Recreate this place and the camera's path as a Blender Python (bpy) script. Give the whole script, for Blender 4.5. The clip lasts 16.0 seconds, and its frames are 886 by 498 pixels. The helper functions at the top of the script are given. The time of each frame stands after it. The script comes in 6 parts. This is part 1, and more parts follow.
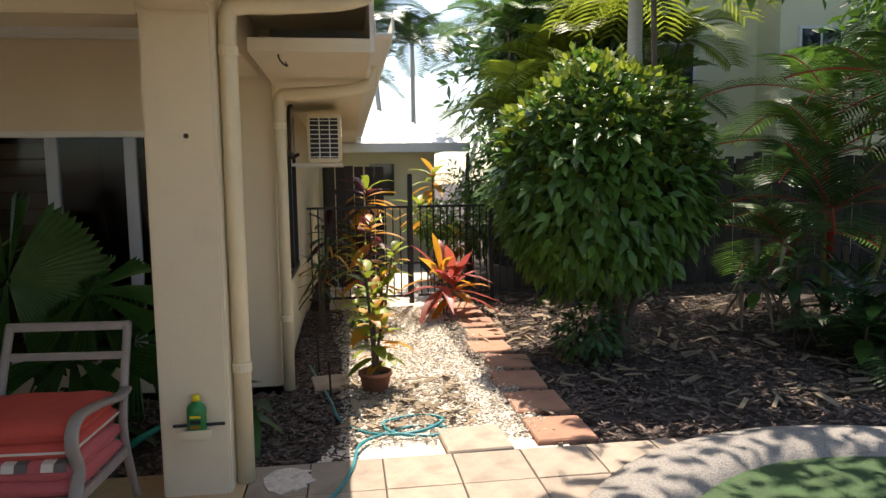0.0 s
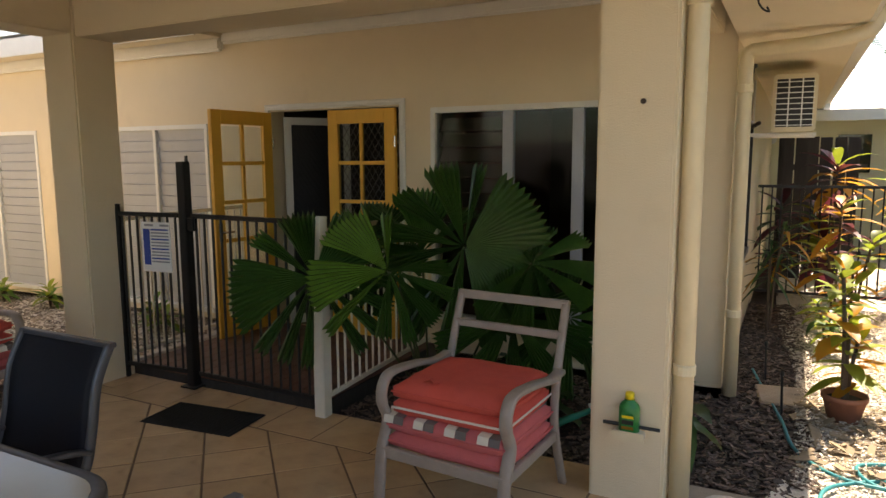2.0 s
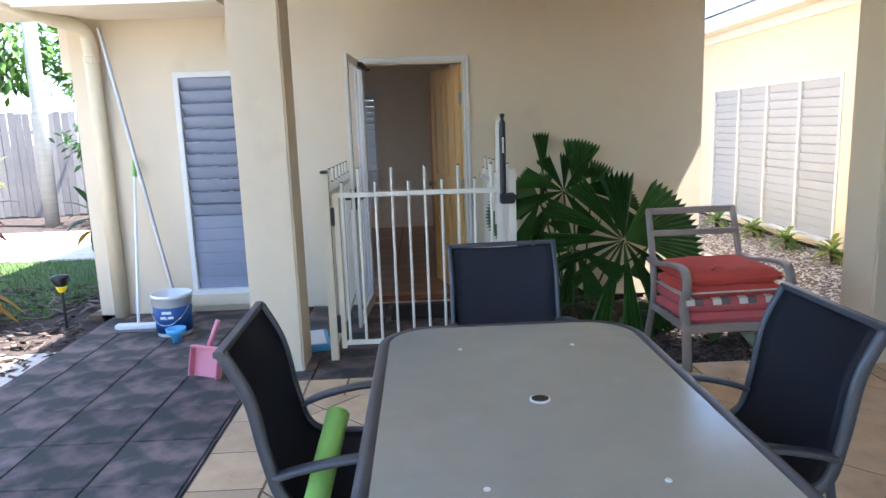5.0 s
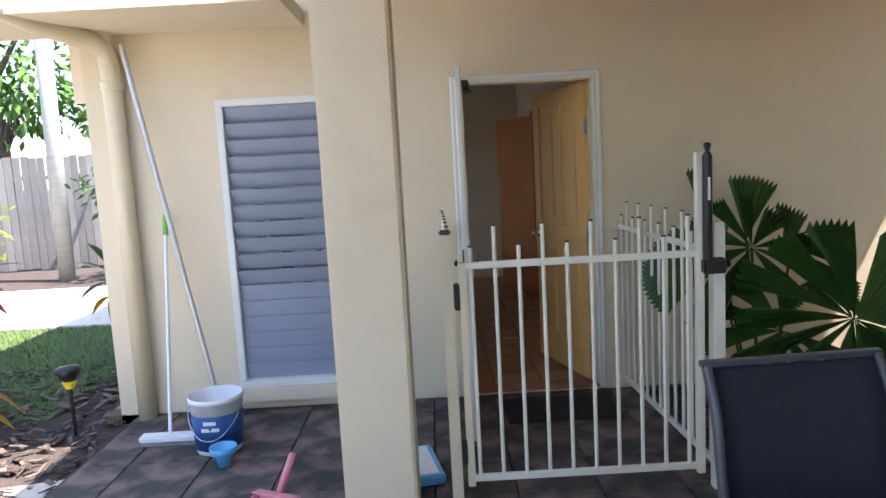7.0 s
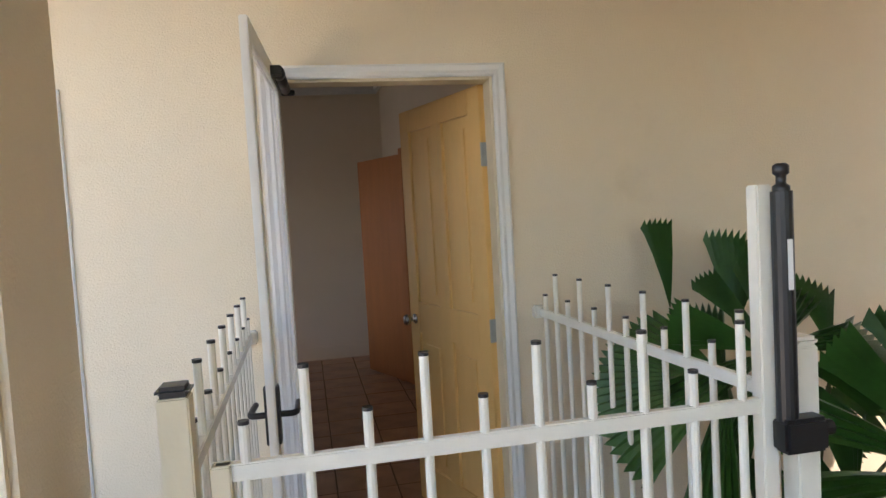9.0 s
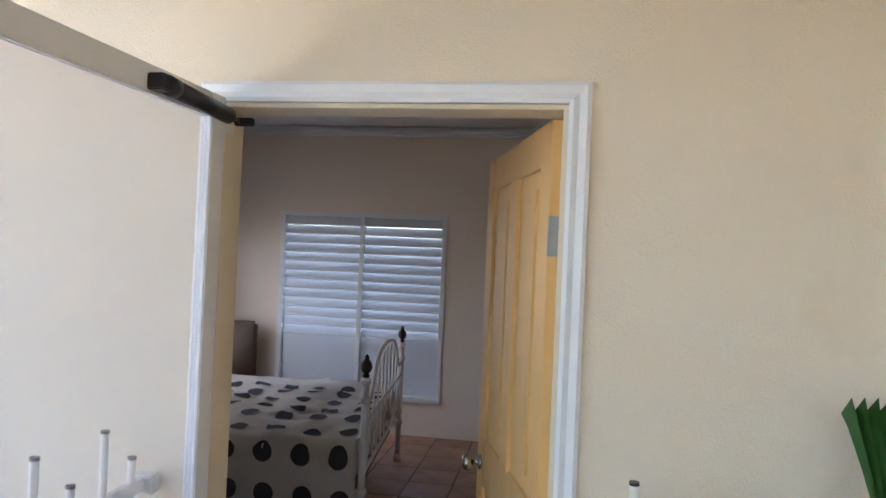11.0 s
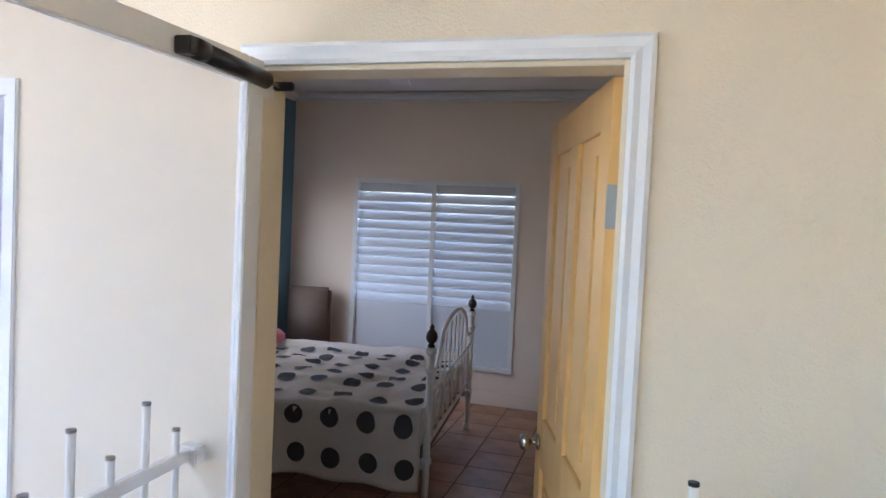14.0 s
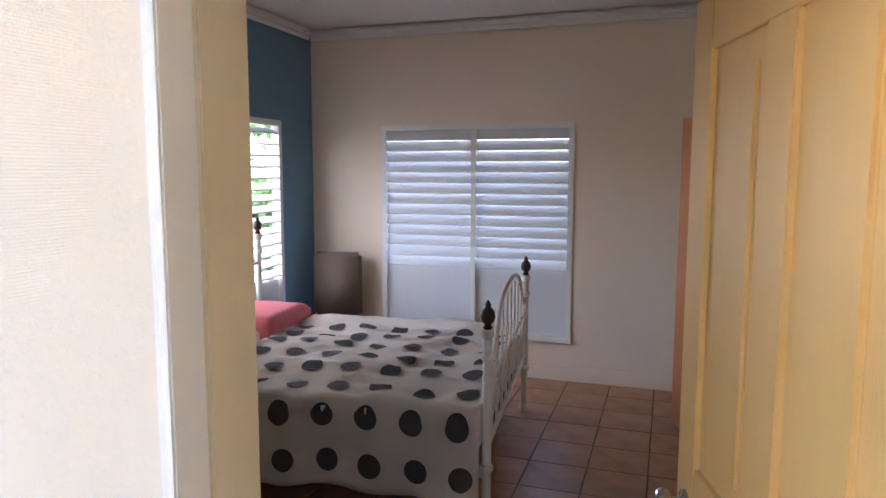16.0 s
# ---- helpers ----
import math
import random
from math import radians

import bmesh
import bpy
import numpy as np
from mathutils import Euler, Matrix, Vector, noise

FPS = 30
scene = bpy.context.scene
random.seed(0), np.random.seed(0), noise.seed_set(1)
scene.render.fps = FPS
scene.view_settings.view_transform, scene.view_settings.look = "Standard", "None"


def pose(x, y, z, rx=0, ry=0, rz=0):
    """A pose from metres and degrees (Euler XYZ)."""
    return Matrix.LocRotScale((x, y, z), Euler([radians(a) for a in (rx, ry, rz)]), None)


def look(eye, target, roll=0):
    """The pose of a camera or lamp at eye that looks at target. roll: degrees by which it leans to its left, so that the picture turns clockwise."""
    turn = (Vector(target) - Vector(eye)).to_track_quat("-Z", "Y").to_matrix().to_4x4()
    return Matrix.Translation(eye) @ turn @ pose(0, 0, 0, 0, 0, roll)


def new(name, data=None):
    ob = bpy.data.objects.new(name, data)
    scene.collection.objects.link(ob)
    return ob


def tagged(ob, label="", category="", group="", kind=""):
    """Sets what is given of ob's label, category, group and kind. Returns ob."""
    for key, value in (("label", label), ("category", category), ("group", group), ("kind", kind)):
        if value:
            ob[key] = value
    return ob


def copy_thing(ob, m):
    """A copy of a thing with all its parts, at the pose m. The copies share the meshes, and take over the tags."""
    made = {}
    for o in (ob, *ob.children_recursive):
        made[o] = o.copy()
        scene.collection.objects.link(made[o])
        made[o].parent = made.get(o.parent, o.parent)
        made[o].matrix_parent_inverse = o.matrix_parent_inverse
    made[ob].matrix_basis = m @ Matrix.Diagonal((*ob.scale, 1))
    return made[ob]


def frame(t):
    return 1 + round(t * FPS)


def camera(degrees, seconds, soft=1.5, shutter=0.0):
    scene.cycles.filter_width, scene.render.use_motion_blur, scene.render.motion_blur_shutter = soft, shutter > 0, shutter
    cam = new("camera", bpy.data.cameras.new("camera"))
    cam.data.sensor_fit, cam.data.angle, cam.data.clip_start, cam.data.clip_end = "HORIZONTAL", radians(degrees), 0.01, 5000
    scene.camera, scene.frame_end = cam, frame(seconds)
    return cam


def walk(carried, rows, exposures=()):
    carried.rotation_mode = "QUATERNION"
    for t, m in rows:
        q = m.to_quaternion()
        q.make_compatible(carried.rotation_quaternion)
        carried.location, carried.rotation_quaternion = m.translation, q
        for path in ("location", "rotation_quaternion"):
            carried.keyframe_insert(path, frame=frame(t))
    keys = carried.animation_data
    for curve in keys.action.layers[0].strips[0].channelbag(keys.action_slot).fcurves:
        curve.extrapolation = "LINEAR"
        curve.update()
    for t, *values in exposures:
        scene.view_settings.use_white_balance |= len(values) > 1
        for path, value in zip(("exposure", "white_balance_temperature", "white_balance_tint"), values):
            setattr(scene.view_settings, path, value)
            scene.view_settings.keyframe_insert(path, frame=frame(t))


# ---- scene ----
cam = camera(66.2, 16.0)
PATH = [
    (0, (-0.718, -0.595, 1.643), (1.254, -0.867, 1.443), -0.8),
    (0.5, (-0.707, -0.532, 1.646), (1.277, -0.622, 1.409), -0.9),
    (1, (-0.573, -0.45, 1.661), (1.411, -0.274, 1.477), 2.2),
    (1.5, (-0.408, -0.408, 1.648), (1.51, 0.118, 1.44), 0.8),
    (2, (-0.244, -0.405, 1.641), (1.519, 0.502, 1.375), -0.3),
    (2.5, (-0.151, -0.434, 1.628), (1.412, 0.771, 1.306), 0.8),
    (3, (-0.076, -0.378, 1.615), (1.321, 0.992, 1.202), -0.4),
    (3.5, (-0.007, -0.249, 1.622), (1.296, 1.21, 1.21), 0.8),
    (4, (0.012, -0.092, 1.586), (0.987, 1.609, 1.197), -0.3),
    (4.5, (0.101, 0.01, 1.563), (0.614, 1.908, 1.197), -1.4),
    (5, (0.139, 0.106, 1.533), (0.196, 2.074, 1.182), -2.0),
    (5.2, (0.109, 0.178, 1.538), (0.115, 2.145, 1.172), -1.4),
    (6.2, (-0.46, 0.86, 1.555), (-0.435, 2.835, 1.26), -2.5),
    (7.3, (-0.555, 1.809, 1.579), (-0.548, 3.795, 1.347), -3.8),
    (7.5, (-0.58, 1.981, 1.561), (-0.55, 3.968, 1.339), -5.1),
    (8, (-0.57, 2.497, 1.548), (-0.258, 4.464, 1.359), -5.3),
    (8.2, (-0.549, 2.689, 1.539), (-0.132, 4.637, 1.366), -3.2),
    (10.3, (0.41, 4.234, 1.672), (0.478, 6.232, 1.713), 1.1),
    (10.5, (0.466, 4.351, 1.698), (0.431, 6.35, 1.756), 2.6),
    (11, (0.508, 4.427, 1.715), (0.187, 6.401, 1.741), 2.5),
    (11.5, (0.53, 4.493, 1.726), (-0.121, 6.382, 1.633), 2.0),
    (12, (0.568, 4.499, 1.735), (-0.138, 6.369, 1.663), 1.9),
    (12.5, (0.57, 4.522, 1.734), (-0.106, 6.404, 1.695), 2.3),
    (13, (0.57, 4.527, 1.728), (-0.046, 6.43, 1.7), 2.0),
    (13.5, (0.568, 4.521, 1.721), (-0.034, 6.427, 1.673), 1.5),
    (14, (0.564, 4.555, 1.731), (0.017, 6.477, 1.648), 2.7),
    (14.5, (0.481, 4.662, 1.753), (-0.091, 6.57, 1.565), 3.0),
    (15, (0.301, 4.738, 1.785), (-0.04, 6.698, 1.577), 1.4),
    (15.5, (0.234, 5.032, 1.744), (-0.112, 6.987, 1.506), 2.1),
    (16, (0.225, 5.318, 1.716), (-0.4, 7.204, 1.492), 0.1),
]
EXPOSURES = [(0, 0.95, 7200, 14), (1.5, 1.12, 8150, 15), (2.5, 1.98, 7800, 14), (3.0, 2.5, 7300, 13), (3.5, 2.75, 7150, 13), (4.5, 2.75, 6250, 13), (5.2, 2.5, 5800, 13), (7.4, 2.28, 6500, 15), (8.2, 2.5, 6800, 16), (10.3, 3.2, 6000, 16), (12.5, 3.5, 5500, 17), (14.0, 3.58, 5600, 17), (15.0, 3.65, 5700, 18), (16.0, 3.95, 6000, 20)]
walk(cam, [(t, look(eye, aim, roll)) for t, eye, aim, roll in PATH], EXPOSURES)

# ---------------- world, sun ----------------
SUN = Vector((0.5, -0.13, 1.0)).normalized()
world = bpy.data.worlds.new("world")
scene.world = world
world.use_nodes = True
wn = world.node_tree
sky = wn.nodes.new("ShaderNodeTexSky")
sky.sky_type = "NISHITA"
sky.sun_disc = False
sky.sun_elevation = math.asin(SUN.z)
sky.sun_rotation = math.atan2(SUN.x, SUN.y)
wn.links.new(sky.outputs[0], wn.nodes["Background"].inputs[0])
wn.nodes["Background"].inputs[1].default_value = 0.15
sun = new("sun", bpy.data.lights.new("sun", "SUN"))
sun.data.energy = 5.0
sun.data.angle = radians(0.5)
sun.data.color = (1.0, 0.95, 0.87)
sun.matrix_world = look(SUN * 30, (0, 0, 0))


# sky light through the bedroom's west window
skyl = new("window_light", bpy.data.lights.new("window_light", "AREA"))
skyl.data.shape = "RECTANGLE"
skyl.data.size = 1.5
skyl.data.size_y = 1.6
skyl.data.energy = 3.6
skyl.data.color = (1.0, 0.9, 0.78)
skyl.matrix_world = look((-3.02, 9.53, 1.28), (0.5, 9.3, 1.0))

# ---------------- materials ----------------
def mat(name, col, rough=0.6, var=0.12, scale=6.0, bump=0.0, bscale=40.0, metal=0.0, col2=None, spec=0.5, rnd=0.0, stretch=(1, 1, 1), trans=0.0, dirt=None, island=0.0):
    m = bpy.data.materials.new(name)
    m.use_nodes = True
    nt = m.node_tree
    N, L = nt.nodes, nt.links
    b = N["Principled BSDF"]
    b.inputs["Roughness"].default_value = rough
    b.inputs["Metallic"].default_value = metal
    b.inputs["Specular IOR Level"].default_value = spec
    tc = N.new("ShaderNodeTexCoord")
    mp = N.new("ShaderNodeMapping")
    mp.inputs["Scale"].default_value = stretch
    L.new(tc.outputs["Object"], mp.inputs["Vector"])
    n1 = N.new("ShaderNodeTexNoise")
    n1.inputs["Scale"].default_value = scale
    n1.inputs["Detail"].default_value = 6
    n1.inputs["Roughness"].default_value = 0.65
    L.new(mp.outputs[0], n1.inputs["Vector"])
    ramp = N.new("ShaderNodeMapRange")
    ramp.inputs["From Min"].default_value = 0.3
    ramp.inputs["From Max"].default_value = 0.7
    L.new(n1.outputs["Fac"], ramp.inputs["Value"])
    mix = N.new("ShaderNodeMix")
    mix.data_type = "RGBA"
    c2 = col2 or tuple(c * (1 - var) for c in col)
    mix.inputs["A"].default_value = (*col, 1)
    mix.inputs["B"].default_value = (*c2, 1)
    L.new(ramp.outputs[0], mix.inputs["Factor"])
    out = mix.outputs["Result"]
    if dirt:
        n3 = N.new("ShaderNodeTexNoise")
        n3.inputs["Scale"].default_value = dirt[1]
        n3.inputs["Detail"].default_value = 8
        L.new(tc.outputs["Object"], n3.inputs["Vector"])
        r3 = N.new("ShaderNodeMapRange")
        r3.inputs["From Min"].default_value = dirt[2]
        r3.inputs["From Max"].default_value = dirt[2] + 0.15
        r3.inputs["To Max"].default_value = dirt[3]
        L.new(n3.outputs["Fac"], r3.inputs["Value"])
        m3 = N.new("ShaderNodeMix")
        m3.data_type = "RGBA"
        L.new(r3.outputs[0], m3.inputs["Factor"])
        L.new(out, m3.inputs["A"])
        m3.inputs["B"].default_value = (*dirt[0], 1)
        out = m3.outputs["Result"]
    if rnd or island:
        if island:
            src = N.new("ShaderNodeNewGeometry").outputs["Random Per Island"]
        else:
            src = N.new("ShaderNodeObjectInfo").outputs["Random"]
        rr = N.new("ShaderNodeMapRange")
        k = rnd or island
        rr.inputs["To Min"].default_value = 1 - k
        rr.inputs["To Max"].default_value = 1 + k
        L.new(src, rr.inputs["Value"])
        hs = N.new("ShaderNodeHueSaturation")
        L.new(rr.outputs[0], hs.inputs["Value"])
        L.new(out, hs.inputs["Color"])
        out = hs.outputs["Color"]
    L.new(out, b.inputs["Base Color"])
    if bump:
        n2 = N.new("ShaderNodeTexNoise")
        n2.inputs["Scale"].default_value = bscale
        n2.inputs["Detail"].default_value = 4
        L.new(mp.outputs[0], n2.inputs["Vector"])
        bp = N.new("ShaderNodeBump")
        bp.inputs["Strength"].default_value = bump
        bp.inputs["Distance"].default_value = 0.01
        L.new(n2.outputs["Fac"], bp.inputs["Height"])
        L.new(bp.outputs[0], b.inputs["Normal"])
    if trans:
        t = N.new("ShaderNodeBsdfTranslucent")
        ms = N.new("ShaderNodeMixShader")
        ms.inputs[0].default_value = trans
        L.new(out, t.inputs["Color"])
        L.new(b.outputs[0], ms.inputs[1])
        L.new(t.outputs[0], ms.inputs[2])
        L.new(ms.outputs[0], N["Material Output"].inputs["Surface"])
    return m


def glass_mat(name, tint, rough=0.0):
    m = bpy.data.materials.new(name)
    m.use_nodes = True
    N, L = m.node_tree.nodes, m.node_tree.links
    tr = N.new("ShaderNodeBsdfTransparent")
    tr.inputs[0].default_value = (*tint, 1)
    gl = N.new("ShaderNodeBsdfGlossy")
    gl.inputs["Roughness"].default_value = rough
    fr = N.new("ShaderNodeFresnel")
    fr.inputs[0].default_value = 1.22
    ms = N.new("ShaderNodeMixShader")
    L.new(fr.outputs[0], ms.inputs[0])
    L.new(tr.outputs[0], ms.inputs[1])
    L.new(gl.outputs[0], ms.inputs[2])
    L.new(ms.outputs[0], N["Material Output"].inputs["Surface"])
    return m


RENDER = mat("cream_render", (0.755, 0.64, 0.455), 0.85, 0.07, 1.2, 0.3, 150, dirt=((0.5, 0.4, 0.25), 3, 0.62, 0.25))
RENDER_IN = mat("beige_plaster", (0.82, 0.69, 0.54), 0.9, 0.05, 1.0, 0.1, 120)
WHITE_ROUGH = mat("white_render", (0.78, 0.76, 0.72), 0.9, 0.05, 2, 0.6, 70)
BLUE = mat("blue_plaster", (0.15, 0.27, 0.36), 0.9, 0.06, 2, 0.1, 120)
SOFFIT = mat("soffit_board", (0.75, 0.66, 0.50), 0.8, 0.05, 1.5, 0.1, 60)
CEIL = mat("white_ceiling", (0.75, 0.73, 0.69), 0.9, 0.04, 2, 0.05, 60)
TRIM = mat("white_paint", (0.76, 0.75, 0.70), 0.45, 0.06, 8, 0.08, 60)
CREAMP = mat("cream_metal_paint", (0.74, 0.64, 0.44), 0.4, 0.07, 9, 0.05, 80)
FENCEW = mat("ivory_powdercoat", (0.78, 0.74, 0.62), 0.4, 0.08, 12, 0.05, 80)
BLACKM = mat("black_powdercoat", (0.012, 0.012, 0.013), 0.4, 0.2, 12, 0.05, 80)
YELLOW = mat("yellow_door_paint", (0.78, 0.42, 0.06), 0.42, 0.10, 3, 0.12, 60, stretch=(4, 4, 0.6))
YELLOW2 = mat("pale_yellow_door_paint", (0.82, 0.50, 0.17), 0.45, 0.08, 3, 0.12, 60, stretch=(4, 4, 0.6))
ORANGE = mat("orange_timber", (0.55, 0.20, 0.06), 0.5, 0.15, 3, 0.1, 50, stretch=(4, 4, 0.5))
SLATGREY = mat("grey_louvre_paint", (0.40, 0.42, 0.45), 0.4, 0.06, 6, 0.05, 60)
SLATWHITE = mat("white_shutter_paint", (0.66, 0.67, 0.68), 0.4, 0.05, 6, 0.05, 60)
SLATBLUE = mat("blue_grey_louvre_paint", (0.30, 0.33, 0.40), 0.45, 0.07, 6, 0.05, 60)
GLASS = glass_mat("clear_glass", (0.85, 0.88, 0.87))
MESH = bpy.data.materials.new("fly_screen_mesh")
MESH.use_nodes = True
_n, _l = MESH.node_tree.nodes, MESH.node_tree.links
_t = _n.new("ShaderNodeBsdfTransparent")
_d = _n.new("ShaderNodeBsdfDiffuse")
_d.inputs[0].default_value = (0.62, 0.63, 0.70, 1)
_w = _n.new("ShaderNodeTexWave")
_w.bands_direction = "Z"
_w.inputs["Scale"].default_value = 90
_w.inputs["Distortion"].default_value = 0.4
_c = _n.new("ShaderNodeTexCoord")
_r = _n.new("ShaderNodeMapRange")
_r.inputs["To Min"].default_value = 0.2
_r.inputs["To Max"].default_value = 0.26
_m = _n.new("ShaderNodeMixShader")
_l.new(_c.outputs["Object"], _w.inputs["Vector"])
_l.new(_w.outputs["Fac"], _r.inputs["Value"])
_l.new(_r.outputs[0], _m.inputs[0])
_l.new(_t.outputs[0], _m.inputs[1])
_l.new(_d.outputs[0], _m.inputs[2])
_l.new(_m.outputs[0], _n["Material Output"].inputs["Surface"])
DARKMESH = mat("dark_screen_mesh", (0.03, 0.03, 0.035), 0.5, 0.2, 30)
TILE = mat("sand_floor_tile", (0.64, 0.44, 0.255), 0.27, 0.22, 5, 0.12, 30, rnd=0.10, dirt=((0.36, 0.24, 0.14), 9, 0.6, 0.4))
GROUT = mat("tile_grout", (0.17, 0.105, 0.06), 0.9, 0.2, 12, 0.2, 80)
PAVER = mat("sandy_paver", (0.40, 0.32, 0.245), 0.85, 0.3, 6, 0.6, 120, rnd=0.12, dirt=((0.2, 0.17, 0.13), 5, 0.55, 0.6))
PAVERD = mat("mossy_dark_paver", (0.20, 0.135, 0.12), 0.8, 0.4, 5, 0.6, 90, rnd=0.25, dirt=((0.035, 0.04, 0.032), 4.5, 0.42, 0.9))
STONE = mat("terracotta_stone", (0.42, 0.21, 0.13), 0.85, 0.2, 5, 0.5, 90, rnd=0.15, dirt=((0.2, 0.13, 0.09), 6, 0.58, 0.6))
MULCH = mat("mulch_soil", (0.075, 0.052, 0.042), 0.95, 0.5, 9, 1.0, 45, col2=(0.03, 0.022, 0.018))
CHIP = mat("mulch_chip", (0.16, 0.11, 0.085), 0.9, 0.5, 30, 0.3, 60, island=0.7)
GRAVEL = mat("pale_gravel", (0.78, 0.70, 0.60), 0.95, 0.35, 25, 1.0, 90, dirt=((0.25, 0.19, 0.14), 7, 0.58, 0.7))
LAWN = mat("lawn_grass", (0.09, 0.13, 0.035), 0.9, 0.4, 12, 0.8, 90)
AGG = mat("pebble_aggregate", (0.40, 0.36, 0.31), 0.75, 0.5, 95, 1.0, 130, col2=(0.13, 0.12, 0.11))
POOL = mat("green_pool_floor", (0.032, 0.082, 0.016), 0.8, 0.4, 8, 0.6, 60)
DECK = mat("red_brown_deck", (0.16, 0.07, 0.045), 0.5, 0.25, 6, 0.2, 50, rnd=0.12)
CUSH = mat("red_fabric", (0.60, 0.085, 0.06), 0.9, 0.12, 14, 0.25, 300, dirt=((0.42, 0.05, 0.035), 5, 0.6, 0.4))
CUSHP = mat("faded_pink_red_fabric", (0.58, 0.13, 0.13), 0.9, 0.12, 14, 0.25, 300)
STRIPW = mat("cream_fabric", (0.72, 0.66, 0.56), 0.9, 0.08, 14, 0.25, 300)
STRIPG = mat("grey_brown_fabric", (0.16, 0.13, 0.12), 0.9, 0.1, 14, 0.25, 300)
CHAIRF = mat("weathered_taupe_metal", (0.33, 0.275, 0.24), 0.5, 0.2, 10, 0.15, 60)
SLING = mat("navy_black_sling", (0.018, 0.02, 0.032), 0.75, 0.2, 40, 0.3, 400)
TFRAME = mat("dark_grey_aluminium", (0.10, 0.105, 0.12), 0.4, 0.15, 15, 0.05, 60, metal=0.4)
TGLASS = mat("frosted_table_glass", (0.36, 0.355, 0.295), 0.13, 0.14, 2.2, 0.04, 160, dirt=((0.42, 0.40, 0.35), 4, 0.55, 0.35))
LEAFD = mat("palm_leaf_green", (0.045, 0.125, 0.022), 0.38, 0.35, 9, 0.15, 50, trans=0.25, island=0.25)
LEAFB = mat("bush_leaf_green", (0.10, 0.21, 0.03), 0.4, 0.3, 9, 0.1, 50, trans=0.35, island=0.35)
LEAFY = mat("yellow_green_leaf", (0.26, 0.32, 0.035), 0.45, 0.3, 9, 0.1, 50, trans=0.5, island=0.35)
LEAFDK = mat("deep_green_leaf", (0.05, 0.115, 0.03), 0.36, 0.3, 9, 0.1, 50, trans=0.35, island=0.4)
LEAFR = mat("crimson_leaf", (0.42, 0.05, 0.07), 0.45, 0.4, 6, 0.1, 50, col2=(0.30, 0.10, 0.03), trans=0.5, island=0.4)
LEAFO = mat("orange_leaf", (0.50, 0.19, 0.02), 0.45, 0.4, 6, 0.1, 50, col2=(0.42, 0.26, 0.03), trans=0.5, island=0.35)
LEAFM = mat("maroon_leaf", (0.12, 0.02, 0.03), 0.45, 0.4, 6, 0.1, 50, trans=0.4, island=0.35)
DRYLEAF = mat("dry_leaf", (0.34, 0.26, 0.17), 0.9, 0.3, 12, 0.2, 60, trans=0.2, island=0.3)
BARK = mat("brown_bark", (0.13, 0.095, 0.07), 0.9, 0.4, 14, 0.7, 40, stretch=(1, 1, 0.3))
PALEBARK = mat("pale_palm_bark", (0.42, 0.41, 0.38), 0.8, 0.2, 8, 0.4, 30, stretch=(0.3, 0.3, 3))
REDBARK = mat("red_palm_sheath", (0.45, 0.04, 0.025), 0.45, 0.2, 8)
GREENBARK = mat("green_palm_cane", (0.22, 0.25, 0.06), 0.5, 0.3, 8)
STALK = mat("leaf_stalk", (0.07, 0.09, 0.03), 0.5, 0.3, 8)
DARKWOOD = mat("dark_fence_timber", (0.055, 0.045, 0.04), 0.85, 0.4, 6, 0.5, 40, stretch=(4, 4, 0.4), rnd=0.25)
GREYWOOD = mat("grey_fence_timber", (0.26, 0.24, 0.23), 0.85, 0.3, 6, 0.5, 40, stretch=(4, 4, 0.4), rnd=0.2)
ROOFW = mat("white_metal_roof", (0.82, 0.82, 0.82), 0.45, 0.04, 2)
NEIGHB = mat("neighbour_cream_render", (0.76, 0.71, 0.48), 0.85, 0.06, 1, 0.2, 40)
DARKGLASS = mat("dark_window_glass", (0.02, 0.025, 0.03), 0.05, 0.1, 3)
TERRA = mat("terracotta_pot", (0.33, 0.13, 0.08), 0.85, 0.2, 9, 0.2, 60)
HOSE = mat("teal_hose", (0.02, 0.22, 0.24), 0.45, 0.15, 20)
GREENPL = mat("green_plastic", (0.01, 0.20, 0.045), 0.35, 0.08, 10)
TEALPL = mat("teal_green_plastic", (0.0, 0.22, 0.14), 0.4, 0.1, 10)
YELLPL = mat("yellow_plastic", (0.80, 0.60, 0.02), 0.4, 0.05, 10)
PINKPL = mat("pink_plastic", (0.75, 0.27, 0.33), 0.45, 0.08, 10)
BLUEPL = mat("blue_plastic", (0.012, 0.07, 0.24), 0.4, 0.08, 10)
SKYPL = mat("pale_blue_plastic", (0.12, 0.42, 0.72), 0.4, 0.08, 10)
WHITEPL = mat("white_plastic", (0.78, 0.78, 0.76), 0.4, 0.06, 10)
BLACKPL = mat("black_plastic", (0.012, 0.012, 0.013), 0.35, 0.1, 10)
LIME = mat("lime_foam", (0.28, 0.55, 0.12), 0.8, 0.08, 14, 0.3, 200)
STEEL = mat("steel", (0.55, 0.54, 0.52), 0.25, 0.08, 20, metal=1.0)
GALV = mat("galvanised_hinge", (0.45, 0.47, 0.47), 0.45, 0.15, 20, metal=0.8)
ALU = mat("aluminium_pole", (0.62, 0.62, 0.62), 0.35, 0.12, 20, metal=0.6)
MATBLK = mat("black_rubber", (0.014, 0.013, 0.013), 0.8, 0.2, 30, 0.4, 90)
BEDW = mat("cream_bed_metal", (0.72, 0.68, 0.60), 0.45, 0.08, 15, 0.05, 60)
DUVET = mat("cream_duvet", (0.83, 0.74, 0.62), 0.95, 0.05, 4, 0.3, 30)
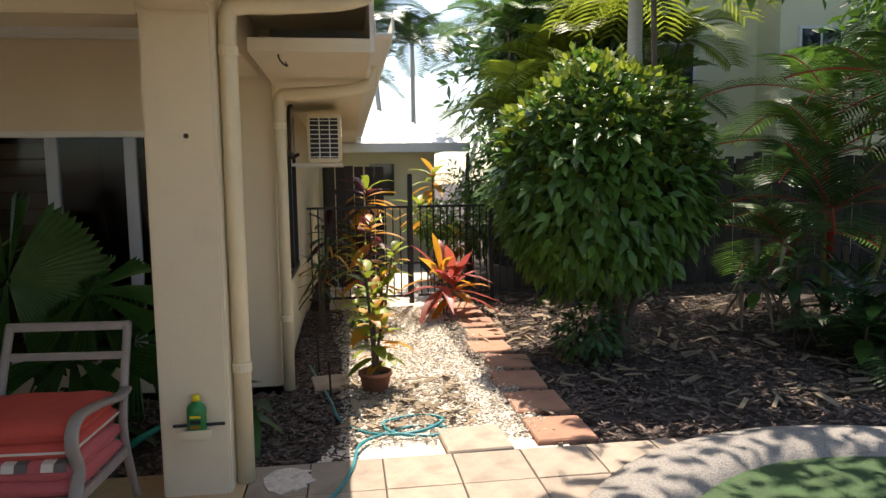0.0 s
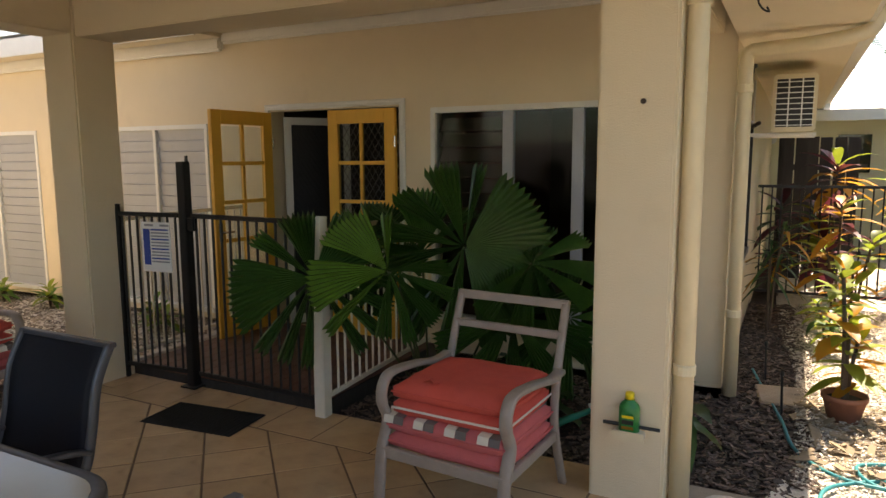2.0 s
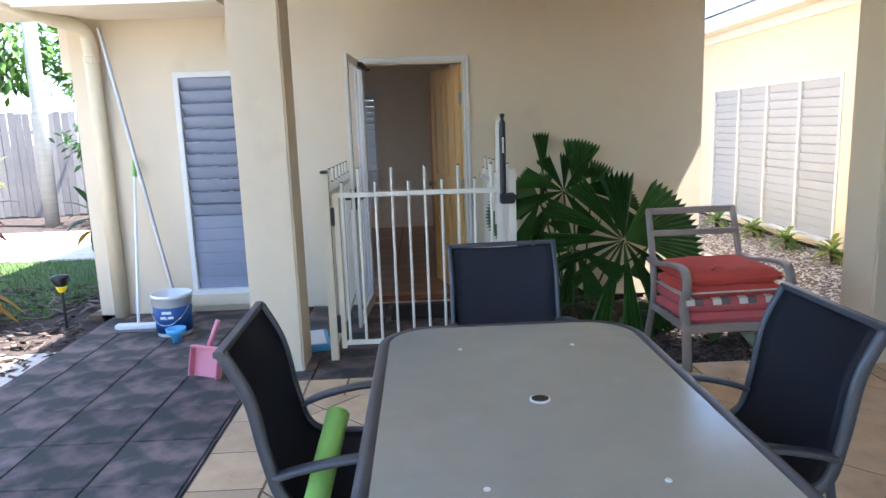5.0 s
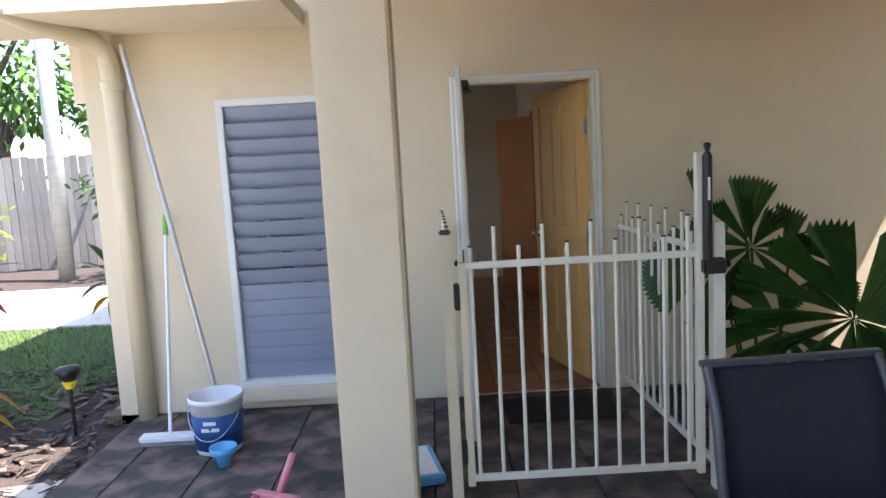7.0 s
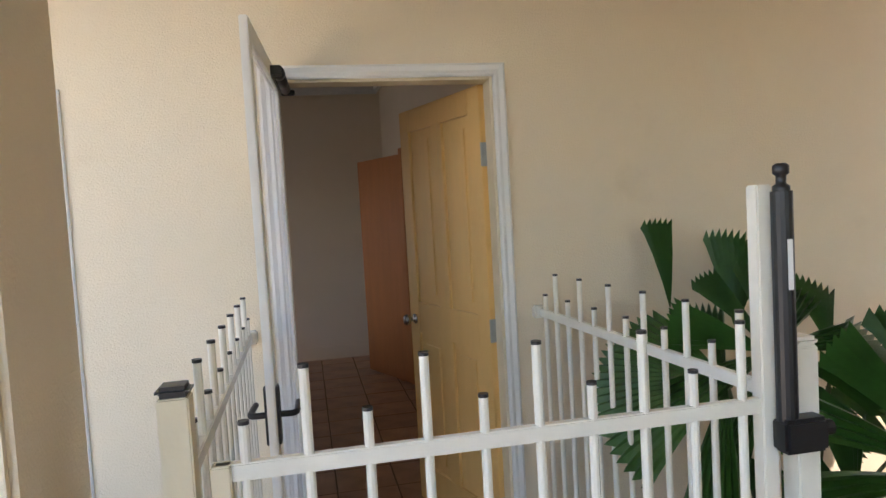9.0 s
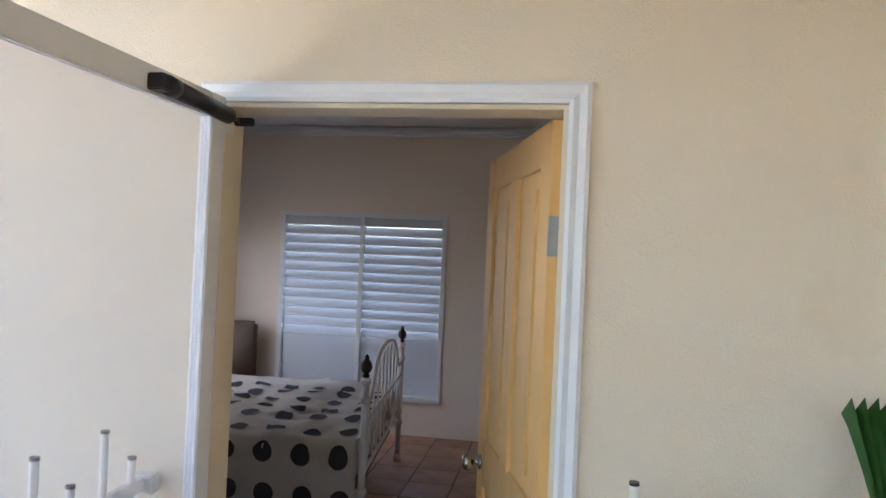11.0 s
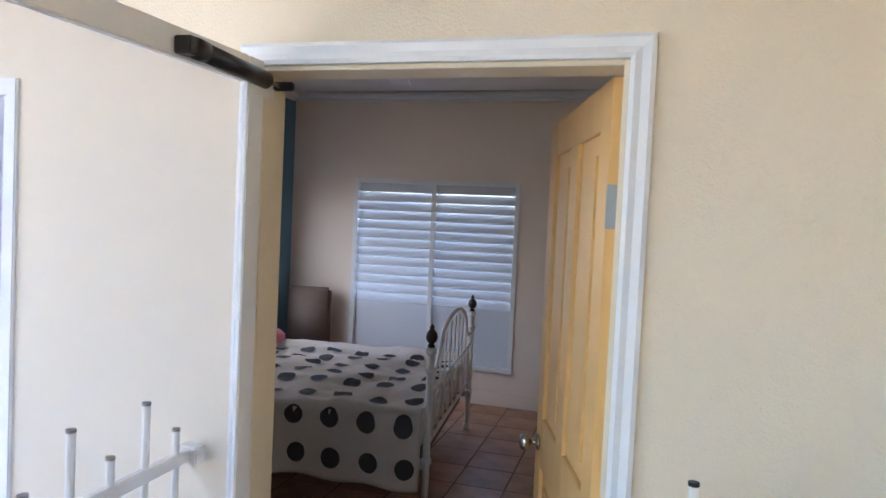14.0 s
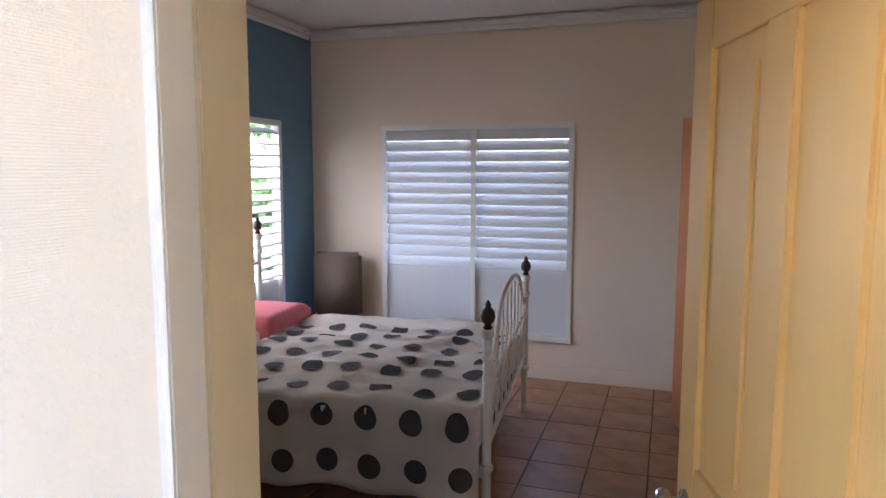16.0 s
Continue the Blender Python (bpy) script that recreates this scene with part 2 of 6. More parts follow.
DOTM = mat("charcoal_dot_fabric", (0.05, 0.043, 0.04), 0.95, 0.3, 40, 0.2, 200)
BRONZE = mat("dark_bronze", (0.05, 0.03, 0.022), 0.4, 0.2, 20, metal=0.5)
BEDTILE = mat("terracotta_floor_tile", (0.48, 0.24, 0.12), 0.33, 0.45, 4, 0.1, 30, rnd=0.12, dirt=((0.26, 0.12, 0.06), 7, 0.55, 0.5))
BROWNF = mat("taupe_fabric", (0.22, 0.16, 0.12), 0.95, 0.1, 14, 0.2, 200)
PAPER = mat("sign_white", (0.75, 0.76, 0.76), 0.5, 0.04, 10)
SIGNBLUE = mat("sign_blue", (0.03, 0.07, 0.32), 0.5, 0.05, 10)
SIGNGREY = mat("sign_grey", (0.28, 0.29, 0.32), 0.5, 0.05, 10)
# near-black so the rooms look unlit: their shade is put into the colour
INNER = mat("unlit_room_dark", (0.10, 0.07, 0.052), 0.9, 0.1, 2)
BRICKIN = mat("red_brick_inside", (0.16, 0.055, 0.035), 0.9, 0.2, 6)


# ---------------- builders ----------------
def finish(name, bm, material, smooth=False):
    bmesh.ops.recalc_face_normals(bm, faces=bm.faces)
    me = bpy.data.meshes.new(name)
    bm.to_mesh(me)
    bm.free()
    me.materials.append(material)
    if smooth:
        for p in me.polygons:
            p.use_smooth = True
    return me


def part(name, bm, material, parent=None, label="", smooth=False):
    ob = new(name, finish(name, bm, material, smooth))
    if parent is not None:
        ob.parent = parent
    if label:
        ob["label"] = label
    return ob


def thing(name, label, category, at=(0, 0, 0), turn=0, group="", kind=""):
    ob = new(name)
    ob.matrix_basis = pose(*at, 0, 0, turn)
    return tagged(ob, label, category, group, kind)


def box(x0, x1, y0, y1, z0, z1, bevel=0.0, bm=None):
    own = bmesh.new()
    vs = [own.verts.new(p) for p in ((x0, y0, z0), (x1, y0, z0), (x1, y1, z0), (x0, y1, z0), (x0, y0, z1), (x1, y0, z1), (x1, y1, z1), (x0, y1, z1))]
    for f in ((3, 2, 1, 0), (4, 5, 6, 7), (0, 1, 5, 4), (1, 2, 6, 5), (2, 3, 7, 6), (3, 0, 4, 7)):
        own.faces.new([vs[i] for i in f])
    if bevel:
        bmesh.ops.bevel(own, geom=own.edges[:], offset=bevel, segments=2, affect="EDGES", clamp_overlap=True)
    if bm is None:
        return own
    me = bpy.data.meshes.new("tmp")
    own.to_mesh(me)
    own.free()
    bm.from_mesh(me)
    bpy.data.meshes.remove(me)
    return bm


def sweep(points, profile, side=None, bm=None, closed=False, scales=None):
    bm = bm or bmesh.new()
    pts = [Vector(p) for p in points]
    n = len(pts)
    rings = []
    prev = None
    for i, p in enumerate(pts):
        a = pts[(i - 1) % n] if (closed or i) else p
        b = pts[(i + 1) % n] if (closed or i < n - 1) else p
        d = (b - a).normalized()
        if side is not None:
            s = Vector(side)
            s = (s - d * s.dot(d)).normalized()
        elif prev is None:
            s = d.orthogonal().normalized()
        else:
            s = (prev - d * prev.dot(d)).normalized()
        prev = s
        u = s.cross(d)
        k = scales[i] if scales else 1
        rings.append([bm.verts.new(p + (s * q[0] + u * q[1]) * k) for q in profile])
    m = len(profile)
    for i in range(n if closed else n - 1):
        r, q = rings[i], rings[(i + 1) % n]
        for j in range(m):
            bm.faces.new((r[j], r[(j + 1) % m], q[(j + 1) % m], q[j]))
    if not closed:
        bm.faces.new(rings[0][::-1])
        bm.faces.new(rings[-1])
    return bm


def rect(w, h):
    c = min(w, h) * 0.18
    a, b = w / 2, h / 2
    return [(-a + c, -b), (a - c, -b), (a, -b + c), (a, b - c), (a - c, b), (-a + c, b), (-a, b - c), (-a, -b + c)]


def ring(r, n=10):
    return [(r * math.cos(2 * math.pi * i / n), r * math.sin(2 * math.pi * i / n)) for i in range(n)]


def rod(a, b, r, n=10, bm=None):
    return sweep([a, b], ring(r, n), bm=bm)


def tube(points, r, n=10, bm=None, scales=None):
    return sweep(points, ring(r, n), bm=bm, scales=scales)


def lathe(profile, centre=(0, 0, 0), n=20, bm=None):
    bm = bm or bmesh.new()
    cx, cy, cz = centre
    rows = [[bm.verts.new((cx + r * math.cos(2 * math.pi * k / n), cy + r * math.sin(2 * math.pi * k / n), cz + z)) for k in range(n)] for r, z in profile]
    for a, b in zip(rows, rows[1:]):
        for k in range(n):
            bm.faces.new((a[k], a[(k + 1) % n], b[(k + 1) % n], b[k]))
    bm.faces.new(rows[0][::-1])
    bm.faces.new(rows[-1])
    return bm


def prism(poly, z0, z1, bm=None):
    bm = bm or bmesh.new()
    lo = [bm.verts.new((x, y, z0)) for x, y in poly]
    hi = [bm.verts.new((x, y, z1)) for x, y in poly]
    n = len(poly)
    for i in range(n):
        bm.faces.new((lo[i], lo[(i + 1) % n], hi[(i + 1) % n], hi[i]))
    bm.faces.new(lo[::-1])
    bm.faces.new(hi)
    return bm


def arc(points, n=8):
    """A smooth line through the points."""
    P = [Vector(p) for p in points]
    out = []
    for i in range(len(P) - 1):
        a, b, c, d = P[max(i - 1, 0)], P[i], P[i + 1], P[min(i + 2, len(P) - 1)]
        for k in range(n):
            t = k / n
            out.append(0.5 * (2 * b + (c - a) * t + (2 * a - 5 * b + 4 * c - d) * t * t + (3 * b - a - 3 * c + d) * t ** 3))
    out.append(P[-1])
    return out


def wall_with_holes(name, axis, thick, span, height, holes, material, label=""):
    """A wall along 'x' or 'y': thick and span are ranges; holes are (from, to, bottom, top)."""
    bm = bmesh.new()
    us = sorted({span[0], span[1], *[h[0] for h in holes], *[h[1] for h in holes]})
    for a, b in zip(us, us[1:]):
        cuts = sorted((h[2], h[3]) for h in holes if h[0] <= a and h[1] >= b)
        z = height[0]
        runs = []
        for lo, hi in cuts:
            if lo > z:
                runs.append((z, lo))
            z = hi
        if z < height[1]:
            runs.append((z, height[1]))
        for lo, hi in runs:
            if axis == "x":
                box(a, b, thick[0], thick[1], lo, hi, bm=bm)
            else:
                box(thick[0], thick[1], a, b, lo, hi, bm=bm)
    bmesh.ops.remove_doubles(bm, verts=bm.verts, dist=0.0005)
    seen = {}
    for f in list(bm.faces):
        key = tuple(round(c, 3) for c in f.calc_center_median())
        seen.setdefault(key, []).append(f)
    dead = [f for fs in seen.values() if len(fs) > 1 for f in fs]
    if dead:
        bmesh.ops.delete(bm, geom=dead, context="FACES_ONLY")
    return tagged(part(name, bm, material), label or "cream rendered masonry wall", "wall", kind="structure")


def clip(poly, x0, x1, y0, y1):
    for ax, lim, sg in ((0, x0, 1), (0, x1, -1), (1, y0, 1), (1, y1, -1)):
        out = []
        for i in range(len(poly)):
            a, b = poly[i - 1], poly[i]
            da, db = sg * (a[ax] - lim), sg * (b[ax] - lim)
            if (da >= 0) != (db >= 0):
                t = da / (da - db)
                out.append((a[0] + (b[0] - a[0]) * t, a[1] + (b[1] - a[1]) * t))
            if db >= 0:
                out.append(b)
        poly = out
        if len(poly) < 3:
            return []
    return poly


def area(poly):
    return abs(sum(poly[i - 1][0] * poly[i][1] - poly[i][0] * poly[i - 1][1] for i in range(len(poly)))) / 2


def slab_piece(poly, h, bevel=0.004):
    cx, cy = sum(p[0] for p in poly) / len(poly), sum(p[1] for p in poly) / len(poly)
    bm = bmesh.new()
    def lvl(shrink, z):
        r = []
        for x, y in poly:
            d = math.hypot(x - cx, y - cy) or 1
            r.append(bm.verts.new((cx + (x - cx) * (1 - shrink / d), cy + (y - cy) * (1 - shrink / d), z)))
        return r
    a, b, c = lvl(0, -h), lvl(0, -bevel), lvl(bevel * 1.4, 0)
    n = len(poly)
    for p, q in ((a, b), (b, c)):
        for i in range(n):
            bm.faces.new((p[i], p[(i + 1) % n], q[(i + 1) % n], q[i]))
    bm.faces.new(c)
    return bm


def paving(parent, name, material, x0, x1, y0, y1, size, gap, z, h, turn=0.0, origin=(0, 0), skip=()):
    c, s = math.cos(radians(turn)), math.sin(radians(turn))
    half = (size - gap) / 2
    full = finish(name, slab_piece([(c * a - s * b, s * a + c * b) for a, b in ((-half, -half), (half, -half), (half, half), (-half, half))], h), material)
    n = int(max(x1 - x0, y1 - y0) * 1.5 / size) + 3
    ox, oy = origin
    rng = random.Random(7)
    for i in range(-n, n):
        for j in range(-n, n):
            u, v = i * size, j * size
            px, py = ox + c * u - s * v, oy + s * u + c * v
            poly = [(px + c * a - s * b, py + s * a + c * b) for a, b in ((-half, -half), (half, -half), (half, half), (-half, half))]
            got = clip(poly, x0, x1, y0, y1)
            if not got or area(got) < 0.003:
                continue
            if any(a <= px <= b and d <= py <= e for a, b, d, e in skip):
                continue
            dz = z + rng.uniform(-0.0015, 0.0015)
            if area(got) > area(poly) * 0.999:
                ob = new(name, full)
                ob.matrix_basis = pose(px, py, dz)
            else:
                ob = part(name, slab_piece([(x - px, y - py) for x, y in got], h), material)
                ob.matrix_basis = pose(px, py, dz)
            ob.parent = parent


def pydata(name, verts, faces, material, parent=None, label="", smooth=False):
    me = bpy.data.meshes.new(name)
    me.from_pydata([tuple(v) for v in verts], [], faces)
    me.materials.append(material)
    if smooth:
        me.polygons.foreach_set("use_smooth", [True] * len(me.polygons))
    ob = new(name, me)
    if parent is not None:
        ob.parent = parent
    if label:
        ob["label"] = label
    return ob


def leaf_rows(V, F, base, way, up, length, width, bend=0.25, fold=0.15, seg=3):
    """Adds one pointed leaf: two strips folded along the midrib."""
    way = way.normalized()
    side = way.cross(up)
    side = side.normalized() if side.length > 1e-4 else way.orthogonal().normalized()
    nrm = side.cross(way)
    k0 = len(V)
    for i in range(seg + 1):
        t = i / seg
        w = width * 0.5 * math.sin(math.pi * (0.08 + 0.92 * t)) ** 0.8 if t < 1 else 0.002
        c = base + way * (length * t) - Vector((0, 0, 1)) * (bend * length * t * t)
        V += [c + side * w + nrm * (fold * w), c, c - side * w + nrm * (fold * w)]
    for i in range(seg):
        a = k0 + 3 * i
        F += [(a, a + 1, a + 4, a + 3), (a + 1, a + 2, a + 5, a + 4)]

# ---------------- large structure ----------------
WA, WB = 4.76, 6.035
tagged(part("ground", prism([(-300, -300), (300, -300), (300, 300), (-300, 300)], -0.5, -0.06), MULCH), "dark brown mulch and soil ground", "ground", kind="structure")
tagged(part("lawn_ground", prism([(-14, 6.2), (-3.3, 6.2), (-3.3, 9.2), (-14, 9.2)], -0.08, -0.045), LAWN), "short green lawn beside the house", "lawn", kind="structure")
tagged(part("pale_path_ground", prism([(-16, 9.3), (-3.3, 9.3), (-3.3, 12.2), (-16, 12.2)], -0.08, -0.04), GRAVEL), "pale sunlit gravel path", "path", kind="structure")
gp = [(3.24, -0.35), (4.2, -0.62), (5.6, -0.5), (7.2, -0.35), (8.6, -0.3), (13, -0.2), (13, -2.0), (8.4, -1.95), (7.0, -1.6), (5.6, -1.65), (4.4, -1.8), (3.24, -1.95)]
tagged(part("gravel_path_ground", prism(gp, -0.08, -0.035), GRAVEL), "pale gravel side path with dry leaf litter", "path", kind="structure")
tagged(part("courtyard_ground", prism([(2.95, 4.45), (4.76, 4.45), (4.76, 13), (2.62, 13), (2.62, 6.3), (2.95, 6.3)], -0.08, -0.03), GRAVEL), "courtyard bed of grey-brown gravel", "ground", kind="structure")
tagged(part("west_gravel_ground", prism([(-6, 1), (-2.62, 1), (-2.62, 5.2), (-6, 4.4)], -0.08, -0.05), GRAVEL), "grey gravel strip by the pavers", "ground", kind="structure")

wall_b = wall_with_holes("wall_north", "x", (WB, WB + 0.1), (-2.73, 2.6), (-0.1, 2.85), [(-1.905, -1.08, 0.155, 2.065), (-0.337, 0.53, 0.02, 2.085)], RENDER)
wall_a = wall_with_holes("wall_east", "y", (WA, WA + 0.2), (-0.03, 13.0), (-0.1, 2.85), [(0.695, 2.275, 0.3, 2.05), (2.57, 3.98, 0.02, 2.085), (4.78, 7.0, 0.08, 1.985), (7.51, 10.8, 0.08, 1.98)], RENDER)
wall_c = wall_with_holes("wall_south_passage", "x", (-0.03, 0.17), (WA + 0.2, 13.0), (-0.1, 2.85), [(5.55, 6.75, 0.75, 1.95)], RENDER)
tagged(part("wall_corner_west", box(-2.73, -2.6, WB + 0.1, 6.9, -0.1, 2.95), RENDER), "cream rendered masonry wall", "wall", kind="structure")
tagged(part("wall_corner_return", box(-2.85, -2.73, 6.8, 6.9, -0.1, 2.95), RENDER), "cream rendered masonry wall", "wall", kind="structure")
tagged(part("wall_west_outside", box(-3.06, -2.952, 6.8, 11.04, -0.1, 0.42), RENDER), "cream rendered masonry wall", "wall", kind="structure")
wall_with_holes("wall_bedroom_west", "y", (-2.95, -2.85), (6.9, 11.04), (-0.1, 2.95), [(8.75, 10.31, 0.42, 2.14)], BLUE, "bedroom wall painted slate blue")
wall_with_holes("wall_bedroom_back", "x", (10.84, 11.04), (-2.85, 2.6), (-0.1, 2.95), [(-2.17, -0.5, 0.32, 2.12)], RENDER_IN, "beige plastered bedroom wall")
wall_with_holes("wall_bedroom_east", "y", (0.64, 0.76), (WB + 0.1, 10.84), (-0.1, 2.95), [(9.3, 10.2, 0.02, 2.08)], RENDER_IN, "beige plastered bedroom wall")
wall_with_holes("wall_house_end", "y", (2.4, 2.6), (WB + 0.1, 10.84), (-0.1, 2.95), [], RENDER)
tagged(part("wall_lining", box(-2.85, 0.64, WB + 0.103, WB + 0.11, 2.1, 2.84), RENDER_IN), "beige plaster above the bedroom door", "wall", kind="structure")
# closing walls of the rooms behind the glazed wall; INNER's dark colour stands in for missing light
tagged(part("wall_inner_back", box(8.2, 8.3, 0.17, 13, -0.1, 2.85), INNER), "room wall coloured near-black for the unlit interior", "wall", kind="structure")
tagged(part("wall_inner_side", box(WA + 0.2, 8.2, 12.8, 13, -0.1, 2.85), INNER), "room wall coloured near-black for the unlit interior", "wall", kind="structure")
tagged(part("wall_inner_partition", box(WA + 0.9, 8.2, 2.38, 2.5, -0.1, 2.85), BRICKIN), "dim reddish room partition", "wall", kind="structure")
tagged(part("wall_inner_partition_two", box(WA + 0.2, 8.2, 4.5, 4.62, -0.1, 2.85), INNER), "room partition coloured dark for the unlit interior", "wall", kind="structure")
tagged(part("floor_inner", box(WA, 8.2, -0.03, 12.8, -0.1, 0.015), INNER), "indoor floor coloured dark for the unlit interior", "floor", kind="structure")

# ceilings and roofs
tagged(part("ceiling_north", box(-3.3, -1.3, 5.35, WB, 2.5, 2.6), SOFFIT), "cream eave soffit", "ceiling", kind="structure")
tagged(part("ceiling_patio", box(-1.3, 3.5, -0.78, 4.45, 2.82, 2.96), SOFFIT), "cream painted patio ceiling", "ceiling", kind="structure")
tagged(part("ceiling_entry", box(-1.3, 3.35, 4.45, WB, 2.82, 2.955), SOFFIT), "cream painted ceiling before the bedroom door", "ceiling", kind="structure")
tagged(part("ceiling_bed", box(3.5, WA, -0.78, 4.5, 2.82, 2.96), SOFFIT), "cream painted veranda ceiling", "ceiling", kind="structure")
tagged(part("ceiling_eave_courtyard", box(4.4, WA, 4.5, 13, 2.78, 2.9), SOFFIT), "pale eave soffit over the courtyard", "ceiling", kind="structure")
tagged(part("ceiling_eave_passage", box(3.5, 13.2, -0.75, -0.03, 2.42, 2.5), SOFFIT), "cream eave soffit along the passage", "ceiling", kind="structure")
tagged(part("ceiling_house_east", box(WA, 13.2, -0.03, 13.0, 2.85, 2.97), CEIL), "white room ceiling", "ceiling", kind="structure")
tagged(part("ceiling_bedroom", box(-3.4, 2.88, WB + 0.003, 11.5, 2.96, 3.06), CEIL), "white bedroom ceiling", "ceiling", kind="structure")


def hip_roof(name, x0, x1, y0, y1, z, rise, material, label):
    bm = bmesh.new()
    w = min(x1 - x0, y1 - y0) / 2
    if x1 - x0 > y1 - y0:
        r = [(x0 + w, (y0 + y1) / 2), (x1 - w, (y0 + y1) / 2)]
    else:
        r = [((x0 + x1) / 2, y0 + w), ((x0 + x1) / 2, y1 - w)]
    b = [bm.verts.new(p) for p in ((x0, y0, z), (x1, y0, z), (x1, y1, z), (x0, y1, z))]
    t = [bm.verts.new((*p, z + rise)) for p in r]
    if x1 - x0 > y1 - y0:
        fs = ((b[0], b[1], t[1], t[0]), (b[1], b[2], t[1]), (b[2], b[3], t[0], t[1]), (b[3], b[0], t[0]))
    else:
        fs = ((b[0], b[1], t[0]), (b[1], b[2], t[1], t[0]), (b[2], b[3], t[1]), (b[3], b[0], t[0], t[1]))
    for f in fs:
        bm.faces.new(f)
    bm.faces.new(b[::-1])
    return tagged(part(name, bm, material), label, "roof", kind="structure")


hip_roof("roof_patio", -1.35, 3.5, -0.82, 4.5, 2.975, 0.8, ROOFW, "pale metal hip roof over the patio")
hip_roof("roof_entry", -1.35, 3.38, 4.505, 6.03, 2.965, 0.4, ROOFW, "pale metal roof before the bedroom")
hip_roof("roof_bedroom", -3.4, 2.9, 6.04, 11.6, 3.07, 0.9, ROOFW, "pale metal hip roof over the bedroom")
hip_roof("roof_east_house", 4.4, 13.4, -0.82, 13.1, 2.99, 1.3, ROOFW, "pale metal hip roof of the east wing")

# beams and columns
def column(x0, x1, y0, y1, top, label):
    bm = box(x0, x1, y0, y1, -0.05, top, 0.012)
    return tagged(part("column", bm, RENDER), label, "column", group="patio columns", kind="structure")


column(2.89, 3.22, 0.06, 0.41, 2.82, "cream rendered square patio column with a tap hole")
column(2.87, 3.2, 4.05, 4.38, 2.82, "cream rendered square patio column")
column(-0.99, -0.67, 4.38, 4.7, 2.82, "cream rendered square patio column by the gate")
tagged(part("beam_east", box(2.893, 3.217, 0.41, 4.05, 2.48, 2.82, 0.008), RENDER), "cream rendered patio beam", "beam", kind="structure")
tagged(part("beam_north", box(-0.67, 2.87, 4.055, 4.375, 2.5, 2.82, 0.008), RENDER), "cream rendered patio beam", "beam", kind="structure")
tagged(part("beam_south", box(-1.2, 2.89, 0.055, 0.375, 2.5, 2.82, 0.008), RENDER), "cream rendered patio beam", "beam", kind="structure")
tagged(part("beam_passage", box(3.22, WA, 0.055, 0.3, 2.45, 2.82, 0.008), RENDER), "cream rendered beam", "beam", kind="structure")
for nm, b in (("cornice_east", box(WA - 0.07, WA - 0.002, 0.3, 4.5, 2.72, 2.82, 0.02)), ("cornice_courtyard", box(WA - 0.08, WA - 0.002, 4.5, 13, 2.66, 2.78, 0.02))):
    tagged(part(nm, b, TRIM), "painted cornice moulding", "cornice", kind="structure")
for nm, b in (("cornice_back", box(-2.85, 0.64, 10.76, 10.838, 2.86, 2.958, 0.03)), ("cornice_west", box(-2.848, -2.77, WB + 0.2, 10.76, 2.86, 2.958, 0.03)), ("cornice_bedroom_east", box(0.56, 0.638, WB + 0.2, 10.76, 2.86, 2.958, 0.03))):
    tagged(part(nm, b, CEIL), "white bedroom cornice", "cornice", kind="structure")
for nm, b in (("baseboard_back", box(-2.85, 0.64, 10.82, 10.838, 0, 0.14, 0.004)), ("baseboard_east", box(0.62, 0.638, WB + 0.25, 9.25, 0, 0.14, 0.004))):
    tagged(part(nm, b, RENDER_IN), "painted skirting board", "skirting", kind="structure")

# floors (pieces follow at the end of the file)
floor_patio = tagged(part("floor_patio", box(-0.95, 3.2, 0.0, 4.2, -0.12, -0.0035), GROUT), "sand-coloured diagonal ceramic floor tiles", "floor", kind="structure")
floor_south = tagged(part("pavement_south", box(-2.6, 3.235, -3.2, -0.005, -0.12, -0.012), MULCH), "sandy concrete pavers with mossy stains", "pavement", kind="structure")
floor_west = tagged(part("pavement_west", box(-2.62, -0.955, 0.0, WB, -0.12, -0.012), MULCH), "dark mossy reddish concrete pavers", "pavement", kind="structure")
floor_entry = tagged(part("pavement_entry", box(-0.87, 0.78, 4.205, WB, -0.12, -0.03), MULCH), "dark reddish pavers at the bedroom door", "pavement", kind="structure")
floor_bed = tagged(part("floor_bedroom", box(-2.85, 2.4, WB, 10.84, -0.12, 0.0015), GROUT), "terracotta tiled bedroom floor", "floor", kind="structure")
floor_deck = tagged(part("floor_deck", box(3.22, WA, 2.25, 4.1, -0.12, 0.05), DARKWOOD), "red-brown timber entrance deck", "deck", kind="structure")

# ---------------- windows, doors ----------------
def louvre_window(name, at, turn, w, h, cols, rows, frame_m, slat_m, label, tilt=25, fixed=0.0, deep=0.05, inside=True, slat_w=0.0):
    win = thing(name, label, "window", at, turn, kind="structure")
    f = 0.045
    for b in (box(0, w, -0.06, 0.012, h - f, h, 0.004), box(0, w, -0.06, 0.03, 0, f, 0.004), box(0, f, -0.06, 0.012, f, h - f, 0.004), box(w - f, w, -0.06, 0.012, f, h - f, 0.004)):
        part("window_frame", b, frame_m, win)
    cw = (w - 2 * f) / cols
    for c in range(1, cols):
        part("mullion", box(f + c * cw - 0.022, f + c * cw + 0.022, -0.06, 0.012, f, h - f, 0.004), frame_m, win)
    pitch = (h - 2 * f) / rows
    bl = slat_w or pitch * 1.08
    mesh = None
    for c in range(cols):
        x0 = f + c * cw + 0.002
        x1 = f + (c + 1) * cw - 0.002
        for r in range(rows):
            if mesh is None:
                mesh = finish("slat", box(0, x1 - x0, -0.005, 0.005, -bl / 2, bl / 2, 0.002), slat_m)
            ob = new("slat", mesh)
            ob.parent = win
            a = tilt if r >= rows * fixed else (-11 if tilt < 0 else 2)
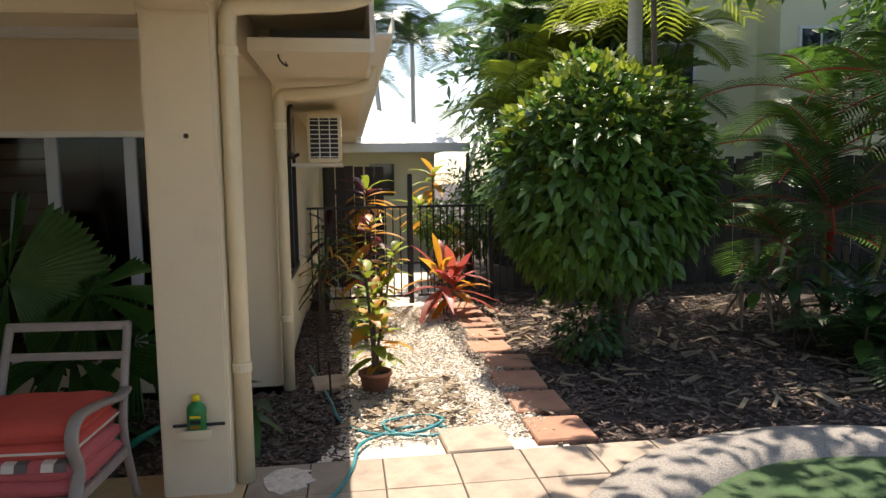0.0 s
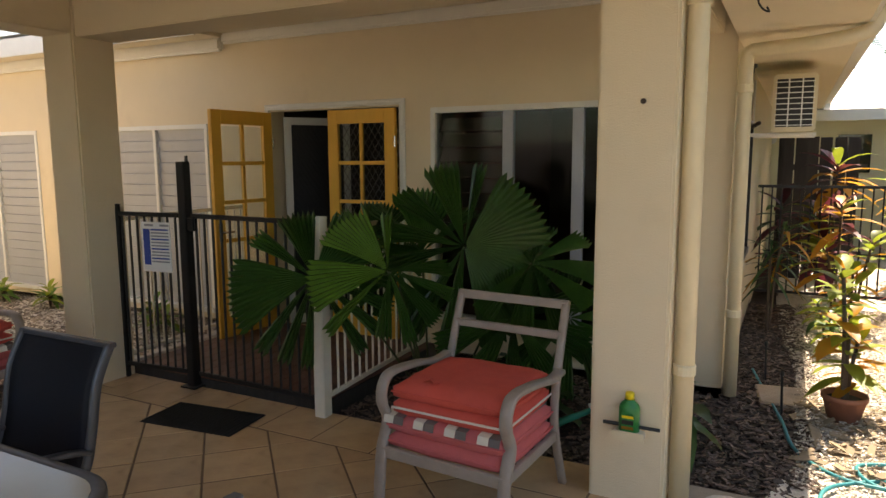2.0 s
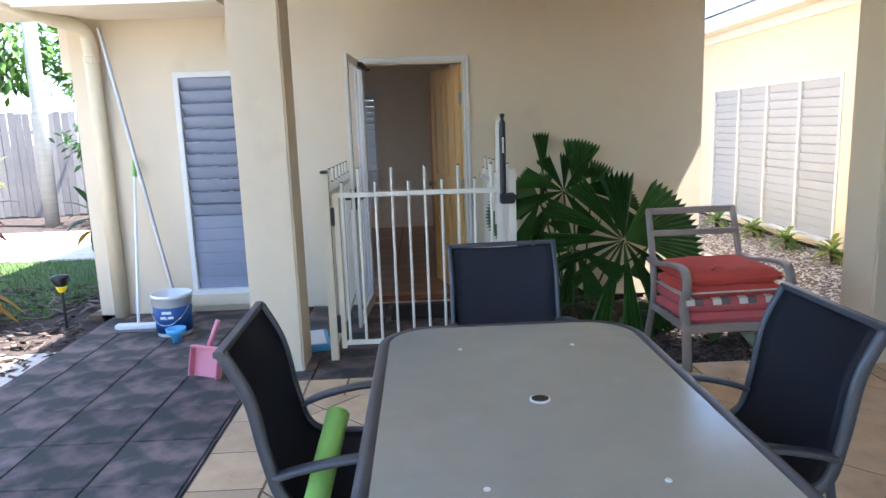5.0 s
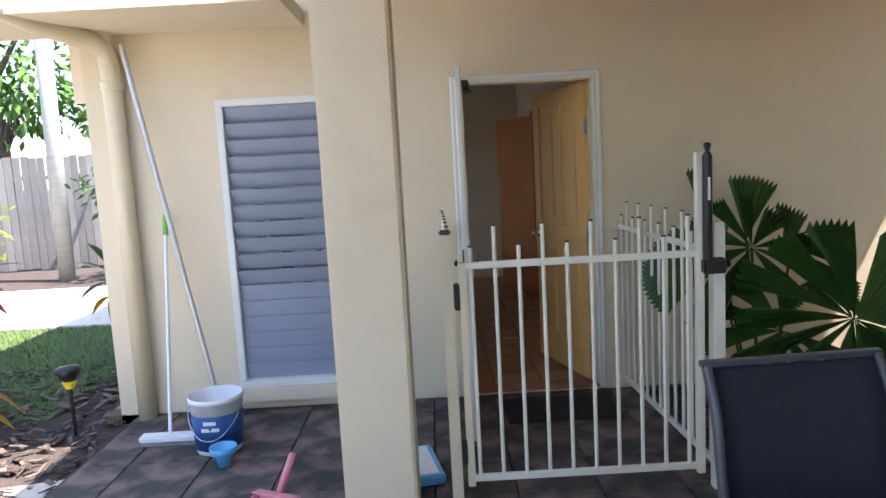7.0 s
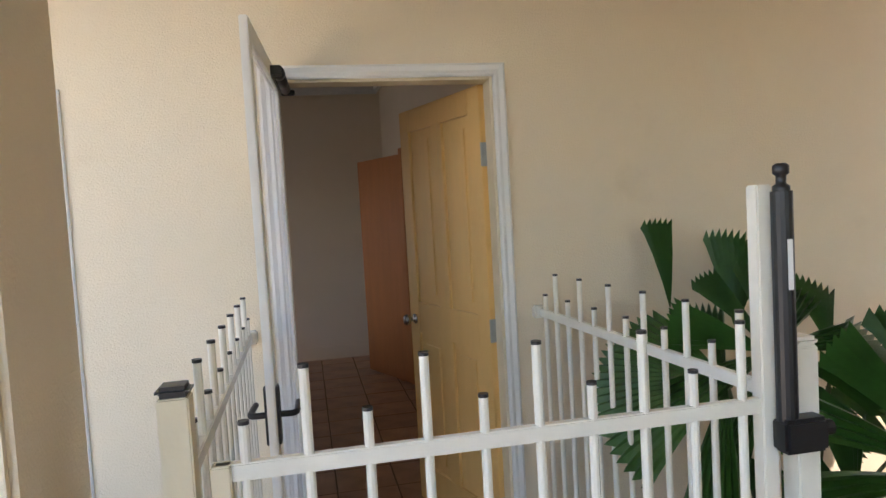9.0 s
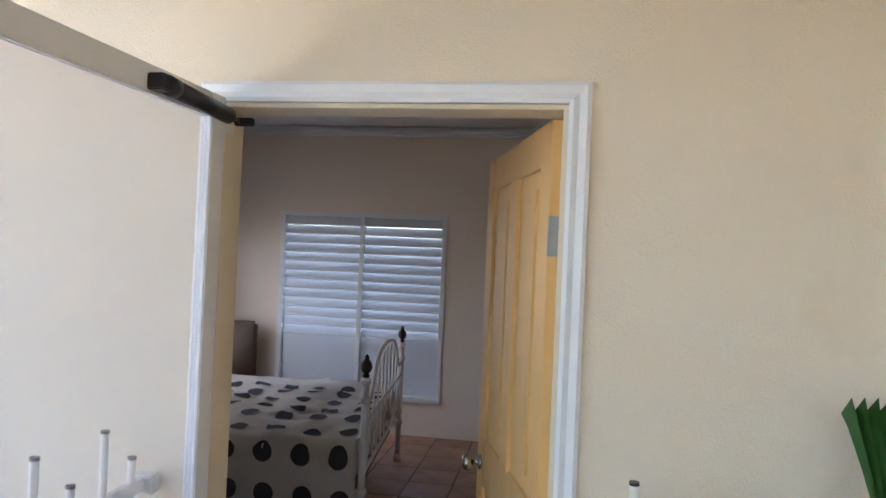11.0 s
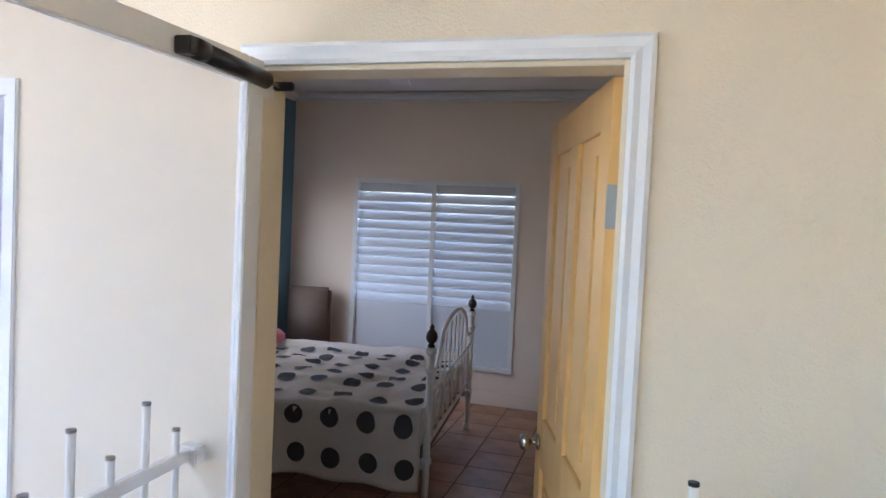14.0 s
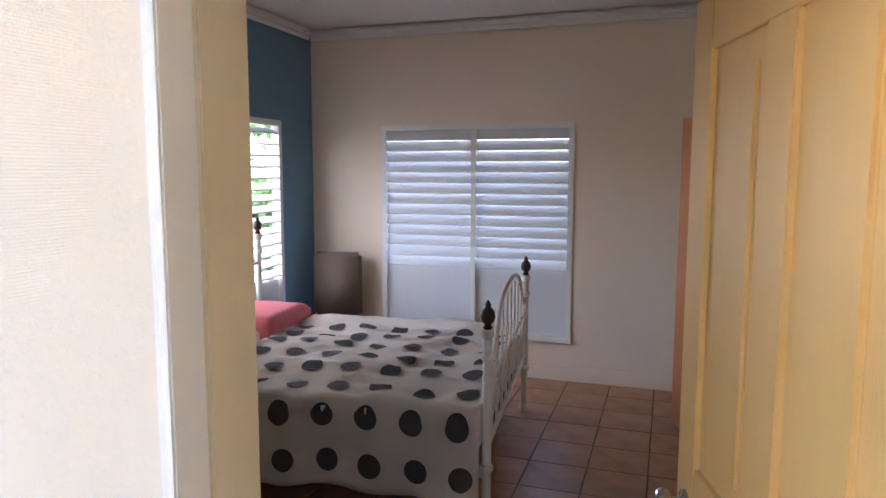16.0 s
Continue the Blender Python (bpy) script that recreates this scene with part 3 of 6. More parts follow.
            ob.matrix_basis = pose(x0, -0.03, f + (r + 0.5) * pitch, a + random.uniform(-0.8, 0.8), 0, 0)
    return win


louvre_window("window_1", (-1.08, WB, 0.155), 180, 0.825, 1.91, 1, 17, TRIM, SLATBLUE, "tall white-framed window with blue-grey louvre blades", -28, 0.3)
louvre_window("window_2", (WA, 4.78, 0.08), 90, 2.22, 1.905, 3, 16, TRIM, SLATGREY, "white-framed window with closed grey louvres", -12)
louvre_window("window_3", (WA, 7.51, 0.08), 90, 3.29, 1.9, 4, 17, TRIM, SLATGREY, "wide white-framed window with grey louvre panels", -14, 0.35)
louvre_window("window_4", (-0.5, 10.84, 0.32), 180, 1.67, 1.8, 2, 19, TRIM, SLATWHITE, "white plantation louvre window in the bedroom", 27, 0.31, slat_w=0.098)
louvre_window("window_5", (-2.85, 10.31, 0.42), -90, 1.56, 1.72, 2, 18, TRIM, SLATWHITE, "white louvre window in the blue bedroom wall", 58, 0.2, slat_w=0.09)
for nm, b in (("sill_window", box(-1.945, -1.04, WB - 0.06, WB, 0.06, 0.155, 0.006)),):
    tagged(part(nm, b, RENDER), "rendered window sill", "sill", kind="structure")

# large sliding window behind the fan palm
win = thing("window_6", "large white-framed sliding window with dark panes", "window", (WA, 0.695, 0.29), 90, kind="structure")
for b in (box(0, 1.58, -0.08, 0.015, 1.715, 1.76, 0.004), box(0, 1.58, -0.08, 0.03, 0, 0.045, 0.004), box(0, 0.04, -0.08, 0.015, 0.045, 1.715, 0.004), box(1.54, 1.58, -0.08, 0.015, 0.045, 1.715, 0.004)):
    part("window_frame", b, TRIM, win)
for x in (0.30, 0.86):
    part("mullion", box(x, x + 0.085, -0.06, 0.005, 0.045, 1.715, 0.004), SLATGREY, win)
for a, b in ((0.04, 0.30), (0.385, 0.86), (0.945, 1.54)):
    pane = part("pane", box(a, b, -0.034, -0.028, 0.045, 1.715), GLASS, win)
    pane.visible_shadow = False
# slats share the room's dark colour, standing in for shade behind the glass
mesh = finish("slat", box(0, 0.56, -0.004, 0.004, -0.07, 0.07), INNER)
for r in range(13):
    ob = new("slat", mesh)
    ob.parent = win
    ob.matrix_basis = pose(0.97, -0.1, 0.12 + r * 0.125, 40)
# side window of the passage wall
win = thing("window_7", "dark-framed side window in the passage wall", "window", (6.75, -0.03, 0.75), 180, kind="structure")
for b in (box(0, 1.2, -0.06, 0.02, 1.15, 1.2), box(0, 1.2, -0.06, 0.03, 0, 0.05), box(0, 0.05, -0.06, 0.02, 0.05, 1.15), box(1.15, 1.2, -0.06, 0.02, 0.05, 1.15), box(0.57, 0.62, -0.06, 0.02, 0.05, 1.15)):
    part("window_frame", b, BLACKM, win)
for a, b in ((0.05, 0.57), (0.62, 1.15)):
    part("pane", box(a, b, -0.03, -0.024, 0.05, 1.15), DARKGLASS, win)


def architrave(name, at, turn, w, h):
    t = thing(name, "white painted moulded door architrave", "door frame", at, turn, kind="structure")
    prof = [(0, 0), (0.052, 0), (0.052, 0.012), (0.042, 0.02), (0.024, 0.016), (0.01, 0.022), (0, 0.018)]
    for pts, sd in (([(-0.0, 0, 0), (-0.0, 0, h)], (-1, 0, 0)), ([(w, 0, 0), (w, 0, h)], (1, 0, 0))):
        bm = bmesh.new()
        s = sd[0]
        lo = [bm.verts.new((pts[0][0] + s * a, b, -0.0)) for a, b in prof]
        hi = [bm.verts.new((pts[0][0] + s * a, b, h + a)) for a, b in prof]
        for i in range(len(prof)):
            j = (i + 1) % len(prof)
            bm.faces.new((lo[i], lo[j], hi[j], hi[i]))
        bm.faces.new(lo)
        bm.faces.new(hi)
        part("jamb_moulding", bm, TRIM, t)
    bm = bmesh.new()
    lo = [bm.verts.new((-a, b, h + a)) for a, b in prof]
    hi = [bm.verts.new((w + a, b, h + a)) for a, b in prof]
    for i in range(len(prof)):
        j = (i + 1) % len(prof)
        bm.faces.new((lo[i], lo[j], hi[j], hi[i]))
    bm.faces.new(lo)
    bm.faces.new(hi)
    part("head_moulding", bm, TRIM, t)
    for b in (box(0, 0.012, -0.1, 0.004, 0, h, 0.002), box(w - 0.012, w, -0.1, 0.004, 0, h, 0.002), box(0.012, w - 0.012, -0.1, 0.004, h - 0.012, h, 0.002)):
        part("jamb_lining", b, CREAMP, t)
    part("threshold", box(0, w, -0.12, 0.02, -0.0, 0.02, 0.004), TERRA, t, "reddish threshold")
    return t


architrave("door_frame_1", (0.53, WB, 0.02), 180, 0.867, 2.065)
architrave("door_frame_2", (WA, 2.57, 0.02), 90, 1.41, 2.065)


def lever(parent, x, y, z, sgn, m=BLACKM):
    part("handle", tube(arc([(x, y, z), (x, y + sgn * 0.045, z), (x - 0.05, y + sgn * 0.05, z), (x - 0.11, y + sgn * 0.048, z)], 4), 0.009, 8), m, parent, "lever handle", True)
    part("handle_plate", box(x - 0.02, x + 0.02, min(y, y + sgn * 0.008), max(y, y + sgn * 0.008), z - 0.08, z + 0.08, 0.003), m, parent)


# panelled bedroom door, swung inward from its right jamb
door = thing("door_1", "pale yellow panelled bedroom door standing open inward", "door", (0.512, WB + 0.095, 0.03), 106.5, kind="structure")
DW, DH = 0.8, 2.04
part("stile", box(0.0, 0.1, -0.019, 0.019, 0, DH, 0.002), YELLOW2, door)
part("stile", box(DW - 0.1, DW, -0.019, 0.019, 0, DH, 0.002), YELLOW2, door)
part("mid_stile", box(DW / 2 - 0.05, DW / 2 + 0.05, -0.0185, 0.0185, 0.2, DH - 0.11, 0.002), YELLOW2, door)
for z0, z1 in ((0, 0.2), (0.9, 1.06), (DH - 0.11, DH)):
    part("rail", box(0.1, DW - 0.1, -0.018, 0.018, z0, z1, 0.002), YELLOW2, door)
for x0, x1 in ((0.1, DW / 2 - 0.05), (DW / 2 + 0.05, DW - 0.1)):
    for z0, z1 in ((0.2, 0.9), (1.06, DH - 0.11)):
        bm = box(x0, x1, -0.006, 0.006, z0, z1)
        box(x0 + 0.045, x1 - 0.045, -0.014, 0.014, z0 + 0.045, z1 - 0.045, 0.007, bm)
        part("panel", bm, YELLOW2, door)
for s in (-1, 1):
    bm = lathe([(0.026, 0), (0.026, 0.006), (0.01, 0.01), (0.01, 0.03), (0.024, 0.036), (0.029, 0.05), (0.024, 0.062), (0.008, 0.066)], n=16)
    k = part("knob", bm, STEEL, door, "round brushed steel knob", True)
    k.matrix_basis = pose(DW - 0.06, s * 0.019, 0.97, -90 * s)
for z in (0.22, 1.0, 1.75):
    bm = box(-0.003, 0.006, -0.045, 0.02, z - 0.05, z + 0.05, 0.001)
    rod((-0.008, -0.022, z - 0.05), (-0.008, -0.022, z + 0.05), 0.007, 8, bm)
    h = part("hinge", bm, GALV, door, "galvanised butt hinge")
    for dz in (-0.033, 0.0, 0.033):
        part("screw", rod((0.0062, -0.022 + (0.014 if dz else -0.006), z + dz), (0.0072, -0.022 + (0.014 if dz else -0.006), z + dz), 0.0045, 8), STEEL, h)

# screen door, swung outward from its left jamb
scr = thing("door_2", "white-framed fly-screen door standing open outward", "screen door", (-0.322, WB - 0.03, 0.03), -93.5, kind="structure")
SW, SH = 0.81, 2.06
for b in (box(0, 0.06, -0.012, 0.012, 0, SH, 0.003), box(SW - 0.06, SW, -0.012, 0.012, 0, SH, 0.003), box(0.06, SW - 0.06, -0.012, 0.012, SH - 0.06, SH, 0.003), box(0.06, SW - 0.06, -0.012, 0.012, 0, 0.09, 0.003)):
    part("frame_bar", b, TRIM, scr)
m = part("screen", box(0.06, SW - 0.06, -0.001, 0.001, 0.09, SH - 0.06), MESH, scr, "fine grey insect mesh")
m.visible_shadow = False
lever(scr, SW - 0.03, 0.012, 1.0, 1)
lever(scr, SW - 0.03, -0.012, 1.0, -1)
clo = thing("door_closer", "black cylindrical pneumatic door closer above the screen door", "door closer")
p0, p1 = Vector((-0.284, WB + 0.01, 2.035)), Vector((-0.302, 5.76, 2.05))
a = p0.lerp(p1, 0.12)
part("cylinder", rod(p0.lerp(p1, 0.24), p1, 0.02, 18), BLACKPL, clo, "", True)
part("end_cap", rod(p1.lerp(p0, 0.0), p1 + (p1 - p0).normalized() * 0.03, 0.022, 14), BLACKPL, clo, "", True)
part("piston_rod", rod(p0, a, 0.005, 8), STEEL, clo)
part("piston_rod", rod(a, p0.lerp(p1, 0.24), 0.005, 8), STEEL, clo)
part("bracket_plate", box(p0.x - 0.045, p0.x - 0.038, p0.y - 0.03, p0.y + 0.03, p0.z - 0.025, p0.z + 0.03, 0.002), TRIM, clo, "white steel jamb plate")
part("bracket", box(p0.x - 0.02, p0.x + 0.03, p0.y - 0.012, p0.y + 0.006, p0.z - 0.008, p0.z + 0.012, 0.003), BLACKPL, clo)
part("bracket", box(p1.x - 0.03, p1.x + 0.01, p1.y - 0.06, p1.y - 0.02, p1.z - 0.015, p1.z + 0.02, 0.003), BLACKPL, clo)


def glazed_leaf(name, at, turn, w, h, m, label):
    d = thing(name, label, "door", at, turn, kind="structure")
    st = 0.105
    part("stile", box(0, st, -0.02, 0.02, 0, h, 0.003), m, d)
    part("stile", box(w - st, w, -0.02, 0.02, 0, h, 0.003), m, d)
    part("top_rail", box(st, w - st, -0.02, 0.02, h - 0.12, h, 0.003), m, d)
    part("bottom_rail", box(st, w - st, -0.02, 0.02, 0, 0.22, 0.003), m, d)
    ph = (h - 0.34) / 5
    for i in range(1, 5):
        part("glazing_bar", box(st, w - st, -0.016, 0.016, 0.22 + i * ph - 0.016, 0.22 + i * ph + 0.016, 0.003), m, d)
    part("glazing_bar", box(w / 2 - 0.016, w / 2 + 0.016, -0.0155, 0.0155, 0.22, h - 0.12, 0.003), m, d)
    for i in range(5):
        for a, b in ((st, w / 2 - 0.016), (w / 2 + 0.016, w - st)):
            g = part("pane", box(a, b, -0.003, 0.003, 0.22 + i * ph + 0.016, 0.22 + (i + 1) * ph - 0.016), GLASS, d)
            g.visible_shadow = False
    for z in (0.25, 1.0, h - 0.28):
        part("hinge", rod((-0.004, 0.024, z - 0.045), (-0.004, 0.024, z + 0.045), 0.008, 8), STEEL, d)
    return d


glazed_leaf("door_3", (WA - 0.03, 2.595, 0.03), 90, 0.69, 2.03, YELLOW, "yellow glazed french door leaf, closed")
leaf = glazed_leaf("door_4", (WA - 0.035, 3.95, 0.03), 175, 0.69, 2.03, YELLOW, "yellow glazed french door leaf standing open")
lever(leaf, 0.64, 0.02, 0.98, 1, STEEL)
lever(leaf, 0.64, -0.02, 0.98, -1, STEEL)
# diamond-grille security screen inside
sec = thing("door_5", "white-framed security screen with dark diamond grille", "screen door", (WA + 0.12, 3.92, 0.03), -32, kind="structure")
for b in (box(0, 0.07, -0.012, 0.012, 0, 2.0, 0.003), box(0.6, 0.67, -0.012, 0.012, 0, 2.0, 0.003), box(0.07, 0.6, -0.012, 0.012, 1.93, 2.0, 0.003), box(0.07, 0.6, -0.012, 0.012, 0, 0.09, 0.003)):
    part("frame_bar", b, TRIM, sec)
bm = bmesh.new()
for s in (1, -1):
    for k in range(-8, 36):
        z = k * 0.07
        pts = []
        for xx in np.linspace(0.07, 0.6, 30):
            zz = z + s * (xx - 0.07) * 1.5 + (0.8 if s < 0 else -0.3)
            if 0.09 < zz < 1.93:
                pts.append((xx, s * 0.003, zz))
        if len(pts) > 1:
            sweep([pts[0], pts[-1]], rect(0.006, 0.004), (0, 1, 0), bm)
part("grille", bm, BLACKM, sec, "black diamond grille")
part("screen", box(0.07, 0.6, -0.0005, 0.0005, 0.09, 1.93), DARKMESH, sec)
lever(sec, 0.63, 0.012, 1.0, 1)
# second screen leaf behind the closed french door
sec2 = thing("door_6", "dark security grille behind the yellow door", "screen door", (WA + 0.1, 2.62, 0.03), 90, kind="structure")
bm = bmesh.new()
for s in (1, -1):
    for k in range(-14, 40):
        z = k * 0.1
        pts = []
        for xx in np.linspace(0.02, 0.62, 30):
            zz = z + s * xx * 1.5
            if 0.1 < zz < 1.95:
                pts.append((xx, s * 0.003, zz))
        if len(pts) > 1:
            sweep([pts[0], pts[-1]], rect(0.007, 0.004), (0, 1, 0), bm)
part("grille", bm, CHAIRF, sec2)
for b in (box(-0.02, 0.02, -0.012, 0.012, 0, 2.0, 0.003), box(0.62, 0.66, -0.012, 0.012, 0, 2.0, 0.003), box(0.02, 0.62, -0.012, 0.012, 1.95, 2.0, 0.003), box(0.02, 0.62, -0.012, 0.012, 0, 0.1, 0.003)):
    part("frame_bar", b, BLACKM, sec2)
# timber door in the bedroom's side wall
od = thing("door_7", "orange-stained timber door ajar in the bedroom", "door", (0.62, 9.33, 0.02), 112, kind="structure")
part("leaf", box(0, 0.82, -0.02, 0.02, 0, 2.05, 0.003), ORANGE, od)
part("edge_strip", box(-0.05, -0.002, -0.04, 0.03, 0, 2.1, 0.004), ORANGE, od)


# ---------------- fences and gates ----------------
def picket_run(name, a, b, top, low, spacing, m, label, tall=None, r=0.0095, rail=(0.032, 0.022), posts=(), caps=False, square=False, category="fence"):
    """A run of round pickets between two rails, from a to b on the plan."""
    f = thing(name, label, category, (a[0], a[1], 0), math.degrees(math.atan2(b[1] - a[1], b[0] - a[0])))
    ln = math.hypot(b[0] - a[0], b[1] - a[1])
    part("top_rail", box(0, ln, -rail[1] / 2, rail[1] / 2, top - rail[0], top, 0.003), m, f)
    part("bottom_rail", box(0, ln, -rail[1] / 2, rail[1] / 2, low, low + rail[0], 0.003), m, f)
    n = max(2, round(ln / spacing))
    cache = {}
    for i in range(n):
        x = (i + 0.5) * ln / n
        up = 0.0 if tall is None else tall[i % 2]
        if up not in cache:
            cache[up] = finish("picket", rod((0, 0, low + 0.005), (0, 0, top + up - 0.004), r, 10), m, False)
            cache[str(up)] = finish("cap", rod((0, 0, top + up - 0.004), (0, 0, top + up + 0.003), r * 1.08, 10), BLACKPL, False)
        ob = new("picket", cache[up])
        ob.parent = f
        ob.matrix_basis = pose(x, 0, 0)
        if caps:
            cp = new("cap", cache[str(up)])
            cp.parent = ob
    for x, w, z, pm in posts:
        po = part("post", box(x - w / 2, x + w / 2, -w / 2, w / 2, 0, z, 0.004), pm, f)
        part("post_cap", box(x - w / 2 - 0.003, x + w / 2 + 0.003, -w / 2 - 0.003, w / 2 + 0.003, z, z + 0.018, 0.007), BLACKPL if caps else pm, po)
    return f


# white enclosure at the bedroom door
GY = 4.575
picket_run("picket_fence", (-0.485, WB - 0.03), (-0.48, GY + 0.03), 1.135, 0.09, 0.105, FENCEW, "ivory picket fence panel beside the bedroom door", (0.06, 0.15), caps=True)
picket_run("picket_fence", (0.68, WB - 0.03), (0.74, GY + 0.03), 1.13, 0.09, 0.105, FENCEW, "ivory picket fence panel beside the bedroom door", (0.06, 0.15), caps=True)
for x in (-0.485, 0.68):
    for z in (0.105, 1.115):
        br = tagged(part("fence_bracket", box(x - 0.03, x + 0.03, WB - 0.045, WB, z - 0.025, z + 0.025, 0.006), FENCEW), "ivory fence bracket fixed to the wall", "bracket")
gate = picket_run("pool_gate", (-0.435, GY), (0.655, GY), 1.135, 0.1, 0.108, FENCEW, "closed ivory picket pool gate with a black latch", (0.07, 0.16), caps=True, category="gate")
part("gate_stile", box(-0.005, 0.03, -0.018, 0.018, 0.08, 1.135, 0.003), CREAMP, gate)
part("gate_stile", box(1.07, 1.105, -0.018, 0.018, 0.08, 1.57, 0.003), FENCEW, gate)
for z in (0.25, 0.98):
    part("hinge", box(-0.028, 0.0, -0.022, 0.022, z - 0.06, z + 0.06, 0.004), BLACKPL, gate, "black gate hinge")
for x, m, z in ((-0.49, CREAMP, 1.265), (0.735, FENCEW, 1.235)):
    p = thing("gate_post", "square cream gate post with black cap", "post", (x, GY, 0))
    part("shaft", box(-0.026, 0.026, -0.026, 0.026, 0, z, 0.003), m, p)
    part("post_cap", box(-0.029, 0.029, -0.029, 0.029, z, z + 0.02, 0.008), BLACKPL if x < 0 else FENCEW, p)
lat = thing("gate_latch", "tall black magnetic pool gate latch", "latch", (0.676, GY - 0.037, 0))
part("tube", rod((0, 0, 1.06), (0, 0, 1.555), 0.021, 16), BLACKPL, lat)
part("pull_knob", lathe([(0.017, 1.55), (0.017, 1.565), (0.01, 1.57), (0.01, 1.585), (0.016, 1.59), (0.016, 1.605), (0.01, 1.61)], n=14), BLACKPL, lat, "", True)
part("catch", box(-0.025, 0.075, -0.03, 0.02, 1.03, 1.1, 0.008), BLACKPL, lat)
part("lock_barrel", rod((0.075, -0.005, 1.07), (0.095, -0.005, 1.07), 0.016, 12), BLACKPL, lat)
part("white_mark", box(-0.005, 0.005, -0.0225, -0.0195, 1.36, 1.46), WHITEPL, lat, "small white lettering bar")

# black fence and gate before the french doors
picket_run("black_pool_fence", (3.12, 4.03), (3.175, 3.46), 1.262, 0.09, 0.075, BLACKM, "black tubular pool fence panel", r=0.009, posts=((0.0, 0.03, 1.3, BLACKM),))
picket_run("black_gate", (3.18, 3.34), (3.135, 2.27), 1.262, 0.09, 0.085, BLACKM, "black tubular pool gate, closed", r=0.009, category="gate")
gp_ = thing("black_gate_post", "tall square black gate post with latch", "post", (3.18, 3.4, 0))
part("shaft", box(-0.035, 0.035, -0.035, 0.035, 0, 1.625, 0.005), BLACKM, gp_)
part("base_plate", box(-0.07, 0.07, -0.07, 0.07, 0, 0.012, 0.003), BLACKM, gp_)
part("latch", box(-0.03, 0.0, -0.11, -0.036, 1.14, 1.24, 0.01), BLACKPL, gp_, "black gate latch")
part("latch_knob", rod((0.02, -0.015, 1.625), (0.02, -0.015, 1.665), 0.012, 10), BLACKPL, gp_)
wp_ = thing("white_corner_post", "square white fence corner post", "post", (3.13, 2.2, 0))
part("shaft", box(-0.04, 0.04, -0.04, 0.04, 0, 1.27, 0.004), FENCEW, wp_)
part("post_cap", box(-0.043, 0.043, -0.043, 0.043, 1.27, 1.285, 0.005), FENCEW, wp_)
picket_run("white_picket_fence", (3.17, 2.2), (WA - 0.01, 2.3), 1.2, 0.1, 0.095, FENCEW, "white picket fence panel beside the deck", r=0.0085)
picket_run("white_picket_fence", (3.3, 4.2), (WA - 0.01, 4.35), 1.2, 0.1, 0.095, FENCEW, "white picket fence panel behind the black gate", r=0.0085)
sg = thing("pool_sign", "white resuscitation notice with blue panel on the fence", "sign", (3.115, 3.63, 1.017), -84)
part("board", box(-0.13, 0.13, -0.004, 0.004, -0.18, 0.18, 0.003), PAPER, sg)
part("blue_panel", box(-0.115, -0.055, -0.0055, -0.0042, -0.13, 0.13), SIGNBLUE, sg)
for i in range(11):
    part("text_bar", box(-0.045, 0.115, -0.0055, -0.0042, 0.12 - i * 0.023, 0.131 - i * 0.023), SIGNGREY if i % 3 else SIGNBLUE, sg)
for i in range(2):
    part("text_bar", box(-0.1 + i * 0.14, -0.02 + i * 0.14, -0.0055, -0.0042, 0.15, 0.165), SIGNGREY, sg)

# passage fence and gate
picket_run("passage_fence", (8.3, -0.05), (8.35, -1.42), 1.32, 0.09, 0.095, BLACKM, "black tubular fence across the side path", r=0.009, posts=((1.36, 0.06, 1.72, BLACKM),))
picket_run("passage_gate", (8.36, -1.5), (8.4, -2.5), 1.32, 0.09, 0.095, BLACKM, "black tubular gate on the side path", r=0.009, posts=((1.02, 0.06, 1.35, BLACKM),), category="gate")
picket_run("passage_fence", (8.42, -2.6), (8.6, -5.2), 1.3, 0.09, 0.1, BLACKM, "black tubular fence behind the bush", r=0.009)


def board_fence(name, a, b, h, m, label, w=0.14, gap=0.012):
    f = thing(name, label, "fence", (a[0], a[1], -0.06), math.degrees(math.atan2(b[1] - a[1], b[0] - a[0])))
    ln = math.hypot(b[0] - a[0], b[1] - a[1])
    n = int(ln / (w + gap))
    mesh = finish("board", box(0, w, -0.01, 0.01, 0.03, h, 0.003), m)
    rng = random.Random(len(name))
    for i in range(n):
        ob = new("board", mesh)
        ob.parent = f
        ob.matrix_basis = pose(i * (w + gap), rng.uniform(-0.004, 0.004), rng.uniform(-0.02, 0.02), 0, rng.uniform(-0.4, 0.4))
    for z in (0.4, h - 0.4):
        part("rail", box(0, ln, 0.012, 0.06, z - 0.04, z + 0.04), m, f)
    for i in range(int(ln / 2.4) + 1):
        part("post", box(i * 2.4 - 0.05, i * 2.4 + 0.05, 0.06, 0.15, 0, h + 0.08, 0.005), m, f)
    return f


board_fence("dark_timber_fence", (9.3, -4.6), (8.9, -13.0), 2.0, DARKWOOD, "dark weathered timber paling fence")
board_fence("dark_timber_gate", (10.2, -0.25), (10.2, -1.25), 1.95, DARKWOOD, "dark brown timber screen beside the house")
board_fence("grey_timber_fence", (-12.5, 14.5), (-3.0, 15.2), 2.2, GREYWOOD, "weathered grey timber paling fence")
board_fence("side_timber_fence", (9.3, -4.6), (12.6, -3.4), 2.0, DARKWOOD, "dark weathered timber paling fence")
board_fence("pool_side_fence", (8.9, -13.0), (-9.0, -13.0), 2.0, DARKWOOD, "dark weathered timber paling fence")
board_fence("west_timber_fence", (-12.5, -13.0), (-12.5, 14.5), 2.2, GREYWOOD, "weathered grey timber paling fence")

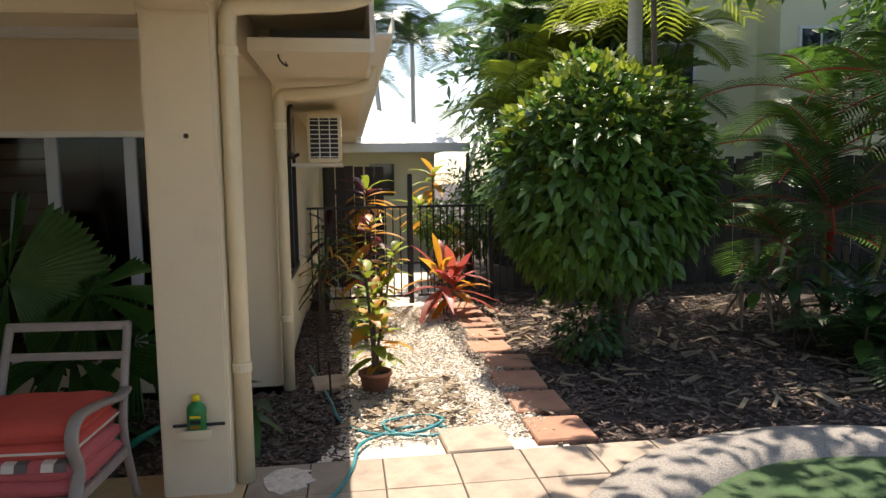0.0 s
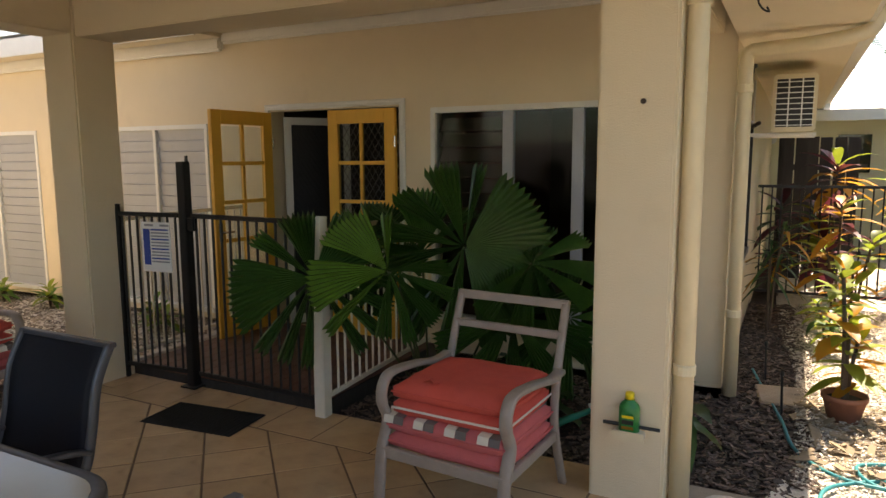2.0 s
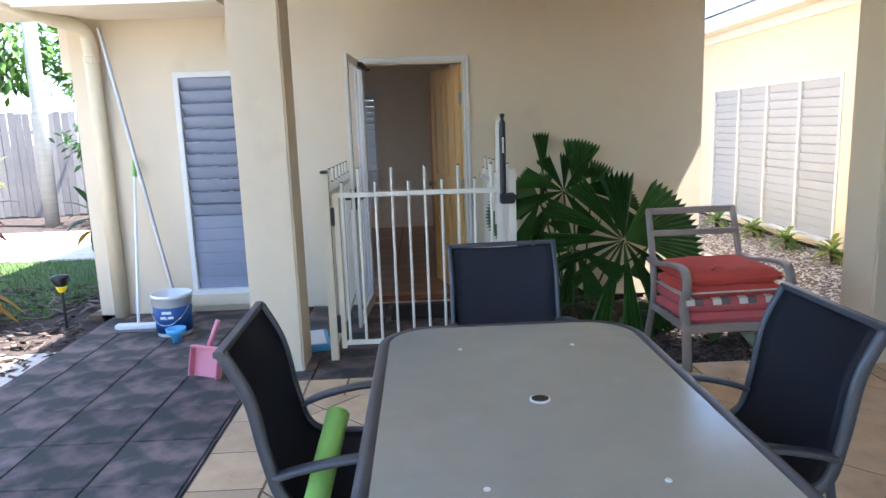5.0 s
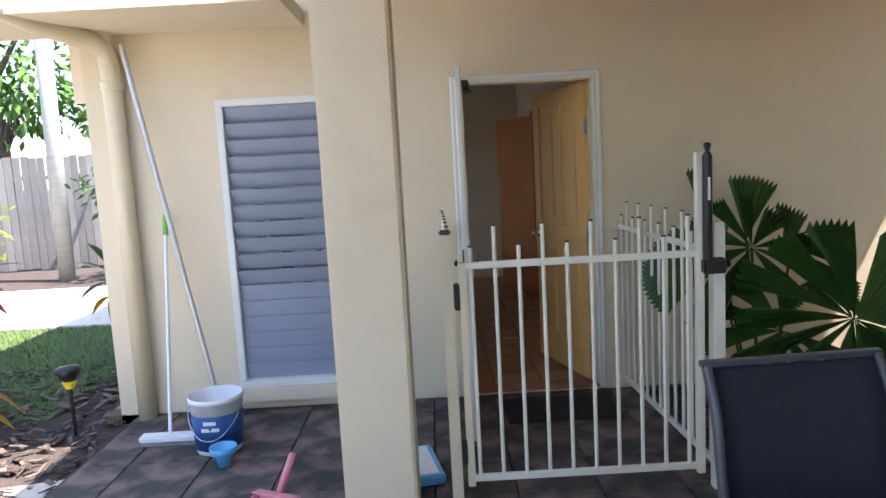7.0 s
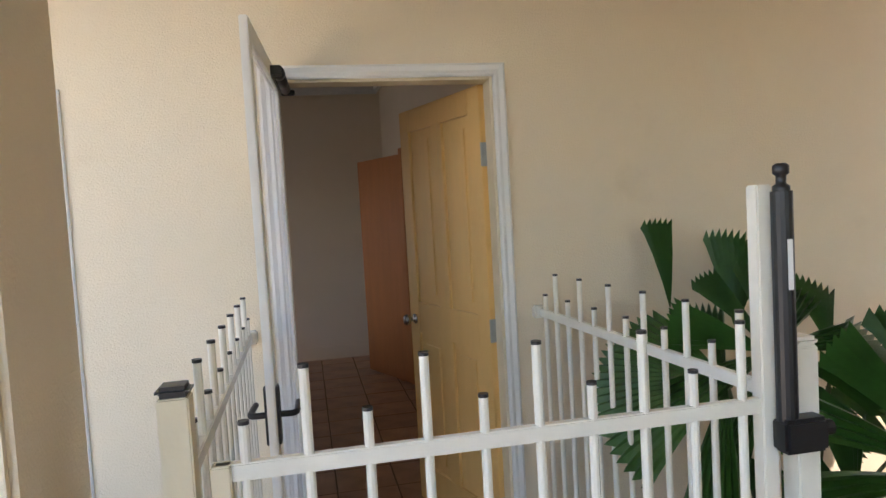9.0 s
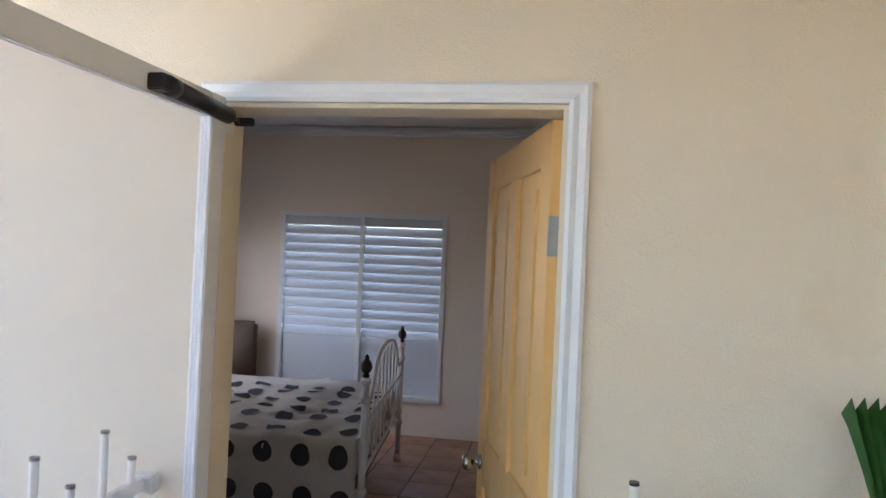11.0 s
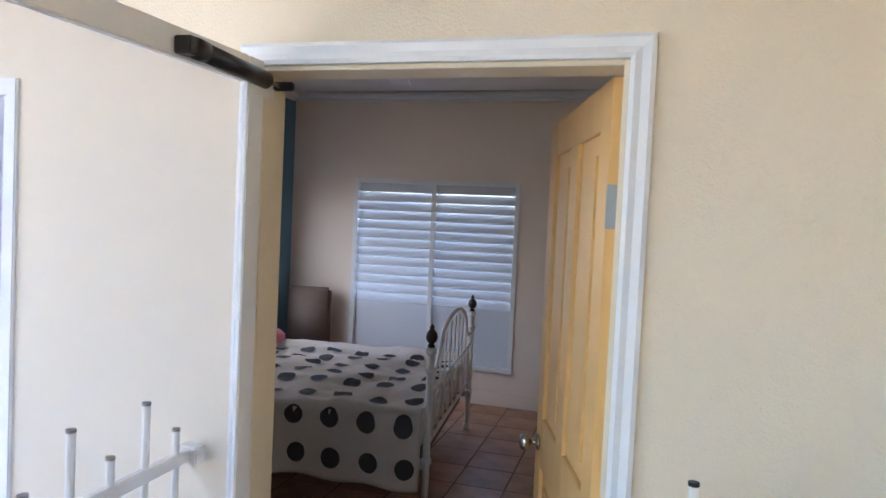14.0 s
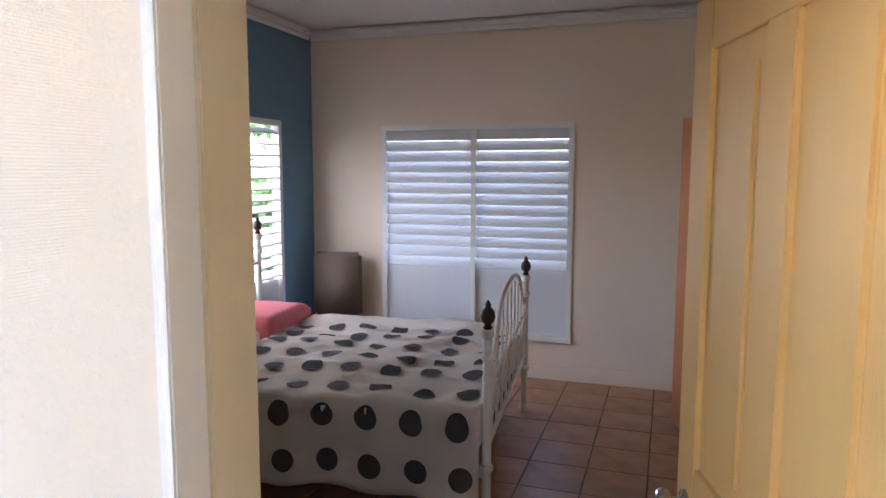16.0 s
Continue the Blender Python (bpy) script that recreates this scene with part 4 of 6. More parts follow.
# ---------------- gutters, pipes, air conditioner ----------------
def gutter(name, a, b, label, turn_prof=1):
    bm = bmesh.new()
    prof = [(0, 0), (0.11 * turn_prof, 0), (0.12 * turn_prof, 0.02), (0.12 * turn_prof, 0.11), (0.105 * turn_prof, 0.11), (0.105 * turn_prof, 0.015), (0.01 * turn_prof, 0.015), (0, 0.12)]
    va, vb = Vector(a), Vector(b)
    d = (vb - va).normalized()
    s = Vector((d.y, -d.x, 0))
    lo = [bm.verts.new(va + s * p + Vector((0, 0, q))) for p, q in prof]
    hi = [bm.verts.new(vb + s * p + Vector((0, 0, q))) for p, q in prof]
    for i in range(len(prof)):
        j = (i + 1) % len(prof)
        bm.faces.new((lo[i], lo[j], hi[j], hi[i]))
    bm.faces.new(lo)
    bm.faces.new(hi)
    return tagged(part(name, bm, TRIM), label, "gutter", kind="structure")


gutter("gutter_south", (-1.3, -0.78, 2.84), (3.5, -0.78, 2.84), "white metal eave gutter")
gutter("gutter_passage", (3.5, -0.78, 2.52), (13.2, -0.78, 2.52), "white metal eave gutter along the passage")
tagged(part("fascia_passage", box(3.5, 13.2, -0.778, -0.75, 2.42, 2.95, 0.003), TRIM), "white painted fascia board", "fascia", kind="structure")
tagged(part("fascia_patio", box(-1.32, 3.5, -0.778, -0.75, 2.78, 2.95, 0.003), TRIM), "white painted fascia board", "fascia", kind="structure")
tagged(part("fascia_courtyard", box(4.38, 4.4, 4.5, 13, 2.76, 2.95, 0.003), TRIM), "white painted fascia board", "fascia", kind="structure")


def downpipe(points, r, m, label, straps):
    p = thing("downpipe", label, "downpipe", kind="structure")
    part("pipe", tube(points, r, 16), m, p, "", True)
    for z in straps:
        x, y, _ = points[-1]
        part("collar", lathe([(r + 0.001, z), (r + 0.007, z + 0.006), (r + 0.007, z + 0.05), (r + 0.001, z + 0.056)], (x, y, 0), 16), m, p)
    return p


downpipe(arc([(3.03, -0.78, 2.8), (3.03, -0.7, 2.62), (3.03, -0.3, 2.57), (3.03, -0.05, 2.56), (3.03, 0.0, 2.5), (3.03, 0.005, 2.3)], 5) + [Vector((3.03, 0.005, 0.0))], 0.047, CREAMP, "cream round downpipe beside the patio column", (0.62, 2.3))
downpipe(arc([(4.62, -0.8, 2.52), (4.62, -0.76, 2.38), (4.62, -0.5, 2.33), (4.68, -0.2, 2.32), (4.7, -0.1, 2.3), (4.7, -0.09, 2.15)], 5) + [Vector((4.7, -0.09, 0.0))], 0.045, CREAMP, "cream round downpipe at the house corner", (0.55, 2.05))
downpipe(arc([(-2.9, 5.0, 2.6), (-2.75, 5.6, 2.5), (-2.55, 5.9, 2.42), (-2.52, 5.96, 2.3), (-2.52, 5.97, 2.1)], 5) + [Vector((-2.52, 5.97, 0.0))], 0.06, CREAMP, "cream round downpipe on the bedroom wall", (2.15,))
hk = tagged(part("ceiling_hook", tube(arc([(3.6, -0.2, 2.425), (3.6, -0.2, 2.4), (3.62, -0.22, 2.37), (3.6, -0.25, 2.35), (3.58, -0.24, 2.37)], 4), 0.005, 6), BLACKM), "small dark metal hook under the eave", "hook")

ac = thing("air_conditioner", "cream outdoor air conditioner unit on a wall bracket", "air conditioner", (6.15, -0.07, 1.84))
part("case", box(0, 0.78, -0.47, -0.14, 0.0, 0.47, 0.015), CREAMP, ac)
part("grille_backing", box(-0.003, 0.0, -0.44, -0.17, 0.04, 0.43), BLACKM, ac, "dark coil opening")
for i in range(9):
    part("slat", box(-0.012, -0.003, -0.45, -0.16, 0.05 + i * 0.044, 0.057 + i * 0.044), WHITEPL, ac)
for y in (-0.36, -0.26):
    part("slat", box(-0.014, -0.004, y - 0.005, y + 0.005, 0.04, 0.43), WHITEPL, ac)
for x in (0.08, 0.66):
    part("bracket", sweep([(x, 0.03, -0.02), (x, -0.48, -0.02)], rect(0.04, 0.03), (1, 0, 0)), TRIM, ac)
    part("bracket", sweep([(x, 0.03, -0.02), (x, 0.03, 0.5)], rect(0.04, 0.02), (1, 0, 0)), TRIM, ac)
part("pipe", tube(arc([(-0.0, 0.0, 0.55), (-0.1, 0.02, 0.5), (-0.12, 0.02, 0.2), (-0.08, 0.02, 0.05), (0.02, -0.05, 0.08)], 5), 0.018, 8), BRONZE, ac, "dark insulated pipe", True)

# ---------------- patio furniture ----------------
tb = thing("patio_table", "rectangular frosted-glass patio table with dark grey frame", "table", (0.472, 2.036, 0))
TWX, TLY, TR, TZ = 0.5, 0.81, 0.2, 0.715


def rounded(a, b, r, n=7):
    out = []
    for cx, cy, s in ((a - r, b - r, 0), (-a + r, b - r, 90), (-a + r, -b + r, 180), (a - r, -b + r, 270)):
        for i in range(n + 1):
            t = radians(s + 90 * i / n)
            out.append((cx + r * math.cos(t), cy + r * math.sin(t)))
    return out


part("glass_top", prism(rounded(TWX - 0.02, TLY - 0.02, TR - 0.02), TZ - 0.008, TZ), TGLASS, tb, "frosted pebbled glass top")
part("rim", sweep([(x, y, TZ - 0.018) for x, y in rounded(TWX, TLY, TR)], rect(0.035, 0.045), (0, 0, 1), closed=True), TFRAME, tb, "", True)
part("umbrella_ring", lathe([(0.032, TZ), (0.032, TZ + 0.004), (0.025, TZ + 0.005), (0.022, TZ + 0.001)], n=20), WHITEPL, tb)
# no hole is cut: a black disc paints in its darkness
part("umbrella_hole_disc", lathe([(0.026, TZ + 0.0005), (0.026, TZ + 0.0062), (0.001, TZ + 0.0062)], n=20), BLACKPL, tb, "black disc for the darkness of the umbrella hole")
for sx in (-1, 1):
    for sy in (-1, 1):
        part("leg", tube(arc([(sx * 0.36, sy * 0.66, TZ - 0.03), (sx * 0.38, sy * 0.69, 0.4), (sx * 0.45, sy * 0.76, 0.0)], 5), 0.02, 10), TFRAME, tb, "", True)
        part("screw_spot", lathe([(0.009, TZ), (0.008, TZ + 0.003), (0.002, TZ + 0.004)], (sx * 0.21, sy * 0.5, 0), 10), WHITEPL, tb, "small white suction pad")


def sling_chair():
    c = thing("sling_chair", "dark sling patio dining chair with grey metal frame", "chair", group="chairs round the patio table")
    for s in (-1, 1):
        x = s * 0.27
        part("side_frame", sweep(arc([(x, 0.02, 0.42), (x, 0.3, 0.43), (x, 0.41, 0.47), (x, 0.455, 0.61), (x, 0.49, 0.79), (x, 0.555, 0.927)], 6), rect(0.022, 0.036), (1, 0, 0)), TFRAME, c, "", True)
        part("front_leg", tube([(x, 0.06, 0.42), (x, 0.0, 0.0)], 0.014, 10), TFRAME, c)
        part("rear_leg", tube([(x, 0.42, 0.48), (x, 0.5, 0.0)], 0.014, 10), TFRAME, c)
        part("armrest", sweep(arc([(x * 1.03, 0.02, 0.42), (x * 1.06, -0.02, 0.52), (x * 1.07, 0.04, 0.585), (x * 1.07, 0.18, 0.6), (x * 1.05, 0.34, 0.575), (x, 0.436, 0.545)], 6), rect(0.042, 0.018), (1, 0, 0)), TFRAME, c, "", True)
    back = arc([(0, 0.03, 0.435), (0, 0.3, 0.43), (0, 0.405, 0.47), (0, 0.45, 0.61), (0, 0.485, 0.79), (0, 0.55, 0.922)], 6)
    bm = bmesh.new()
    rows = [[bm.verts.new((x, p.y + 0.012 * (1 - (x / 0.26) ** 2), p.z - 0.008 * (1 - (x / 0.26) ** 2))) for x in np.linspace(-0.265, 0.265, 9)] for p in back]
    for r, q in zip(rows, rows[1:]):
        for i in range(8):
            bm.faces.new((r[i], r[i + 1], q[i + 1], q[i]))
    bmesh.ops.solidify(bm, geom=bm.faces[:], thickness=0.005)
    part("sling", bm, SLING, c, "navy-black woven sling", True)
    part("top_bar", sweep([(-0.285, 0.56, 0.93), (0.285, 0.56, 0.93)], rect(0.03, 0.02), (0, 1, 0)), TFRAME, c)
    part("brace", rod((-0.27, 0.05, 0.39), (0.27, 0.05, 0.39), 0.011, 8), TFRAME, c)
    part("brace", rod((-0.27, 0.45, 0.3), (0.27, 0.45, 0.3), 0.011, 8), TFRAME, c)
    return c


ch = sling_chair()
ch.matrix_basis = pose(0.57, 3.01, 0, 0, 0, 3)
copy_thing(ch, pose(0.88, 2.18, 0, 0, 0, -90))
copy_thing(ch, pose(0.107, 2.24, 0, 0, 0, 91.5))
copy_thing(ch, pose(0.48, 1.165, 0, 0, 0, 180))
nd = tagged(part("pool_noodle", tube(arc([(-0.16, 2.2, 0.63), (-0.19, 2.0, 0.52), (-0.23, 1.75, 0.36), (-0.27, 1.45, 0.15), (-0.29, 1.32, 0.04)], 6), 0.038, 14), LIME, None, "", True), "lime green foam pool noodle lying over a chair arm", "pool noodle")


def cushion(x0, x1, y0, y1, z0, z1, puff=0.02):
    bm = bmesh.new()
    nx, ny = 14, 14
    hx, hy = (x1 - x0) / 2, (y1 - y0) / 2
    cx, cy, cz, h = (x0 + x1) / 2, (y0 + y1) / 2, (z0 + z1) / 2, (z1 - z0) / 2
    def shell(s):
        g = []
        for i in range(nx + 1):
            row = []
            for j in range(ny + 1):
                u, v = 2 * i / nx - 1, 2 * j / ny - 1
                e = (1 - abs(u) ** 6) * (1 - abs(v) ** 6)
                wob = 0.006 * noise.noise(Vector((u * 2 + z0 * 30, v * 2, s)))
                rx = hx * (1 - 0.02 * v * v)
                ry = hy * (1 - 0.02 * u * u)
                row.append(bm.verts.new((cx + u * rx, cy + v * ry, cz + s * (h * (0.55 + 0.45 * min(1, e * 3)) + puff * e) + wob)))
            g.append(row)
        for i in range(nx):
            for j in range(ny):
                bm.faces.new((g[i][j], g[i + 1][j], g[i + 1][j + 1], g[i][j + 1]))
        return g
    a, b = shell(1), shell(-1)
    for i in range(nx):
        bm.faces.new((a[i][0], a[i + 1][0], b[i + 1][0], b[i][0]))
        bm.faces.new((a[i][ny], a[i + 1][ny], b[i + 1][ny], b[i][ny]))
    for j in range(ny):
        bm.faces.new((a[0][j], a[0][j + 1], b[0][j + 1], b[0][j]))
        bm.faces.new((a[nx][j], a[nx][j + 1], b[nx][j + 1], b[nx][j]))
    return bm


def armchair(m):
    c = thing("patio_armchair", "weathered taupe metal patio armchair with open ladder back", "armchair", group="patio armchairs")
    for s in (-1, 1):
        x = s * 0.32
        part("front_leg", sweep(arc([(x, -0.05, 0.0), (x, -0.02, 0.28), (x, 0.03, 0.42), (x, -0.01, 0.52), (x, 0.0, 0.6), (x, 0.07, 0.645), (x, 0.28, 0.63), (x, 0.46, 0.60), (x, 0.58, 0.61)], 6), rect(0.055, 0.026), (1, 0, 0)), CHAIRF, c, "curved front leg and armrest", True)
        part("rear_leg", sweep(arc([(x * 0.97, 0.66, 0.0), (x * 0.95, 0.56, 0.32), (x * 0.95, 0.57, 0.55), (x * 0.93, 0.70, 0.93)], 6), rect(0.04, 0.028), (1, 0, 0)), CHAIRF, c, "", True)
        part("side_rail", sweep([(x * 0.98, -0.0, 0.285), (x * 0.95, 0.57, 0.285)], rect(0.05, 0.025), (0, 0, 1)), CHAIRF, c)
    part("front_rail", sweep([(-0.32, -0.015, 0.285), (0.32, -0.015, 0.285)], rect(0.055, 0.025), (0, 0, 1)), CHAIRF, c)
    part("rear_rail", sweep([(-0.3, 0.56, 0.285), (0.3, 0.56, 0.285)], rect(0.055, 0.025), (0, 0, 1)), CHAIRF, c)
    for z, y, h in ((0.915, 0.695, 0.045), (0.77, 0.642, 0.04)):
        part("back_rail", sweep([(-0.31, y, z), (0.31, y, z)], rect(h, 0.026), (0, 0, 1)), CHAIRF, c)
    for i in range(5):
        yy = 0.08 + i * 0.11
        part("seat_slat", sweep([(-0.31, yy, 0.29), (0.31, yy, 0.29)], rect(0.05, 0.012), (0, 1, 0)), CHAIRF, c)
    c.matrix_basis = m
    cu = []
    for z0, z1, name, mt, lab in ((0.30, 0.375, "seat_cushion", CUSHP, "faded red seat cushion"), (0.375, 0.455, "striped_cushion", CUSHP, "red cushion with grey and cream stripes"), (0.46, 0.535, "upper_cushion", CUSH, "red outdoor cushion"), (0.535, 0.615, "top_cushion", CUSH, "plump red cushion with fabric tie")):
        k = thing(name, lab + " stacked on the patio armchair", "cushion", group="stacked chair cushions")
        sh = 0.02 if z0 > 0.4 else 0
        y1 = 0.54
        part("cover", cushion(-0.30 + sh, 0.30, 0.0 + sh, y1, z0, z1, 0.016), mt, k, "", True)
        zz = (z0 + z1) / 2
        path = [(x, y, zz) for x, y in ((-0.3 + sh, sh), (0.3, sh), (0.3, y1), (-0.3 + sh, y1))]
        part("piping", sweep([path[0], path[1]], ring(0.006, 6)), mt if name != "upper_cushion" else STRIPW, k)
        part("piping", sweep([path[1], path[2]], ring(0.006, 6)), mt if name != "upper_cushion" else STRIPW, k)
        if name == "striped_cushion":
            for i in range(11):
                xx = -0.29 + i * 0.055
                if i % 3 == 2:
                    continue
                sm = (STRIPW, STRIPG)[(i % 3)]
                bm = bmesh.new()
                pts = [(xx, y, z1 + 0.0145 * min(1, (y + 0.01) * 14) - (0.03 if y < 0.0 else 0)) for y in (-0.006, 0.004, 0.03, 0.08, 0.3, 0.5)]
                sweep(pts, rect(0.053, 0.004), (1, 0, 0), bm)
                part("stripe", bm, sm, k)
        if name == "top_cushion":
            part("fabric_tie", sweep(arc([(-0.13, 0.06, z1 + 0.016), (-0.1, 0.08, z1 + 0.03), (-0.06, 0.06, z1 + 0.018)], 4), rect(0.03, 0.006), (0, 1, 0)), CUSH, k)
        k.matrix_basis = m @ pose(0, 0, 0, 0, 0, 1.5 if z0 > 0.4 else 0)
    return c


armchair(pose(2.305, 0.917, 0, 0, 0, -94.5))
armchair(pose(2.02, 4.03, 0, 0, 0, 2))

# ---------------- plants ----------------
UP = Vector((0, 0, 1))


def fan_leaf(parent, base, hub, face, axis, radius, span, cuts, material=None, seed=0, droop=0.12):
    """A pleated round fan leaf: base of its stalk, hub, the way it faces, the middle of the fan, and the angles between its segments."""
    rng = random.Random(seed)
    hub, n = Vector(hub), Vector(face).normalized()
    a = Vector(axis)
    a = (a - n * a.dot(n)).normalized()
    s = n.cross(a)
    V, F = [], []
    total = sum(cuts)
    ang = -span / 2
    for w in cuts:
        wid = span * w / total
        gap = max(4.0, min(13, wid * 0.4))
        ribs = max(2, int(wid / 5))
        rr = radius * rng.uniform(0.92, 1.04)
        k0 = len(V)
        steps = (0.03, 0.3, 0.6, 0.85, 0.97)
        m = 2 * ribs + 1
        lean = rng.uniform(-0.08, 0.08)
        for q in range(m):
            t = q / (m - 1)
            for st in steps:
                th = radians(ang + gap / 2 + (wid - gap) * t)
                zig = (0.016 if q % 2 else -0.016) * st * min(1, 8 / max(ribs, 4))
                e = st * rr * (1.0 if st < 0.9 else (1.045 if q % 2 else 0.965))
                p = hub + (a * math.cos(th) + s * math.sin(th)) * e + n * (zig * radius * 2 + lean * st * st * radius)
                V.append(p - UP * (droop * radius * st * st) - n * (0.06 * radius * st * st))
        ns = len(steps)
        for q in range(m - 1):
            for j in range(ns - 1):
                i = k0 + q * ns + j
                F.append((i, i + ns, i + ns + 1, i + 1))
        ang += wid
    lf = pydata("leaf", V, F, material or LEAFD, parent)
    b = Vector(base)
    mid = b.lerp(hub, 0.55) + UP * 0.08 * (hub - b).length
    part("leaf_stalk", tube(arc([b, mid, hub], 6), 0.008, 6), STALK, lf, "", True)
    return lf


WIDE = (1.6, 0.45, 0.45, 0.5, 0.45, 0.5, 0.45, 1.5)
ROUND = (3.2, 0.5, 0.5, 0.55, 0.5, 0.55, 2.6)
EVEN = (1, 1, 0.9, 1, 1.1, 0.9, 1, 1)
fa = thing("fan_palm", "large fan palm with pleated round leaves in the garden bed", "fan palm", (0, 0, 0))
for b, h, f, ax, r, sp, cu in (
    ((3.95, 1.95, -0.06), (2.97, 2.12, 0.93), (-0.75, -0.6, 0.25), (-0.1, 0.2, 0.9), 0.5, 335, (0.5, 0.5, 0.55, 0.5, 1.9, 1.2, 0.7, 1.9, 0.5, 0.5, 0.45)),
    ((3.95, 1.9, -0.06), (3.18, 1.73, 0.97), (-0.65, -0.65, 0.5), (-0.45, 0.55, 0.45), 0.48, 150, (0.7, 2.2, 2.0, 0.6)),
    ((3.95, 1.88, -0.06), (3.19, 1.72, 0.965), (-0.65, -0.65, 0.4), (0.35, -0.4, -0.6), 0.4, 140, (0.6, 0.5, 0.7, 0.5, 0.6)),
    ((4.0, 1.85, -0.06), (3.72, 1.48, 1.07), (-0.78, -0.6, 0.15), (0.45, -0.6, 0.45), 0.62, 335, (0.5, 0.6, 3.4, 0.35, 0.8, 0.6, 0.6, 0.5)),
    ((4.0, 1.9, -0.06), (3.8, 1.84, 1.0), (-0.75, -0.6, -0.05), (0.1, 0.0, 1), 0.5, 110, (1, 3.5, 1)),
    ((4.0, 1.95, -0.06), (3.75, 2.2, 1.05), (-0.7, -0.5, 0.6), (0, 0.2, 1), 0.42, 280, (0.8, 0.5, 1.2, 0.5, 1, 0.7)),
    ((4.05, 1.6, -0.06), (3.75, 1.15, 0.62), (-0.75, -0.4, 0.5), (-0.1, -0.7, -0.2), 0.52, 300, EVEN),
    ((4.1, 1.5, -0.06), (4.0, 0.85, 0.6), (-0.6, -0.3, 0.7), (0, -0.5, 0.1), 0.5, 300, EVEN),
    ((4.05, 1.7, -0.06), (3.95, 1.1, 0.95), (-0.6, -0.3, 0.7), (0, -0.9, 0.1), 0.48, 280, EVEN),
    ((4.05, 2.0, -0.06), (3.85, 2.05, 0.85), (-0.5, -0.4, 0.8), (-0.6, 0.4, 0.1), 0.4, 280, EVEN),
):
    fan_leaf(fa, b, h, f, ax, r, sp, cu, LEAFB if sp == 150 else LEAFD, seed=int(h[0] * 100 + h[1] * 10))
part("crown_shaft", tube([(4.0, 1.85, -0.06), (4.0, 1.85, 0.12), (3.98, 1.87, 0.3)], 0.05, 10, scales=[1, 0.8, 0.4]), BARK, fa)
fb = thing("fan_palm", "young fan palm beside the bedroom wall", "fan palm", (0, 0, 0))
for b, h, f, ax, r, sp, cu in (
    ((1.37, 5.3, -0.06), (1.6, 4.95, 0.68), (0.0, -0.92, 0.3), (0.55, 0, 0.7), 0.66, 345, (0.6, 0.6, 0.7, 0.6, 2.3, 1.0, 0.7, 0.6, 0.6, 0.5, 0.5)),
    ((1.32, 5.4, -0.06), (1.24, 5.32, 1.02), (0.0, -0.8, 0.55), (0.1, 0.1, 1), 0.40, 320, (0.6, 0.5, 0.5, 0.6, 0.4, 0.5, 0.7, 0.6, 0.5)),
    ((1.3, 5.4, -0.06), (1.05, 5.3, 0.95), (-0.2, -0.6, 0.75), (-1, 0, 0.6), 0.42, 200, (0.5, 2.0, 0.6)),
    ((1.4, 5.4, -0.06), (1.45, 5.3, 1.0), (0.2, -0.7, 0.7), (1, 0, 0.3), 0.42, 150, (0.6, 0.7, 0.5)),
    ((1.3, 5.4, -0.06), (1.17, 5.84, 1.1), (0.1, -0.95, 0.1), (0.02, 0.1, 1), 0.43, 34, (1,)),
    ((1.35, 5.4, -0.06), (1.42, 5.78, 1.0), (0.05, -0.95, 0.2), (0.22, 0.1, 1), 0.46, 55, (1,)),
    ((1.3, 5.3, -0.06), (1.25, 5.0, 0.62), (-0.1, -0.7, 0.7), (-0.6, -0.2, 0), 0.4, 300, EVEN),
    ((1.4, 5.5, -0.06), (2.0, 5.6, 0.5), (0.2, -0.6, 0.75), (1, 0, 0), 0.38, 280, EVEN),
):
    fan_leaf(fb, b, h, f, ax, r, sp, cu, seed=int(h[0] * 100 + 3))
part("crown_shaft", tube([(1.33, 5.4, -0.06), (1.33, 5.4, 0.2), (1.31, 5.38, 0.4)], 0.04, 10, scales=[1, 0.8, 0.4]), BARK, fb)


def leafy_plant(name, label, category, at, stems, leaves, length, width, mats, group="", spread=0.5, rise=0.6, bend=0.35, stem_m=None, seed=1, stem_r=0.012):
    """Canes with rosettes of long leaves: stems are (dx, dy, height) of each cane's top."""
    t = thing(name, label, category, at, 0, group)
    rng = random.Random(seed)
    for dx, dy, h in stems:
        part("cane", tube(arc([(dx * 0.15, dy * 0.15, -0.06), (dx * 0.5, dy * 0.5, h * 0.55), (dx, dy, h)], 5), stem_r, 7), stem_m or BARK, t, "", True)
        sets = [([], []) for _ in mats]
        for i in range(leaves):
            th = i * 2.4 + rng.uniform(-0.3, 0.3)
            lv = i / max(leaves - 1, 1)
            el = (lv ** 1.3) * 1.35 * rise + 0.1 - (1 - lv) * 0.3
            d = Vector((math.cos(th) * math.cos(el), math.sin(th) * math.cos(el), math.sin(el)))
            base = Vector((dx, dy, h - (1 - lv) * spread * min(h, 0.6)))
            k = min(len(mats) - 1, int(rng.random() * len(mats)))
            leaf_rows(sets[k][0], sets[k][1], base, d, UP, length * rng.uniform(0.7, 1.1), width * rng.uniform(0.8, 1.2), bend * rng.uniform(0.6, 1.5), 0.25, 4)
        for (V, F), m in zip(sets, mats):
            if V:
                pydata("foliage", V, F, m, t, "", True)
    return t


